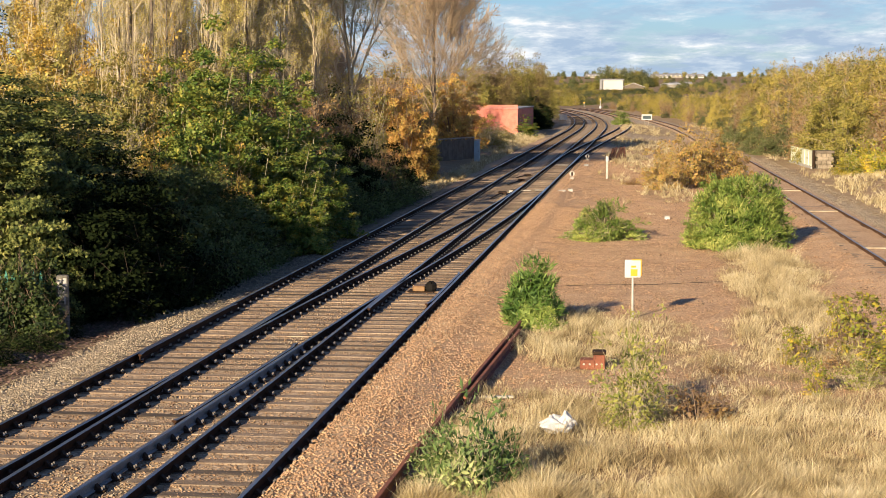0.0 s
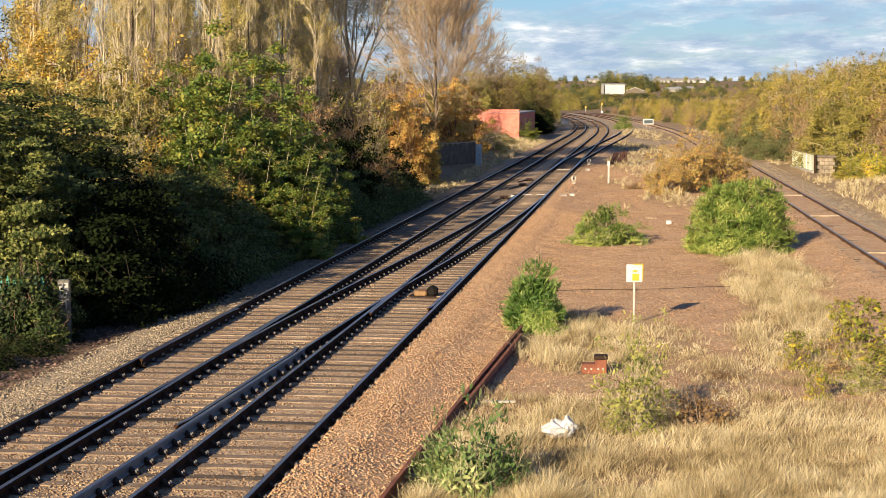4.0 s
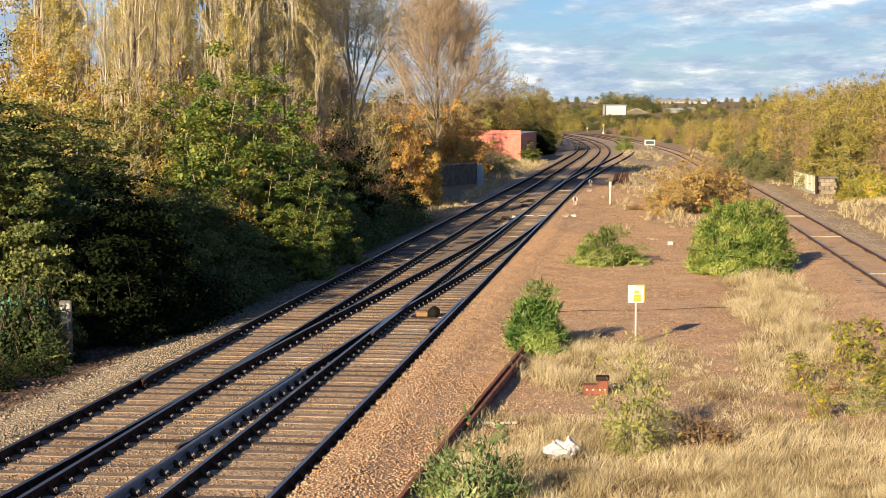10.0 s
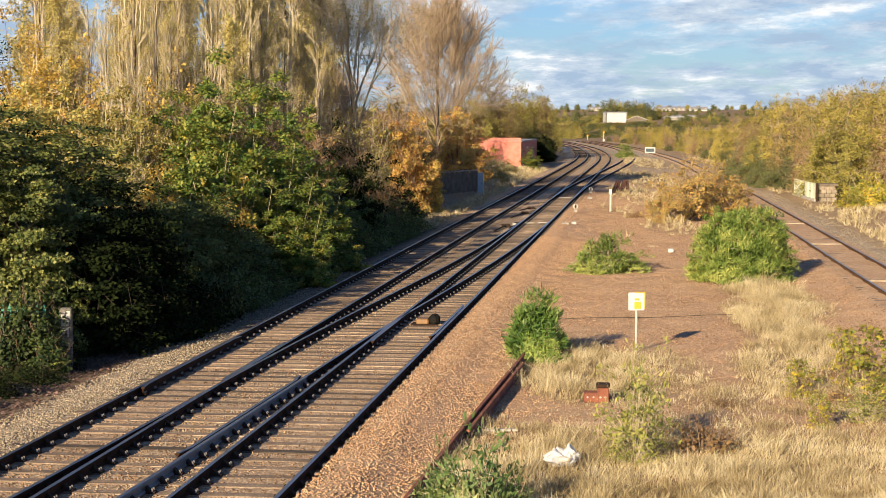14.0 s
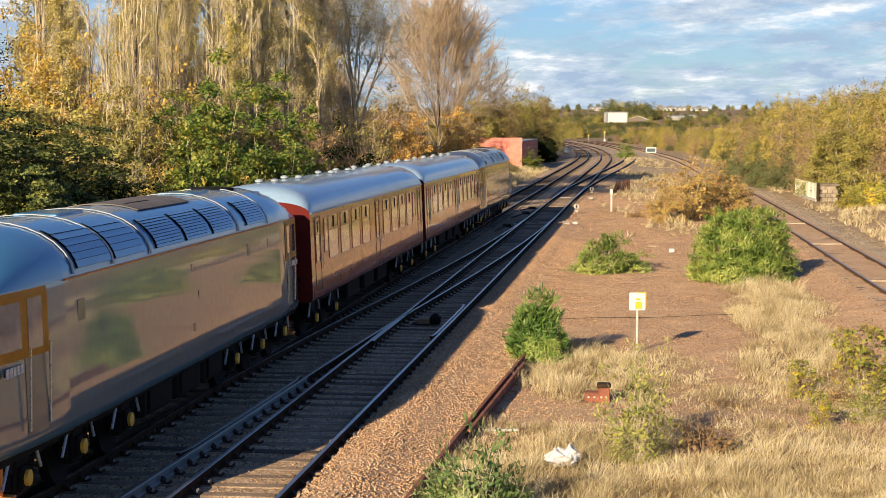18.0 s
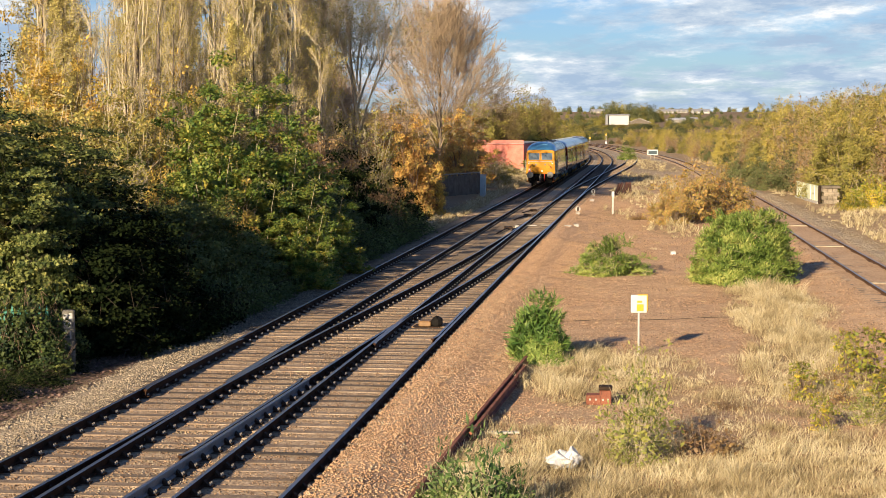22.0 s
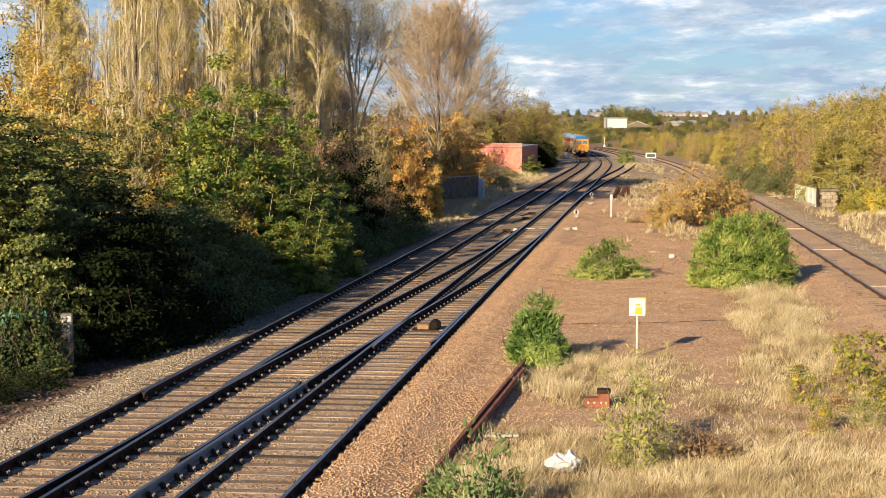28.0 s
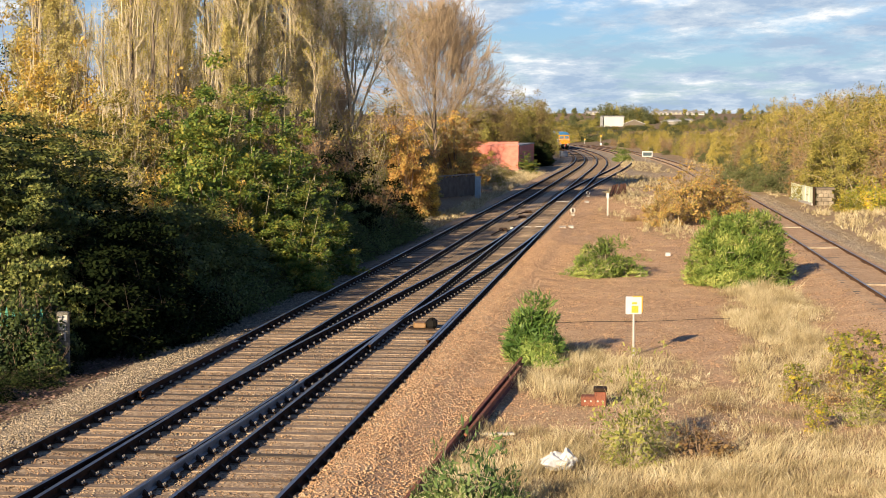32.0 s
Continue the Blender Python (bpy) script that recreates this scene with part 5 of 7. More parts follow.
def make_loco(label, side_mat, roof_mat):
    t = thing("locomotive", label, "locomotive", "train")
    L = LOCO_HALF
    cab = 2.35
    stations = [(-L, 0.885, 0.0), (-L + 0.25, 0.90, 0.25), (-L + 0.7, 0.93, 0.62), (-L + 1.2, 0.96, 0.86), (-L + 1.9, 0.99, 0.98), (-L + cab, 1.0, 1.0)]
    mid = [(y, 1.0, 1.0) for y in np.linspace(-L + cab, L - cab, 9)]
    back = [(-y, w, f) for y, w, f in stations[::-1]]
    # sides
    for k in (-1, 1):
        for name, st in (("body_side", mid), ("cab_side", stations), ("cab_side", back)):
            g = Geo()
            rings = [[(k * x * w, y, z) for x, z in SIDE] for y, w, f in st]
            if k < 0:
                rings = rings[::-1]
            g.sweep(rings, closed=False)
            sharp(part(name, g, side_mat, t), 40)
    # roof in three lengths
    for name, st in (("roof", mid), ("cab_roof", stations), ("cab_roof", back)):
        g = Geo()
        rings = []
        for y, w, f in st:
            h = loco_roof_half(f)
            rings.append([(x * w, y, z) for x, z in h] + [(-x * w, y, z) for x, z in h[-2::-1]])
        g.sweep(rings, closed=False)
        sharp(part(name, g, roof_mat, t), 40)
    # floor and solebar
    part("underframe", Geo().cbox(-1.2, -L + 0.25, 0.86, 1.2, L - 0.25, 1.14, 0.03), M_BLACK, t)
    for e in (-1, 1):
        yf = e * L
        # cab front: yellow panel with two windscreens
        sx = 0.885
        outline = [(x * sx, z) for x, z in SIDE] + [(x * sx, z) for x, z in loco_roof_half(0.0)[1:]]
        outline += [(-x, z) for x, z in outline[::-1]]
        g = Geo()
        # face in strips: below, above and between the windscreens
        zb, zt, xi, xo = 2.29, 2.95, 0.07, 1.04

        def fx(z):
            return float(np.interp(z, [p[1] for p in SIDE], [p[0] for p in SIDE])) * sx
        rake = lambda z: yf - e * 0.03 * max(0.0, (z - 2.2) / 0.9) + e * 0.03 * math.sin(min(1, max(0, (z - 1.12) / 1.1)) * math.pi)
        zs = [1.12, 1.22, 1.5, 1.8, 2.05, 2.2, zb]
        rows = [[(q * fx(z), rake(z), z) for q in (1, 0.5, 0, -0.5, -1)] for z in zs]
        g.sweep(rows if e < 0 else [r[::-1] for r in rows], closed=False)
        rows = [[(q * fx(min(z, 3.1)), rake(z), z) for q in (1, 0.5, 0, -0.5, -1)] for z in (zt, 3.02, 3.10)] + [[(q * 0.8, rake(3.19), 3.185) for q in (1, 0.5, 0, -0.5, -1)]]
        g.sweep(rows if e < 0 else [r[::-1] for r in rows], closed=False)
        for a, b in ((xo, None), (-xi, xi), (None, -xo)):
            q = []
            for z in (zb, zt):
                x0 = a if a is not None else -fx(z)
                x1 = b if b is not None else fx(z)
                q.append([(x1, rake(z), z), (x0, rake(z), z)])
            g.sweep(q if e < 0 else [r[::-1] for r in q], closed=False)
        front = part("cab_front", g, M_YELLOW, t, "warning-yellow cab front")
        for q in (-1, 1):
            w = Geo()
            o = [(x, rake(z), z) for x, z in rounded(q * 0.555, 2.62, 1.04, 0.72, 0.11)]
            i = [(x, rake(z), z) for x, z in rounded(q * 0.555, 2.62, 0.94, 0.60, 0.08)]
            i2 = [(x, rake(z), z) for x, z in rounded(q * 0.555, 2.62, 0.895, 0.555, 0.06)]
            if e > 0:
                o, i, i2 = o[::-1], i[::-1], i2[::-1]
            frame_ring(w, o[::-1], i[::-1], 0.03, (0, e, 0))
            ws = part("windscreen", w, M_YELLOW, t)
            gk = Geo()
            frame_ring(gk, i[::-1], i2[::-1], 0.018, (0, e, 0))
            part("gasket", gk, M_GREYSTEEL, ws)
            part("pane", Geo().add([(x, y + e * 0.006, z) for x, y, z in i], [tuple(range(len(i)))]), M_SCREEN, ws)
            part("wiper", Geo().tube((q * 0.50, rake(2.9) + e * 0.05, 2.93), (q * 0.28 + 0.1, rake(2.6) + e * 0.05, 2.50), 0.012, 0.012, 5), M_BLACK, ws)
            # marker lights, ghost discs and pipes
            part("label_plate", Geo().cbox(q * 1.02 - 0.055, min(yf, yf + e * 0.035), 1.98, q * 1.02 + 0.055, max(yf, yf + e * 0.035), 2.17, 0.004).box(q * 1.02 - 0.03, min(yf + e * 0.034, yf + e * 0.038), 2.05, q * 1.02 + 0.03, max(yf + e * 0.034, yf + e * 0.038), 2.12, 1), [M_WHITE, M_CHAIR], t, "small white label plate")
            part("marker_light", Geo().lathe(((0.06, 0), (0.06, 0.03), (0.04, 0.04)), 12, 0, Matrix.Translation((q * 0.86, yf + e * 0.02, 1.72)) @ Matrix.Rotation(-math.pi / 2 * e, 4, "X")), M_RUST, t, "small dark red marker light")
            part("lamp_bracket", Geo().cbox(q * 0.66 - 0.09, min(yf, yf + e * 0.13), 1.13, q * 0.66 + 0.09, max(yf, yf + e * 0.13), 1.30, 0.03), M_ORANGE_STEEL, t)
            part("lamp_blank", Geo().lathe(((0.085, 0), (0.085, 0.012)), 14, 0, Matrix.Translation((q * 0.40, yf + e * 0.025, 1.93)) @ Matrix.Rotation(-math.pi / 2 * e, 4, "X")), M_GREYSTEEL, t)
            pipe = Geo()
            pz = [(0.64, 2.03), (0.68, 1.93), (0.77, 1.86), (0.88, 1.81), (0.96, 1.71), (0.93, 1.59), (0.83, 1.53), (0.74, 1.56), (0.71, 1.64)]
            for (xa, za), (xb, zb2) in zip(pz, pz[1:]):
                pipe.tube((q * xa, rake(za) + e * 0.04, za), (q * xb, rake(zb2) + e * 0.04, zb2), 0.016, 0.016, 6)
            part("jumper_cable", pipe, M_RUST, t)
            buffer_part(t, q * 0.864, yf - e * 0.12, -e)
            part("handrail", Geo().tube((q * 1.06, yf + e * 0.06, 1.35), (q * 1.06, yf + e * 0.06, 1.95), 0.016, 0.016, 6), M_YELLOW, t)
            part("brake_hose", Geo().tube((q * 0.34, yf, 1.12), (q * 0.36, yf + e * 0.16, 0.95), 0.035, 0.035, 7).tube((q * 0.36, yf + e * 0.16, 0.95), (q * 0.33, yf + e * 0.14, 0.55), 0.035, 0.03, 7), M_RED if q > 0 else M_BLACK, t)
            for j, xh in enumerate((0.16, 0.24, 0.48, 0.60)):
                hoses = Geo()
                hoses.tube((q * xh, yf + e * 0.02, 1.0), (q * (xh + 0.03), yf + e * 0.13, 0.80), 0.022, 0.022, 6).tube((q * (xh + 0.03), yf + e * 0.13, 0.80), (q * (xh + 0.01), yf + e * 0.08, 0.46 + 0.05 * j), 0.022, 0.02, 6)
                part("air_pipe", hoses, M_BLACK, t)
            part("step", Geo().cbox(q * 1.12 - 0.14, yf - e * 0.5 - 0.15, 0.42, q * 1.12 + 0.14, yf - e * 0.5 + 0.15, 0.47, 0.01).tube((q * 1.12, yf - e * 0.5, 0.45), (q * 1.12, yf - e * 0.5, 0.95), 0.02, 0.02, 6), M_ORANGE_STEEL, t)
        part("brow_strip", Geo().cbox(-1.0, min(yf, yf + e * 0.05), 2.17, 1.0, max(yf, yf + e * 0.05), 2.20, 0.008), M_SILVER, t, "thin silver strip")
        part("headlight", Geo().cbox(-0.02 + 0.05, min(yf, yf + e * 0.09), 1.26, 0.24, max(yf, yf + e * 0.09), 1.47, 0.02).lathe(((0.075, 0), (0.07, 0.012), (0.02, 0.0)), 14, 1, Matrix.Translation((0.135, yf + e * 0.09, 1.37)) @ Matrix.Rotation(-math.pi / 2 * e, 4, "X")), [M_YELLOW, M_WHITE], t)
        part("tail_lamp", Geo().cbox(-1.02, yf + e * 0.08 - 0.07, 1.28, -0.86, yf + e * 0.08 + 0.07, 1.56, 0.02).lathe(((0.068, 0), (0.068, 0.03)), 12, 1, Matrix.Translation((-0.94, yf + e * 0.14, 1.37)) @ Matrix.Rotation(-math.pi / 2 * e, 4, "X")), [M_WHITE, M_RED], t, "white tail lamp with a red lens")
        part("buffer_beam", Geo().cbox(-1.12, yf - e * 0.14 - 0.1, 0.82, 1.12, yf - e * 0.14 + 0.1, 1.13, 0.02), M_BLACK, t)
        cpl = part("coupling", Geo().cbox(-0.06, yf - 0.2, 0.98, 0.06, yf + 0.2, 1.08, 0.02), M_GREYSTEEL, t)
        for j in range(3):
            hook = Geo()
            hook.tube((-0.07, yf + e * 0.24, 0.98 - j * 0.17), (-0.06, yf + e * 0.24, 0.80 - j * 0.17), 0.025, 0.025, 6).tube((0.07, yf + e * 0.24, 0.98 - j * 0.17), (0.06, yf + e * 0.24, 0.80 - j * 0.17), 0.025, 0.025, 6)
            hook.tube((-0.06, yf + e * 0.24, 0.80 - j * 0.17), (0.06, yf + e * 0.24, 0.80 - j * 0.17), 0.025, 0.025, 6)
            part("link", hook, M_GREYSTEEL, cpl)
        for q in (-1, 1):
            pl = Geo()
            pl.add([(q * 0.5, yf - e * 0.35, 0.62), (q * 1.0, yf - e * 0.45, 0.62), (q * 1.0, yf - e * 0.42, 0.30), (q * 0.5, yf - e * 0.3, 0.36), (q * 0.5, yf - e * 0.4, 0.62), (q * 1.0, yf - e * 0.50, 0.62), (q * 1.0, yf - e * 0.47, 0.30), (q * 0.5, yf - e * 0.35, 0.36)],
                   ((0, 1, 2, 3), (7, 6, 5, 4), (0, 4, 5, 1), (1, 5, 6, 2), (2, 6, 7, 3), (3, 7, 4, 0)))
            part("guard_plate", pl, M_BLACK, t)
        for k in (-1, 1):
            # cab side: yellow patch with two windows, recessed door and handrails
            def wrap(y0, y1, z0, z1, dx, mat, name, lab=""):
                gg = Geo()
                rings = []
                steps = sorted({abs(y0), abs(y1)} | {L - q for q in (0.25, 0.7, 1.2, 1.9) if min(abs(y0), abs(y1)) < L - q < max(abs(y0), abs(y1))}, reverse=abs(y1) < abs(y0))
                for y in (math.copysign(q, y0) for q in steps):
                    w = float(np.interp(L - abs(y), [0, 0.25, 0.7, 1.2, 1.9, cab], [0.885, 0.90, 0.93, 0.96, 0.99, 1.0]))
                    rings.append([(k * (side_x(z) * w + dx), y, z) for z in [z0] + [p[1] for p in SIDE if z0 < p[1] < z1] + [z1]])
                if (k > 0) != (y1 > y0):
                    rings = rings[::-1]
                gg.sweep(rings, closed=False)
                return part(name, gg, mat, t, lab)
            wrap(e * (L - 0.002), e * (L - 1.70), 2.20, 3.085, 0.010, M_YELLOW, "yellow_cab_panel", "yellow paint round the cab windows")
            wrap(e * (L - 0.24), e * (L - 0.86), 2.34, 2.95, 0.016, M_SCREEN, "quarter_light")
            wrap(e * (L - 1.06), e * (L - 1.50), 2.30, 2.97, 0.016, M_SCREEN, "door_window")
            wrap(e * (L - 0.95), e * (L - 1.55), 1.18, 2.20, 0.006, M_DOORGREY, "cab_door", "grey-green cab door")
            for q in (0.90, 1.62):
                yq = e * (L - q)
                part("handrail", Geo().tube((k * 1.375, yq, 1.25), (k * 1.39, yq, 2.35), 0.017, 0.017, 6), M_SILVER, t)
            # writing on the cab side, as bars
            gb = Geo()
            for j in range(5):
                yb = e * (L - 0.30 - 0.12 * j)
                gb.box(min(k * 1.285, k * 1.30), min(yb, yb - e * 0.08), 2.02, max(k * 1.285, k * 1.30), max(yb, yb - e * 0.08), 2.14)
            part("number_bars", gb, M_WHITE, t)
    # roof louvres on both shoulders: slats over a dark recess, ribs between
    def shoulder(k, tt, lift):
        return (k * (1.325 * math.cos(tt) ** 0.92 + lift * math.cos(tt)), 3.10 + 0.76 * math.sin(tt) + lift * math.sin(tt))
    for k in (-1, 1):
        for j, (y, half) in enumerate(((-5.45, 0.74), (-3.75, 0.74), (-1.55, 0.80), (0.25, 0.80), (2.05, 0.80), (4.65, 0.80))):
            top = 0.98 if j < 2 else 0.84
            gr = new("roof_grille")
            gr.parent = t
            back = Geo()
            rows = []
            for i in range(7):
                tt = 0.14 + (top - 0.14) * i / 6
                px, pz = shoulder(k, tt, 0.006)
                rows.append([(px, y - half, pz), (px, y + half, pz)])
            back.sweep(rows if k < 0 else [r[::-1] for r in rows], closed=False)
            part("recess", back, M_BLACK, gr)
            n = 6 if j < 2 else 10
            for r in range(n):
                t0 = 0.15 + (top - 0.16) * r / n
                t1 = t0 + (top - 0.16) / n * (0.95 if j < 2 else 0.84)
                (xa, za), (xb, zb2) = shoulder(k, t0, 0.036), shoulder(k, t1, 0.027)
                g = Geo()
                g.add([(xa, y - half, za), (xa, y + half, za), (xb, y + half, zb2), (xb, y - half, zb2), (xa - k * 0.03, y - half, za - 0.012), (xa - k * 0.03, y + half, za - 0.012)],
                      ((0, 1, 2, 3) if k > 0 else (3, 2, 1, 0), (1, 0, 4, 5) if k > 0 else (5, 4, 0, 1)))
                part("slat", g, roof_mat, gr)
        part("gutter_line", Geo().cbox(min(k * 1.325, k * 1.352), -L + cab, 3.085, max(k * 1.325, k * 1.352), L - cab, 3.115, 0.006), M_ORANGE_STEEL, t, "thin orange cantrail stripe")
        for y, z, w, h in ((-6.1, 2.62, 0.32, 0.30), (-0.3, 2.72, 0.12, 0.13), (0.1, 2.2, 0.11, 0.14), (-0.3, 1.66, 0.11, 0.14), (3.9, 2.72, 0.26, 0.24), (5.6, 2.75, 0.10, 0.18)):
            g = Geo()
            g.cbox(min(k * 1.34, k * (side_x(z) + 0.008)), y - w / 2, z - h / 2, max(k * 1.34, k * (side_x(z) + 0.008)), y + w / 2, z + h / 2, 0.006)
            part("side_hatch", g, M_DOORGREY, t)
    # pale cover strips arched over the roof
    for y in (-6.35, -4.6, -2.7, 3.15, 5.65):
        rb = Geo()
        arc = [shoulder(1, 0.06 + 1.44 * r / 7, 0.012) for r in range(8)]
        arc = arc + [(-x, z) for x, z in arc[::-1]]
        rb.sweep([[(x, y - 0.035, z), (x, y + 0.035, z), (x * 1.008, y + 0.035, z + 0.012), (x * 1.008, y - 0.035, z + 0.012)] for x, z in arc])
        part("cover_strip", rb, M_STRIP, t, "pale worn cover strip")
    arc = [shoulder(1, 1.06 + 0.44 * r / 4, 0.006) for r in range(5)]
    arc = arc + [(-x, z) for x, z in arc[::-1]]
    part("exhaust_panel", Geo().sweep([[(x, -1.3, z), (x, 1.9, z), (x, 1.9, z + 0.016), (x, -1.3, z + 0.016)] for x, z in arc]), M_SOOT, t, "sooty brown exhaust panel")
    part("exhaust_port", Geo().cbox(0.12, -0.9, 3.80, 0.36, 0.5, 3.868, 0.02), M_BLACK, t)
    for y in (-3.7, 3.9):
        part("roof_hatch", Geo().cbox(-0.36, y - 0.6, 3.80, 0.36, y + 0.6, 3.870, 0.02), roof_mat, t)
    part("roof_fan", Geo().lathe(((0.50, 3.74), (0.50, 3.872), (0.42, 3.885)), 20, 0, Matrix.Translation((0, 6.0, 0))), M_BLACK, t)
    for e in (-1, 1):
        part("route_panel", Geo().cbox(-0.58, min(e * (L - 0.80), e * (L - 1.30)), 3.45, 0.58, max(e * (L - 0.80), e * (L - 1.30)), 3.715, 0.05), roof_mat, t)
        part("horn_cover", Geo().cbox(-0.10, min(e * (L - 0.36), e * (L - 0.52)), 3.28, 0.10, max(e * (L - 0.36), e * (L - 0.52)), 3.44, 0.03), M_STRIP, t)
    for y0, y1 in ((-2.6, -0.9), (-0.7, 0.9), (1.1, 2.5)):
        part("fuel_tank", Geo().cbox(-1.15, y0, 0.42, 1.15, y1, 0.98, 0.08), M_BLACK, t)
        part("battery_box", Geo().cbox(1.12, y0 + 0.2, 0.5, 1.2, y1 - 0.2, 0.92, 0.02), M_BLACK, t)
        part("battery_box", Geo().cbox(-1.2, y0 + 0.2, 0.5, -1.12, y1 - 0.2, 0.92, 0.02), M_BLACK, t)
    for yc in (-5.66, 5.66):
        bogie(t, yc, (-2.2, 0.0, 2.2), 0.57, M_AXLE, 5.6)
    return t


M_ORANGE_STEEL = surface("orange_painted_steel", ((0.50, 0.16, 0.03), (0.66, 0.26, 0.05)), 0.5, 0, 4, 30, 0.1, 0.003)
M_AXLE = surface("yellow_axle_cover", ((0.66, 0.36, 0.03), (0.75, 0.44, 0.06)), 0.5, 0, 4, 30, 0.1, 0.003)


def make_coach():
    t = thing("passenger_coach", "gloss maroon passenger coach with a grey roof", "railway coach", "train")
    L = COACH_HALF
    st = np.linspace(-L, L, 9)
    for k in (-1, 1):
        g = Geo()
        rings = [[(k * x, y, z) for x, z in SIDE] for y in st]
        g.sweep(rings if k > 0 else rings[::-1], closed=False)
        sharp(part("body_side", g, M_MAROON, t), 40)
    g = Geo()
    rings = []
    for y, f in [(-L, 0.45), (-L + 0.10, 0.70), (-L + 0.28, 0.89), (-L + 0.60, 0.985)] + [(y, 1.0) for y in st[1:-1]] + [(L - 0.60, 0.985), (L - 0.28, 0.89), (L - 0.10, 0.70), (L, 0.45)]:
        h = []
        for q in range(8):
            a = math.pi / 2 * q / 7
            h.append((1.34 * math.cos(a) ** 0.75 if q < 7 else 0.0, 3.08 + 0.70 * f * math.sin(a) ** 0.95))
        rings.append([(x, y, z) for x, z in h] + [(-x, y, z) for x, z in h[-2::-1]])
    g.sweep(rings, closed=False)
    sharp(part("roof", g, M_ROOF_GREY, t), 40)
    part("underframe", Geo().cbox(-1.22, -L + 0.05, 0.95, 1.22, L - 0.05, 1.16, 0.03), M_BLACK, t)
    for e in (-1, 1):
        out = [(x, z) for x, z in SIDE] + [(1.34 * math.cos(math.pi / 2 * q / 7) ** 0.75 if q < 7 else 0, 3.08 + 0.315 * math.sin(math.pi / 2 * q / 7) ** 0.95) for q in range(1, 8)]
        out += [(-x, z) for x, z in out[-2::-1]]
        f = tuple(range(len(out)))
        part("end_panel", Geo().add([(x, e * L, z) for x, z in out], [f if e < 0 else f[::-1]]), M_END, t)
        g = Geo()
        for j in range(4):
            y = e * (L + 0.04 + j * 0.08)
            g.cbox(-0.48 + 0.02 * (j % 2), min(y, y + e * 0.07), 1.15, 0.48 - 0.02 * (j % 2), max(y, y + e * 0.07), 3.0, 0.02)
        part("gangway_bellows", g, M_BLACK, t)
        for q in (-1, 1):
            buffer_part(t, q * 0.864, e * (L - 0.08), -e)
            part("end_step", Geo().cbox(q * 1.0 - 0.12, e * (L + 0.05) - 0.05, 1.5, q * 1.0 + 0.12, e * (L + 0.05) + 0.05, 1.54, 0.01), M_BLACK, t)
    bays = [-6.95, -5.3, -3.65, -2.0, 1.75, 3.4, 5.05, 6.7]
    for k in (-1, 1):
        for y in bays:
            side_window(t, y, 2.41, 1.28, 1.06, k, M_MAROON, M_PANE, "window", 0.012, True)
        for y in (-9.0, 0.0, 9.0):
            d = new("door")
            d.parent = t
            z0, z1 = 1.2, 3.0
            g = Geo()
            o = [(k * (side_x(z) + 0.0), yy, z) for yy, z in rounded(y, (z0 + z1) / 2, 0.74, z1 - z0, 0.06)]
            i = [(k * (side_x(z) + 0.0), yy, z) for yy, z in rounded(y, (z0 + z1) / 2, 0.69, z1 - z0 - 0.05, 0.05)]
            frame_ring(g, o if k > 0 else o[::-1], i if k > 0 else i[::-1], 0.008, (k, 0, 0))
            part("door_seam", g, M_SEAM, d)
            side_window(d, y, 2.41, 0.46, 1.0, k, M_MAROON, M_PANE, "window", 0.025, True)
            part("door_handle", Geo().tube((k * 1.385, y + 0.27, 1.85), (k * 1.40, y + 0.27, 2.0), 0.014, 0.014, 6), M_SILVER, d)
            part("grab_rail", Geo().tube((k * 1.40, y + 0.47, 1.7), (k * 1.40, y + 0.47, 2.5), 0.014, 0.014, 6), M_SILVER, t)
        for y in (-7.9, 7.8):
            side_window(t, y, 2.48, 0.50, 0.8, k, M_MAROON, M_PANE, "frosted_window", 0.03)
        # round pale crest on the lower panel
        em = Geo()
        ox, ix = [], []
        for j in range(20):
            a = 2 * math.pi * j / 20
            ox.append((k * 1.374, 0.95 + 0.15 * math.cos(a), 1.62 + 0.20 * math.sin(a)))
            ix.append((k * 1.374, 0.95 + 0.09 * math.cos(a), 1.62 + 0.13 * math.sin(a)))
        frame_ring(em, ox if k > 0 else ox[::-1], ix if k > 0 else ix[::-1], 0.006, (k, 0, 0))
        part("round_crest", em, M_WHITE, t, "pale ring-shaped crest")
        part("footboard", Geo().cbox(min(k * 1.2, k * 1.36), -L + 0.3, 0.98, max(k * 1.2, k * 1.36), L - 0.3, 1.03, 0.01), M_BLACK, t)
        part("gutter", Geo().cbox(min(k * 1.33, k * 1.36), -L, 3.09, max(k * 1.33, k * 1.36), L, 3.12, 0.006), M_ROOF_GREY, t)
    for station in (-8.1, -5.2, -0.6, 2.2, 5.4, 8.2):
        for x, y in ((-0.30, station), (0.02, station + 0.34)):
            part("roof_ventilator", Geo().lathe(((0.06, 3.68), (0.06, 3.78), (0.105, 3.80), (0.105, 3.84), (0.04, 3.87)), 12, 0, Matrix.Translation((x, float(y), 0))), M_STRIP, t, "pale domed ventilator")
    for y0, y1 in ((-3.6, -1.6), (-0.8, 0.9), (1.6, 3.4)):
        part("underfloor_box", Geo().cbox(-1.1, y0, 0.42, 1.1, y1, 0.96, 0.04), M_BLACK, t)
    tr = Geo()
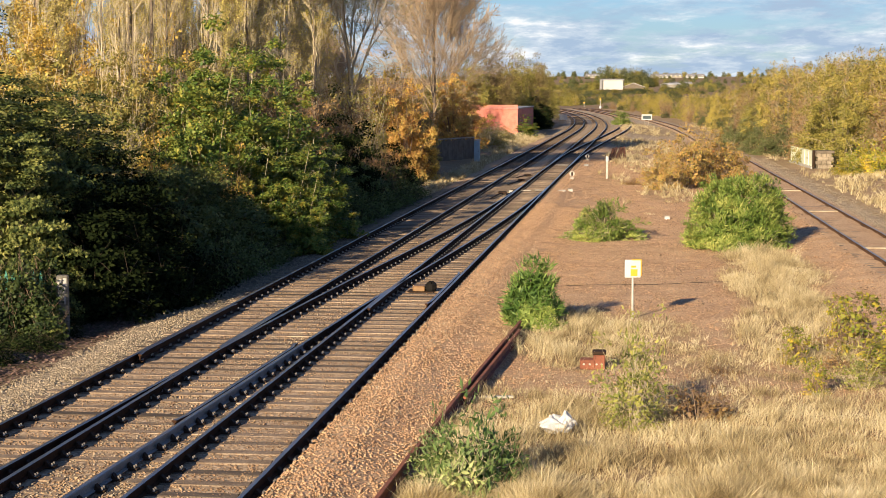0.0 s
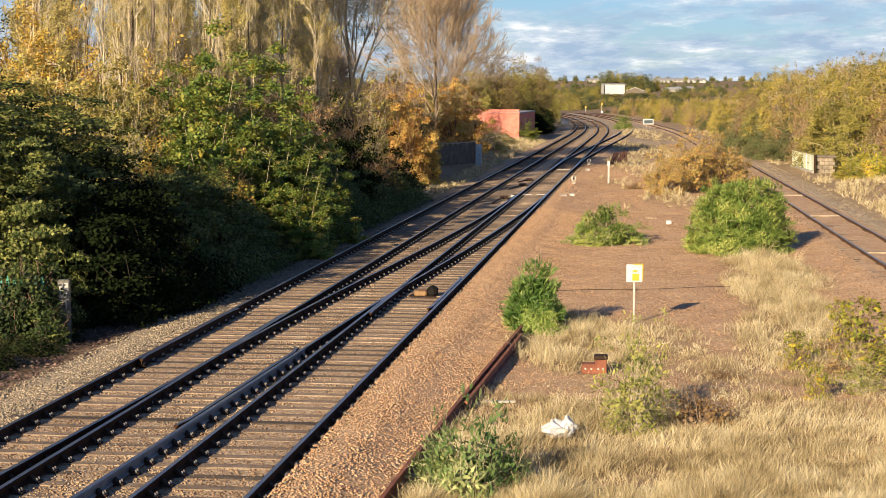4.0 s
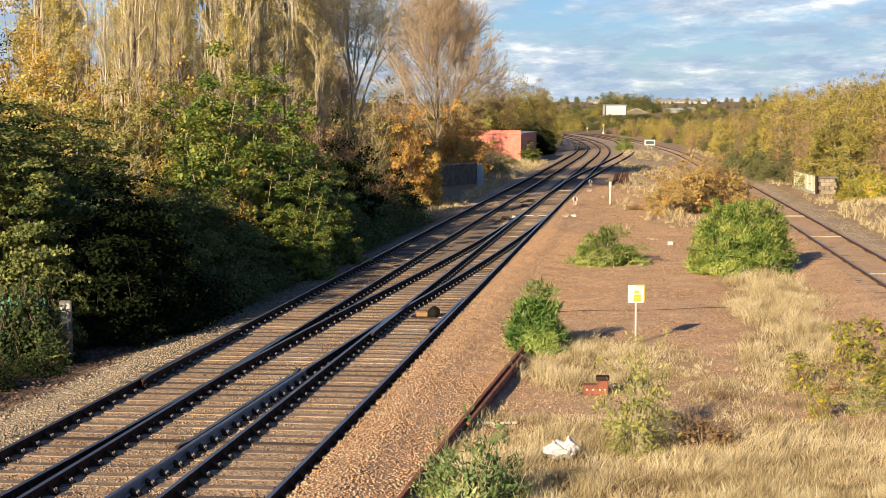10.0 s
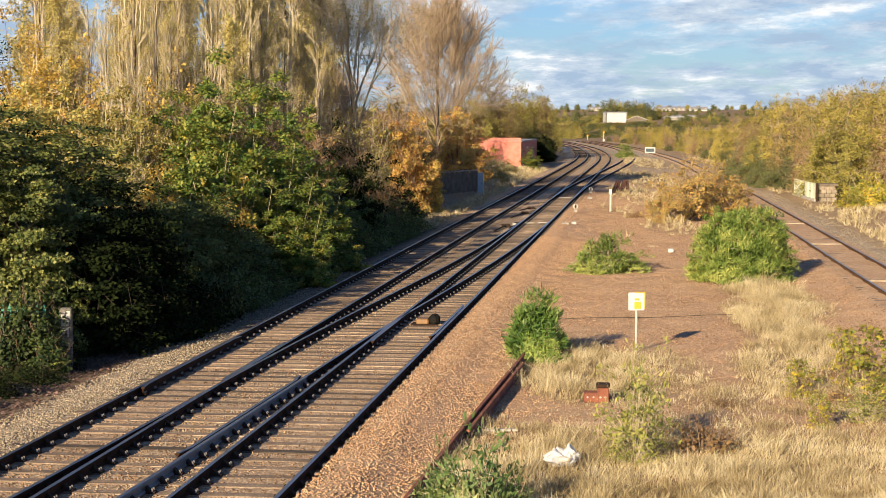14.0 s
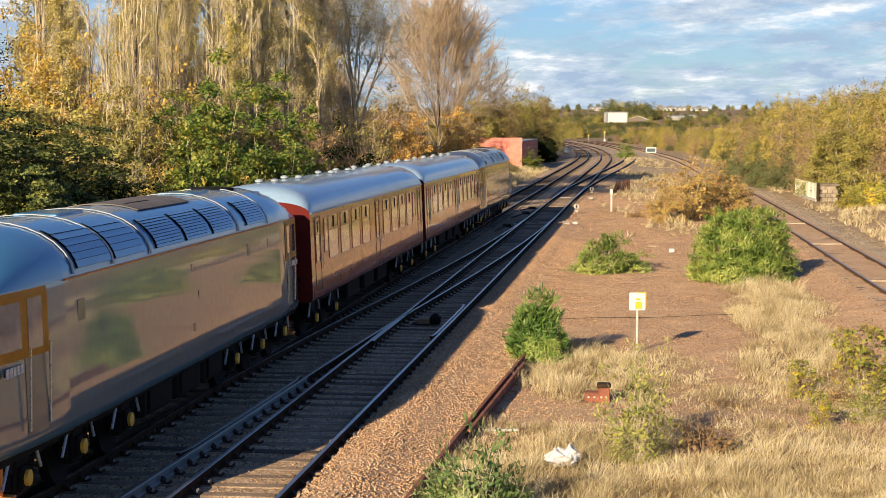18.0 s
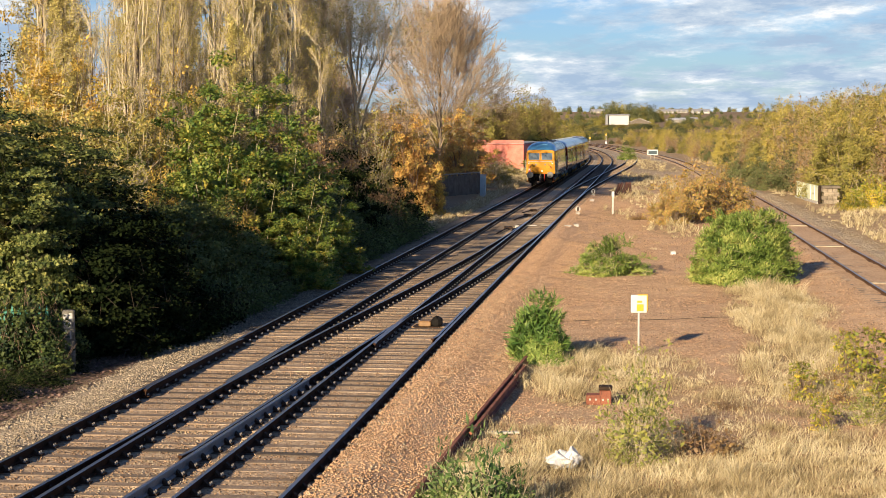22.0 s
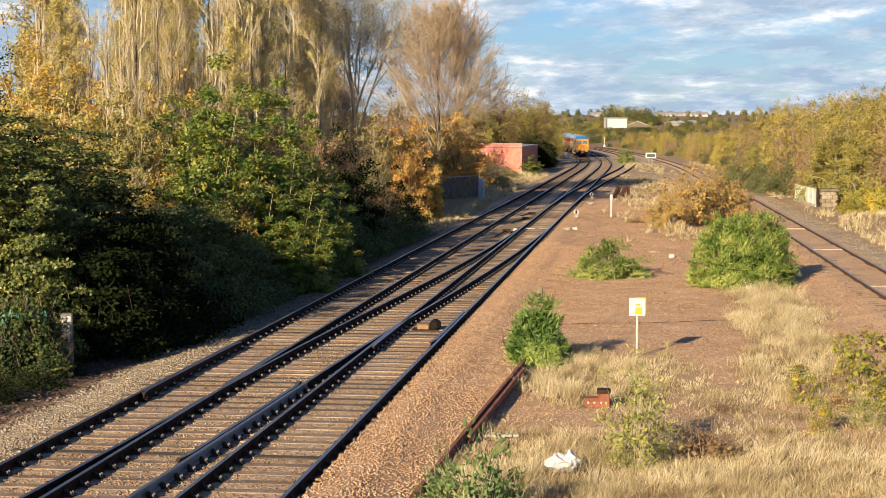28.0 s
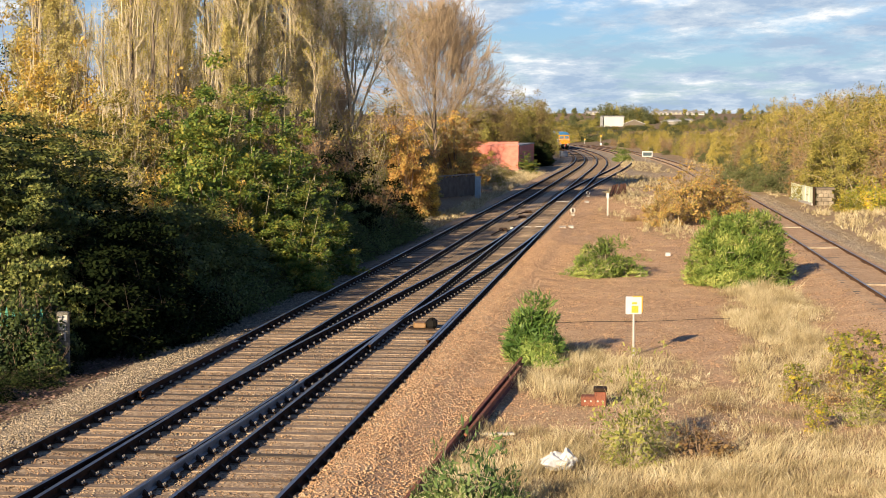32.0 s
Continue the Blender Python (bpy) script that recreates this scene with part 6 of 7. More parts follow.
    for k in (-1, 1):
        tr.tube((k * 0.9, -4.6, 0.95), (k * 0.9, -3.0, 0.5), 0.03, 0.03, 6).tube((k * 0.9, -3.0, 0.5), (k * 0.9, 3.0, 0.5), 0.03, 0.03, 6).tube((k * 0.9, 3.0, 0.5), (k * 0.9, 4.6, 0.95), 0.03, 0.03, 6)
    part("truss_rods", tr, M_BLACK, t)
    for yc in (-7.08, 7.08):
        bogie(t, yc, (-1.3, 1.3), 0.457, M_AXLE, 3.6)
    return t


LOCO_NEAR = make_loco("blue diesel locomotive with a yellow cab front", M_BLUE, M_ROOF_BLUE)
COACH_ONE = make_coach()
COACH_TWO = copy_thing(COACH_ONE, pose(0, 0, 0))
LOCO_FAR = make_loco("dark diesel locomotive with a sooty roof leading the train", M_BLUE_DARK, M_ROOF_DARK)


def train_s(t):
    """Where the yellow end of the rear locomotive stands along the line."""
    q = t - 19.0
    if q <= 0:
        return 52.03 + 31.2 * q
    return 52.03 + 31.26 * q - 0.0525 * q * q - 0.03373 * q ** 3


def vehicle_pose(t, ahead, bogies):
    s = train_s(t) + ahead
    x0, y0, z0 = at(s - bogies, 0)
    x1, y1, z1 = at(s + bogies, 0)
    a = math.atan2(x1 - x0, y1 - y0)
    tilt = math.atan2(z1 - z0, 2 * bogies)
    return pose((x0 + x1) / 2, (y0 + y1) / 2, (z0 + z1) / 2, math.degrees(tilt), 0, -math.degrees(a))


def motions():
    """The train runs away along the western line and round the bend."""
    times = [0, 2, 4, 6, 8, 10, 12, 13, 14, 15] + [15.5 + 0.5 * k for k in range(34)]
    for ob, ahead, bogies in ((LOCO_NEAR, 9.075, 5.66), (COACH_ONE, 28.98, 7.08), (COACH_TWO, 49.39, 7.08), (LOCO_FAR, 69.30, 5.66)):
        walk(ob, [(t, vehicle_pose(t, ahead, bogies)) for t in times])

# ---------------------------------------------------------------- trackside things
M_BRICK = surface("red_brick_face", ((0.46, 0.13, 0.09), (0.56, 0.19, 0.135), (0.64, 0.26, 0.19)), 0.85, 0, 1.5, 14, 0.2, 0.01)
M_CONCRETE = surface("weathered_concrete", ((0.17, 0.155, 0.125), (0.30, 0.275, 0.23), (0.42, 0.39, 0.33)), 0.9, 0, 2.5, 24, 0.4, 0.01)
M_OLDSTONE = surface("brownish_old_stone", ((0.14, 0.115, 0.08), (0.25, 0.205, 0.145), (0.36, 0.31, 0.23)), 0.9, 0, 2.5, 24, 0.4, 0.01, spread=0.2)
M_POST = surface("blotchy_dark_concrete", ((0.05, 0.05, 0.04), (0.13, 0.12, 0.095), (0.24, 0.225, 0.185)), 0.9, 0, 5, 30, 0.4, 0.01)
M_DARKWOOD = surface("dark_wet_boards", ((0.07, 0.056, 0.04), (0.19, 0.155, 0.115)), 0.85, 0, 2, 20, 0.4, 0.01)
M_BOARD = surface("sun_bleached_board", ((0.20, 0.155, 0.10), (0.33, 0.265, 0.18), (0.46, 0.38, 0.27)), 0.9, 0, 2, 24, 0.4, 0.01)
M_TIMBER = surface("reddish_old_timber", ((0.07, 0.032, 0.022), (0.16, 0.075, 0.05)), 0.85, 0, 2, 20, 0.4, 0.01)
M_CABINET = surface("pale_blue_grey_paint", ((0.34, 0.42, 0.44), (0.50, 0.57, 0.58)), 0.55, 0, 2, 20, 0.1, 0.004)
M_PARAPET = surface("pale_green_parapet_paint", ((0.66, 0.70, 0.50), (0.82, 0.84, 0.64)), 0.6, 0, 1.2, 14, 0.1, 0.004)
M_SIGNYELLOW = surface("sign_yellow", ((0.58, 0.33, 0.02), (0.66, 0.40, 0.03)), 0.5, 0, 3, 20, 0.05, 0.002)
M_BAG = surface("white_plastic_sack", ((0.46, 0.46, 0.46), (0.60, 0.60, 0.59)), 0.45, 0, 4, 14, 0.5, 0.02)
M_FENCE = surface("green_fence_paint", ((0.012, 0.14, 0.095), (0.02, 0.20, 0.14)), 0.5, 0, 2, 20, 0.1, 0.004)
M_RENDER = surface("white_cladding", ((0.42, 0.42, 0.40), (0.52, 0.51, 0.48)), 0.7, 0, 0.2, 2, 0, 0)
M_SLATE = surface("grey_roofing", ((0.20, 0.20, 0.20), (0.32, 0.31, 0.30)), 0.7, 0, 0.3, 3, 0, 0)
M_PALEROOF = surface("pale_sheet_roofing", ((0.42, 0.42, 0.40), (0.56, 0.55, 0.52)), 0.6, 0, 0.3, 3, 0, 0)


def stand(x, y, turn=0.0, sink=0.02):
    return Matrix.Translation((x, y, land(x, y) - sink)) @ Matrix.Rotation(radians(turn), 4, "Z")


def marker_sign():
    t = thing("marker_sign", "white and yellow trackside marker plate on a pale post", "sign", m=stand(4.77, 40.83, 4))
    part("post", Geo().tube((0, 0, -0.15), (0, 0, 1.12), 0.030, 0.028, 10).cbox(-0.09, -0.09, -0.02, 0.09, 0.09, 0.03, 0.01), M_PALE, t)
    part("plate", Geo().cbox(-0.20, -0.03, 1.06, 0.20, 0.05, 1.50, 0.015), M_WHITE, t, "white square plate")
    part("yellow_edge", Geo().cbox(-0.03, -0.028, 1.44, 0.225, 0.06, 1.515, 0.012).cbox(0.185, -0.028, 1.10, 0.225, 0.06, 1.46, 0.012), M_SIGNYELLOW, t, "yellow rim")
    part("yellow_square", Geo().cbox(-0.06, -0.038, 1.10, 0.11, -0.031, 1.27, 0.003), M_SIGNYELLOW, t, "yellow square")
    part("writing_bar", Geo().box(-0.05, -0.036, 1.31, 0.07, -0.032, 1.36), M_SIGNYELLOW, t)


def plastic_sack():
    g = Geo()
    rng = random.Random(3)
    rings = []
    for k in range(9):
        f = k / 8
        r = math.sin(math.pi * (0.06 + 0.9 * f)) ** 0.7
        ringp = []
        for i in range(16):
            a = 2 * math.pi * i / 16
            w = 1 + 0.22 * math.sin(3 * a + k) + 0.12 * math.sin(7 * a - 2 * k) + rng.uniform(-0.07, 0.07)
            ringp.append((0.27 * r * w * math.cos(a) + 0.05 * math.sin(4 * f), 0.19 * r * w * math.sin(a), 0.02 + 0.30 * f * (1 + 0.15 * math.sin(2 * a))))
        rings.append(ringp)
    g.sweep(rings)
    t = thing("plastic_sack", "crumpled white plastic sack lying in dry grass", "litter", m=stand(1.86, 26.7, 20, -0.06) @ Matrix.Scale(0.92, 4))
    part("sack", g, M_BAG, t, smooth=False)
    lobe = [[(0.20 + 0.62 * q[0] * math.cos(0.5) - 0.3 * q[1], -0.05 + 0.7 * q[1] + 0.2 * q[0], 0.01 + q[2] * 1.15 + 0.12 * q[0]) for q in r] for r in rings]
    part("folded_neck", Geo().sweep(lobe), M_BAG, t)
    h = Geo()
    for k in range(5):
        a = k * 1.2
        h.add([(0.1 + 0.02 * k, 0.05, 0.22), (0.26 + 0.05 * math.cos(a), 0.05 + 0.05 * math.sin(a), 0.30), (0.28, 0.10, 0.15)], ((0, 1, 2),))
    part("loose_flap", h, M_BAG, t)


def rusty_machine():
    t = thing("point_machine", "small rusty red point-operating box with a dark lid", "railway equipment", m=stand(3.1, 33.4, -6))
    part("casing", Geo().cbox(-0.25, -0.16, 0.04, 0.06, 0.16, 0.24, 0.02), M_RUST, t)
    part("upright_casing", Geo().cbox(0.02, -0.15, 0.04, 0.26, 0.15, 0.34, 0.02), M_RUST, t)
    part("lid", Geo().cbox(0.0, -0.17, 0.34, 0.28, 0.17, 0.41, 0.02), M_CHAIR, t, "dark weathered lid")
    for x in (-0.17, -0.05, 0.09, 0.19):
        part("bolt", Geo().lathe(((0.022, 0), (0.022, 0.02)), 6, 0, Matrix.Translation((x, -0.16, 0.15)) @ Matrix.Rotation(math.pi / 2, 4, "X")), M_PALE, t)
    part("base_timber", Geo().cbox(-0.34, -0.12, -0.05, 0.34, 0.14, 0.05, 0.015), M_SLEEPER, t)


def gate_post():
    t = thing("fence_post", "square concrete post with flaking white paint", "post", m=stand(-8.42, 36.9, 12))
    part("shaft", Geo().cbox(-0.14, -0.11, -0.2, 0.14, 0.11, 1.42, 0.03), M_POST, t)
    for x0, x1, z0, z1 in ((-0.11, -0.02, 1.18, 1.34), (-0.10, 0.06, 1.02, 1.16), (0.01, 0.09, 1.20, 1.36), (-0.09, -0.03, 0.86, 0.98), (0.02, 0.06, 0.78, 0.97), (-0.11, -0.05, 0.60, 0.70)):
        part("flaked_paint", Geo().cbox(x0, -0.116, z0, x1, -0.108, z1, 0.004), M_PALE, t, "flaking white paint")
    part("hinge", Geo().tube((-0.16, -0.1, 0.9), (-0.02, -0.13, 0.9), 0.02, 0.02, 6), M_CHAIR, t)
    f = thing("palisade_fence", "green steel palisade fence half hidden in ivy", "fence", m=stand(-8.75, 36.95, 174))
    for z in (0.35, 1.15):
        part("rail", Geo().cbox(0.05, -0.02, z, 2.6, 0.02, z + 0.06, 0.008), M_FENCE, f)
    for k in range(15):
        g = Geo()
        x = 0.15 + k * 0.16
        g.add([(x, -0.03, 0.02), (x + 0.07, -0.03, 0.02), (x + 0.07, -0.03, 1.35), (x + 0.035, -0.03, 1.48), (x, -0.03, 1.35), (x, -0.045, 0.02), (x + 0.07, -0.045, 0.02), (x + 0.07, -0.045, 1.35), (x + 0.035, -0.045, 1.48), (x, -0.045, 1.35)],
              ((4, 3, 2, 1, 0), (5, 6, 7, 8, 9), (0, 1, 6, 5), (1, 2, 7, 6), (2, 3, 8, 7), (3, 4, 9, 8), (4, 0, 5, 9)))
        part("pale", g, M_FENCE, f)


def white_post():
    t = thing("marker_post", "short white-topped trackside post", "post", m=stand(10.7, 106.3))
    part("shaft", Geo().cbox(-0.06, -0.06, -0.1, 0.06, 0.06, 1.15, 0.015), M_PALE, t)
    part("cap", Geo().cbox(-0.085, -0.08, 1.15, 0.085, 0.08, 1.48, 0.02), M_WHITE, t, "white painted cap")


def ground_signals():
    t = thing("ground_disc_signal", "low white ground disc signal beside the points", "signal", "ground signals", m=stand(8.04, 101.0))
    part("pedestal", Geo().cbox(-0.12, -0.10, -0.05, 0.12, 0.10, 0.16, 0.02), M_CONCRETE, t)
    part("disc", Geo().lathe(((0.16, -0.02), (0.16, 0.02), (0.14, 0.03)), 20, 0, Matrix.Translation((0, -0.06, 0.34)) @ Matrix.Rotation(math.pi / 2, 4, "X")), M_PALE, t)
    part("stripe", Geo().box(-0.055, -0.098, 0.22, 0.055, -0.092, 0.46), M_CHAIR, t)
    copy_thing(t, stand(11.56, 130.3))


def timber_stack():
    t = thing("timber_stack", "leaning stack of old reddish timbers", "timber pile", m=stand(14.5, 135.5, 8))
    for k, (x, lean) in enumerate(((-0.7, 0.35), (-0.42, 0.30), (-0.15, 0.40), (0.15, 0.25), (0.62, -0.05))):
        m = Matrix.Translation((x, 0.05 * k, 0)) @ Matrix.Rotation(lean, 4, "Y")
        part("timber", Geo().cbox(-0.09, -0.12, -0.05, 0.09, 0.12, 1.05 + 0.06 * (k % 3), 0.02, 0, m), M_TIMBER, t)
    part("timber", Geo().cbox(-0.9, 0.1, 0.05, 0.5, 0.3, 0.2, 0.02), M_TIMBER, t)


def stop_board():
    t = thing("stop_board", "white-framed dark board on two posts beside the line", "sign", m=stand(32.3, 260, 0))
    for x in (-0.3, 0.3):
        part("post", Geo().tube((x, 0.05, -0.2), (x, 0.05, 1.1), 0.05, 0.05, 8), M_CONCRETE, t)
    part("frame", Geo().cbox(-0.82, -0.05, 0.85, 0.82, 0.05, 1.70, 0.03), M_WHITE, t)
    part("panel", Geo().cbox(-0.66, -0.07, 1.0, 0.66, -0.052, 1.52, 0.005), M_DOORGREY, t, "dark grey panel")


def small_bits():
    t = thing("junction_box", "small white cable junction box on the gravel", "railway equipment", m=stand(10.0, 72.9))
    part("housing", Geo().cbox(-0.11, -0.09, 0.0, 0.11, 0.09, 0.16, 0.02), M_WHITE, t)
    part("lid", Geo().cbox(-0.12, -0.10, 0.16, 0.12, 0.10, 0.18, 0.008), M_PALE, t)
    t = thing("trough_lid", "dark concrete trough lid lying in the grass", "concrete slab", m=stand(9.58, 42.8, 10))
    part("slab", Geo().cbox(-0.45, -0.18, 0.0, 0.45, 0.18, 0.09, 0.015), M_DARKWOOD, t)
    s, o = 45.6, 3.37
    x, y, z = at(s, o, -0.168)
    t = thing("track_magnet", "orange-brown trackside magnet box between the rails", "railway equipment", m=Matrix.Translation((x, y, z)) @ Matrix.Rotation(-HEAD, 4, "Z"))
    part("housing", Geo().cbox(-0.22, -0.2, 0.0, 0.12, 0.2, 0.15, 0.03), M_TANBOX, t)
    part("end_cover", Geo().cbox(0.12, -0.2, -0.02, 0.40, 0.2, 0.27, 0.08), M_BLACK, t, "dark rounded end cover")
    part("base_plate", Geo().cbox(-0.36, -0.32, -0.015, 0.36, 0.32, 0.012, 0.004), M_CHAIR, t)
    t = thing("plank", "pale broken plank in the grass", "plank", m=stand(1.05, 30.0, 4))
    part("board", Geo().cbox(-0.3, -0.05, 0.05, 0.3, 0.05, 0.09, 0.01), M_PALE, t)
    # planks across the single line
    rng = random.Random(2)
    for s in (59.0, 76.5, 92.0):
        x, y, z = at(s, float(OFF_D(s)) + 0.03, -0.125)
        t = thing("crossing_plank", "pale weathered plank lying between the rails", "plank", "planks on the single line", m=Matrix.Translation((x, y, z)) @ Matrix.Rotation(-HEAD + rng.uniform(-0.05, 0.05), 4, "Z"))
        part("board", Geo().cbox(-0.68, -0.13, 0.0, 0.68, 0.11, 0.06, 0.015), M_BOARD, t)
    # clutter round the point ends
    for s, o, w in ((90.2, 5.0, 0.35), (91.4, 5.4, 0.25), (122.0, 5.2, 0.3), (89.8, 2.3, 0.2)):
        x, y, z = at(s, o, -0.2)
        t = thing("point_rodding_box", "pale painted box by the point rods", "railway equipment", "point fittings", m=Matrix.Translation((x, y, z)))
        part("housing", Geo().cbox(-w / 2, -0.2, 0, w / 2, 0.2, 0.13, 0.02), M_PALE, t)
        part("lid", Geo().cbox(-w / 2 - 0.01, -0.21, 0.13, w / 2 + 0.01, 0.21, 0.15, 0.006), M_PALE, t)


M_TANBOX = surface("ochre_fibreglass", ((0.18, 0.10, 0.04), (0.27, 0.15, 0.06)), 0.6, 0, 5, 40, 0.2, 0.004)


def brick_building():
    a = math.degrees(-HEAD)
    t = thing("brick_building", "flat-roofed red brick lineside building with dark doors", "building", m=Matrix.Translation((9.22, 196.8, -0.35)) @ Matrix.Rotation(radians(a), 4, "Z"))
    W, D, Hh = 8.5, 28.0, 3.4
    part("wall_front", Geo().cbox(-W, 0, 0, 0, 0.3, Hh, 0.02), M_BRICK, t)
    part("wall_back", Geo().cbox(-W, D - 0.3, 0, 0, D, Hh, 0.02), M_BRICK, t)
    part("wall_far", Geo().cbox(-W, 0.3, 0, -W + 0.3, D - 0.3, Hh, 0.02), M_BRICK, t)
    y = 0.3
    for y0, y1 in ((3.2, 4.3), (9.0, 10.0), (15.0, 17.2)):
        part("wall_track_side", Geo().cbox(-0.3, y, 0, -0.003, y0, Hh, 0.01), M_BRICK, t)
        part("wall_over_door", Geo().cbox(-0.3, y0, 2.5, -0.003, y1, Hh, 0.01), M_BRICK, t)
        d = part("door", Geo().cbox(-0.22, y0, 0.02, -0.12, y1, 2.5, 0.01), M_DARKWOOD, t, "dark boarded door")
        part("handle", Geo().cbox(-0.12, y1 - 0.2, 1.1, -0.08, y1 - 0.1, 1.2, 0.005), M_PALE, d)
        y = y1
    part("wall_track_side", Geo().cbox(-0.3, y, 0, -0.003, D - 0.3, Hh, 0.01), M_BRICK, t)
    part("roof", Geo().cbox(-W - 0.05, -0.05, Hh, 0.06, D + 0.05, Hh + 0.16, 0.03), M_SLATE, t, "flat dark felt roof")
    part("coping", Geo().cbox(-W - 0.09, -0.1, Hh + 0.02, 0.10, 0.0, Hh + 0.12, 0.02), M_BRICK, t)
    # brick courses on the near face, laid as shallow bands
    for k in range(24):
        z = 0.1 + k * 0.16
        part("brick_course", Geo().box(-W + 0.02, -0.006, z, -0.02, 0.0, z + 0.145), M_BRICK, t)


def lineside_left():
    t = thing("relay_cabinet", "narrow pale blue-grey relay cabinet beside the fence", "cabinet", m=stand(2.85, 127.0, -7))
    part("body", Geo().cbox(-0.22, -0.2, 0.1, 0.22, 0.2, 1.75, 0.02), M_CABINET, t)
    d = part("door", Geo().cbox(-0.18, -0.215, 0.2, 0.18, -0.203, 1.65, 0.006), M_CABINET, t)
    part("handle", Geo().cbox(0.1, -0.24, 0.9, 0.13, -0.215, 1.05, 0.004), M_CHAIR, d)
    part("roof", Geo().cbox(-0.26, -0.24, 1.75, 0.26, 0.24, 1.83, 0.02), M_PALE, t)
    part("plinth", Geo().cbox(-0.25, -0.23, -0.1, 0.25, 0.23, 0.1, 0.02), M_CONCRETE, t)
    f = thing("board_fence", "dark decaying board fence with a pale top rail", "fence", m=stand(-1.0, 118.6, 66))
    for k in range(26):
        x = k * 0.34
        part("board", Geo().cbox(x, -0.03, -0.05, x + 0.325, 0.03, 1.45 + 0.07 * math.sin(k * 2.3), 0.01), M_DARKWOOD, f)
    for k in range(5):
        part("post", Geo().cbox(k * 2.15, 0.03, -0.1, k * 2.15 + 0.12, 0.15, 1.55, 0.02), M_DARKWOOD, f)
    part("top_rail", Geo().cbox(0, -0.06, 1.50, 8.9, 0.08, 1.58, 0.015), M_CONCRETE, f)


def bridge_parapet():
    x0, y0, x1, y1 = 26.5, 118.0, 27.25, 129.0
    ln = math.hypot(x1 - x0, y1 - y0)
    turn = math.degrees(math.atan2(y1 - y0, x1 - x0))
    t = thing("bridge_parapet", "pale green steel panel parapet of an underbridge", "parapet", m=Matrix.Translation((x0, y0, -0.4)) @ Matrix.Rotation(radians(turn), 4, "Z"))
    n = 6
    for k in range(n):
        a, b = ln * k / n, ln * (k + 1) / n
        part("panel", Geo().cbox(a + 0.01, -0.03, 0.30, b - 0.01, 0.03, 1.33, 0.01), M_PARAPET, t)
        part("stiffener", Geo().cbox(a + 0.02, 0.03, 0.3, a + 0.07, 0.07, 1.32, 0.01), M_PARAPET, t)
    part("top_rail", Geo().cbox(0, -0.06, 1.33, ln, 0.06, 1.39, 0.01), M_PARAPET, t)
    part("kerb", Geo().cbox(-0.1, -0.10, 0.0, ln, 0.16, 0.30, 0.02), M_PALE, t, "white-painted kerb")
    part("end_post", Geo().cbox(-0.14, -0.08, 0.0, 0.0, 0.08, 1.44, 0.015), M_CHAIR, t)
    p = thing("stone_pilaster", "squat stone end block of the bridge wall", "wall", m=Matrix.Translation((26.35, 117.6, -0.5)))
    rng = random.Random(8)
    for row in range(5):
        for col in range(3):
            x = 0.30 + col * 0.36 + (0.12 if row % 2 else 0)
            part("stone", Geo().cbox(x, rng.uniform(-0.02, 0.02), row * 0.27, x + 0.345, 0.9, row * 0.27 + 0.26, 0.02), M_OLDSTONE, p)
    part("coping", Geo().cbox(0.26, -0.06, 1.35, 1.56, 0.95, 1.52, 0.03), M_DARKWOOD, p)


def wooden_post():
    t = thing("wooden_post", "dark weathered timber post in tall grass", "post", m=stand(17.1, 129.5, 12))
    part("shaft", Geo().cbox(-0.13, -0.12, -0.2, 0.13, 0.12, 1.35, 0.03), M_DARKWOOD, t)
    part("strut", Geo().tube((0.1, 0.0, 1.0), (0.55, 0.1, 0.0), 0.06, 0.06, 6), M_DARKWOOD, t)


def lineside_box():
    t = thing("equipment_cabinet", "low pale grey equipment cabinet beside the curve", "cabinet", m=stand(22.2, 300.0, 4))
    part("body", Geo().cbox(-0.7, -0.4, 0.1, 0.7, 0.4, 0.95, 0.03), M_PALE, t)
    part("lid", Geo().cbox(-0.76, -0.46, 0.95, 0.76, 0.46, 1.05, 0.02), M_PALE, t)
    for x in (-0.5, 0.5):
        part("foot", Geo().cbox(x - 0.12, -0.35, -0.1, x + 0.12, 0.35, 0.1, 0.02), M_CONCRETE, t)


def point_rods():
    """Dark steel rods and cranks lying between the two lines before the points."""
    for s0, o0, s1, o1 in ((84.0, 1.75, 88.5, 1.95), (96.0, 1.6, 101.0, 2.05), (86.5, 2.3, 90.0, 2.5), (104.0, 1.5, 107.0, 2.0)):
        t = thing("point_rod", "dark greasy steel point rod between the lines", "railway equipment", "point fittings")
        x0, y0, z0 = at(s0, o0, -0.12)
        x1, y1, z1 = at(s1, o1, -0.10)
        part("rod", Geo().tube((x0, y0, z0), (x1, y1, z1), 0.035, 0.035, 6), M_CHAIR, t)
        part("crank", Geo().cbox(x1 - 0.22, y1 - 0.35, z1 - 0.08, x1 + 0.22, y1 + 0.35, z1 + 0.06, 0.03), M_CHAIR, t)


def leaf_litter():
    rng = np.random.default_rng(31)
    n = 5200
    s = 28 + 13 * rng.uniform(size=n)
    o = -2.5 - np.abs(rng.normal(0, 1.1, n))
    x, y, _z = at(s, o)
    z = ground_z(s, o) + rise(s) + rng.uniform(0.0, 0.03, n)
    v = leaf_quads(np.stack([x, y, z], 1), 0.075, rng, 0.7, 0.85, 0.0, np.tile(np.array([[0.0, 0.0, 1.5]]), (n, 1)))
    tagged(new("leaf_litter", quads_mesh("leaf_litter", v, L_LITTER)), "fallen brown and purplish leaves under the hedge", "leaf litter", kind="stuff")


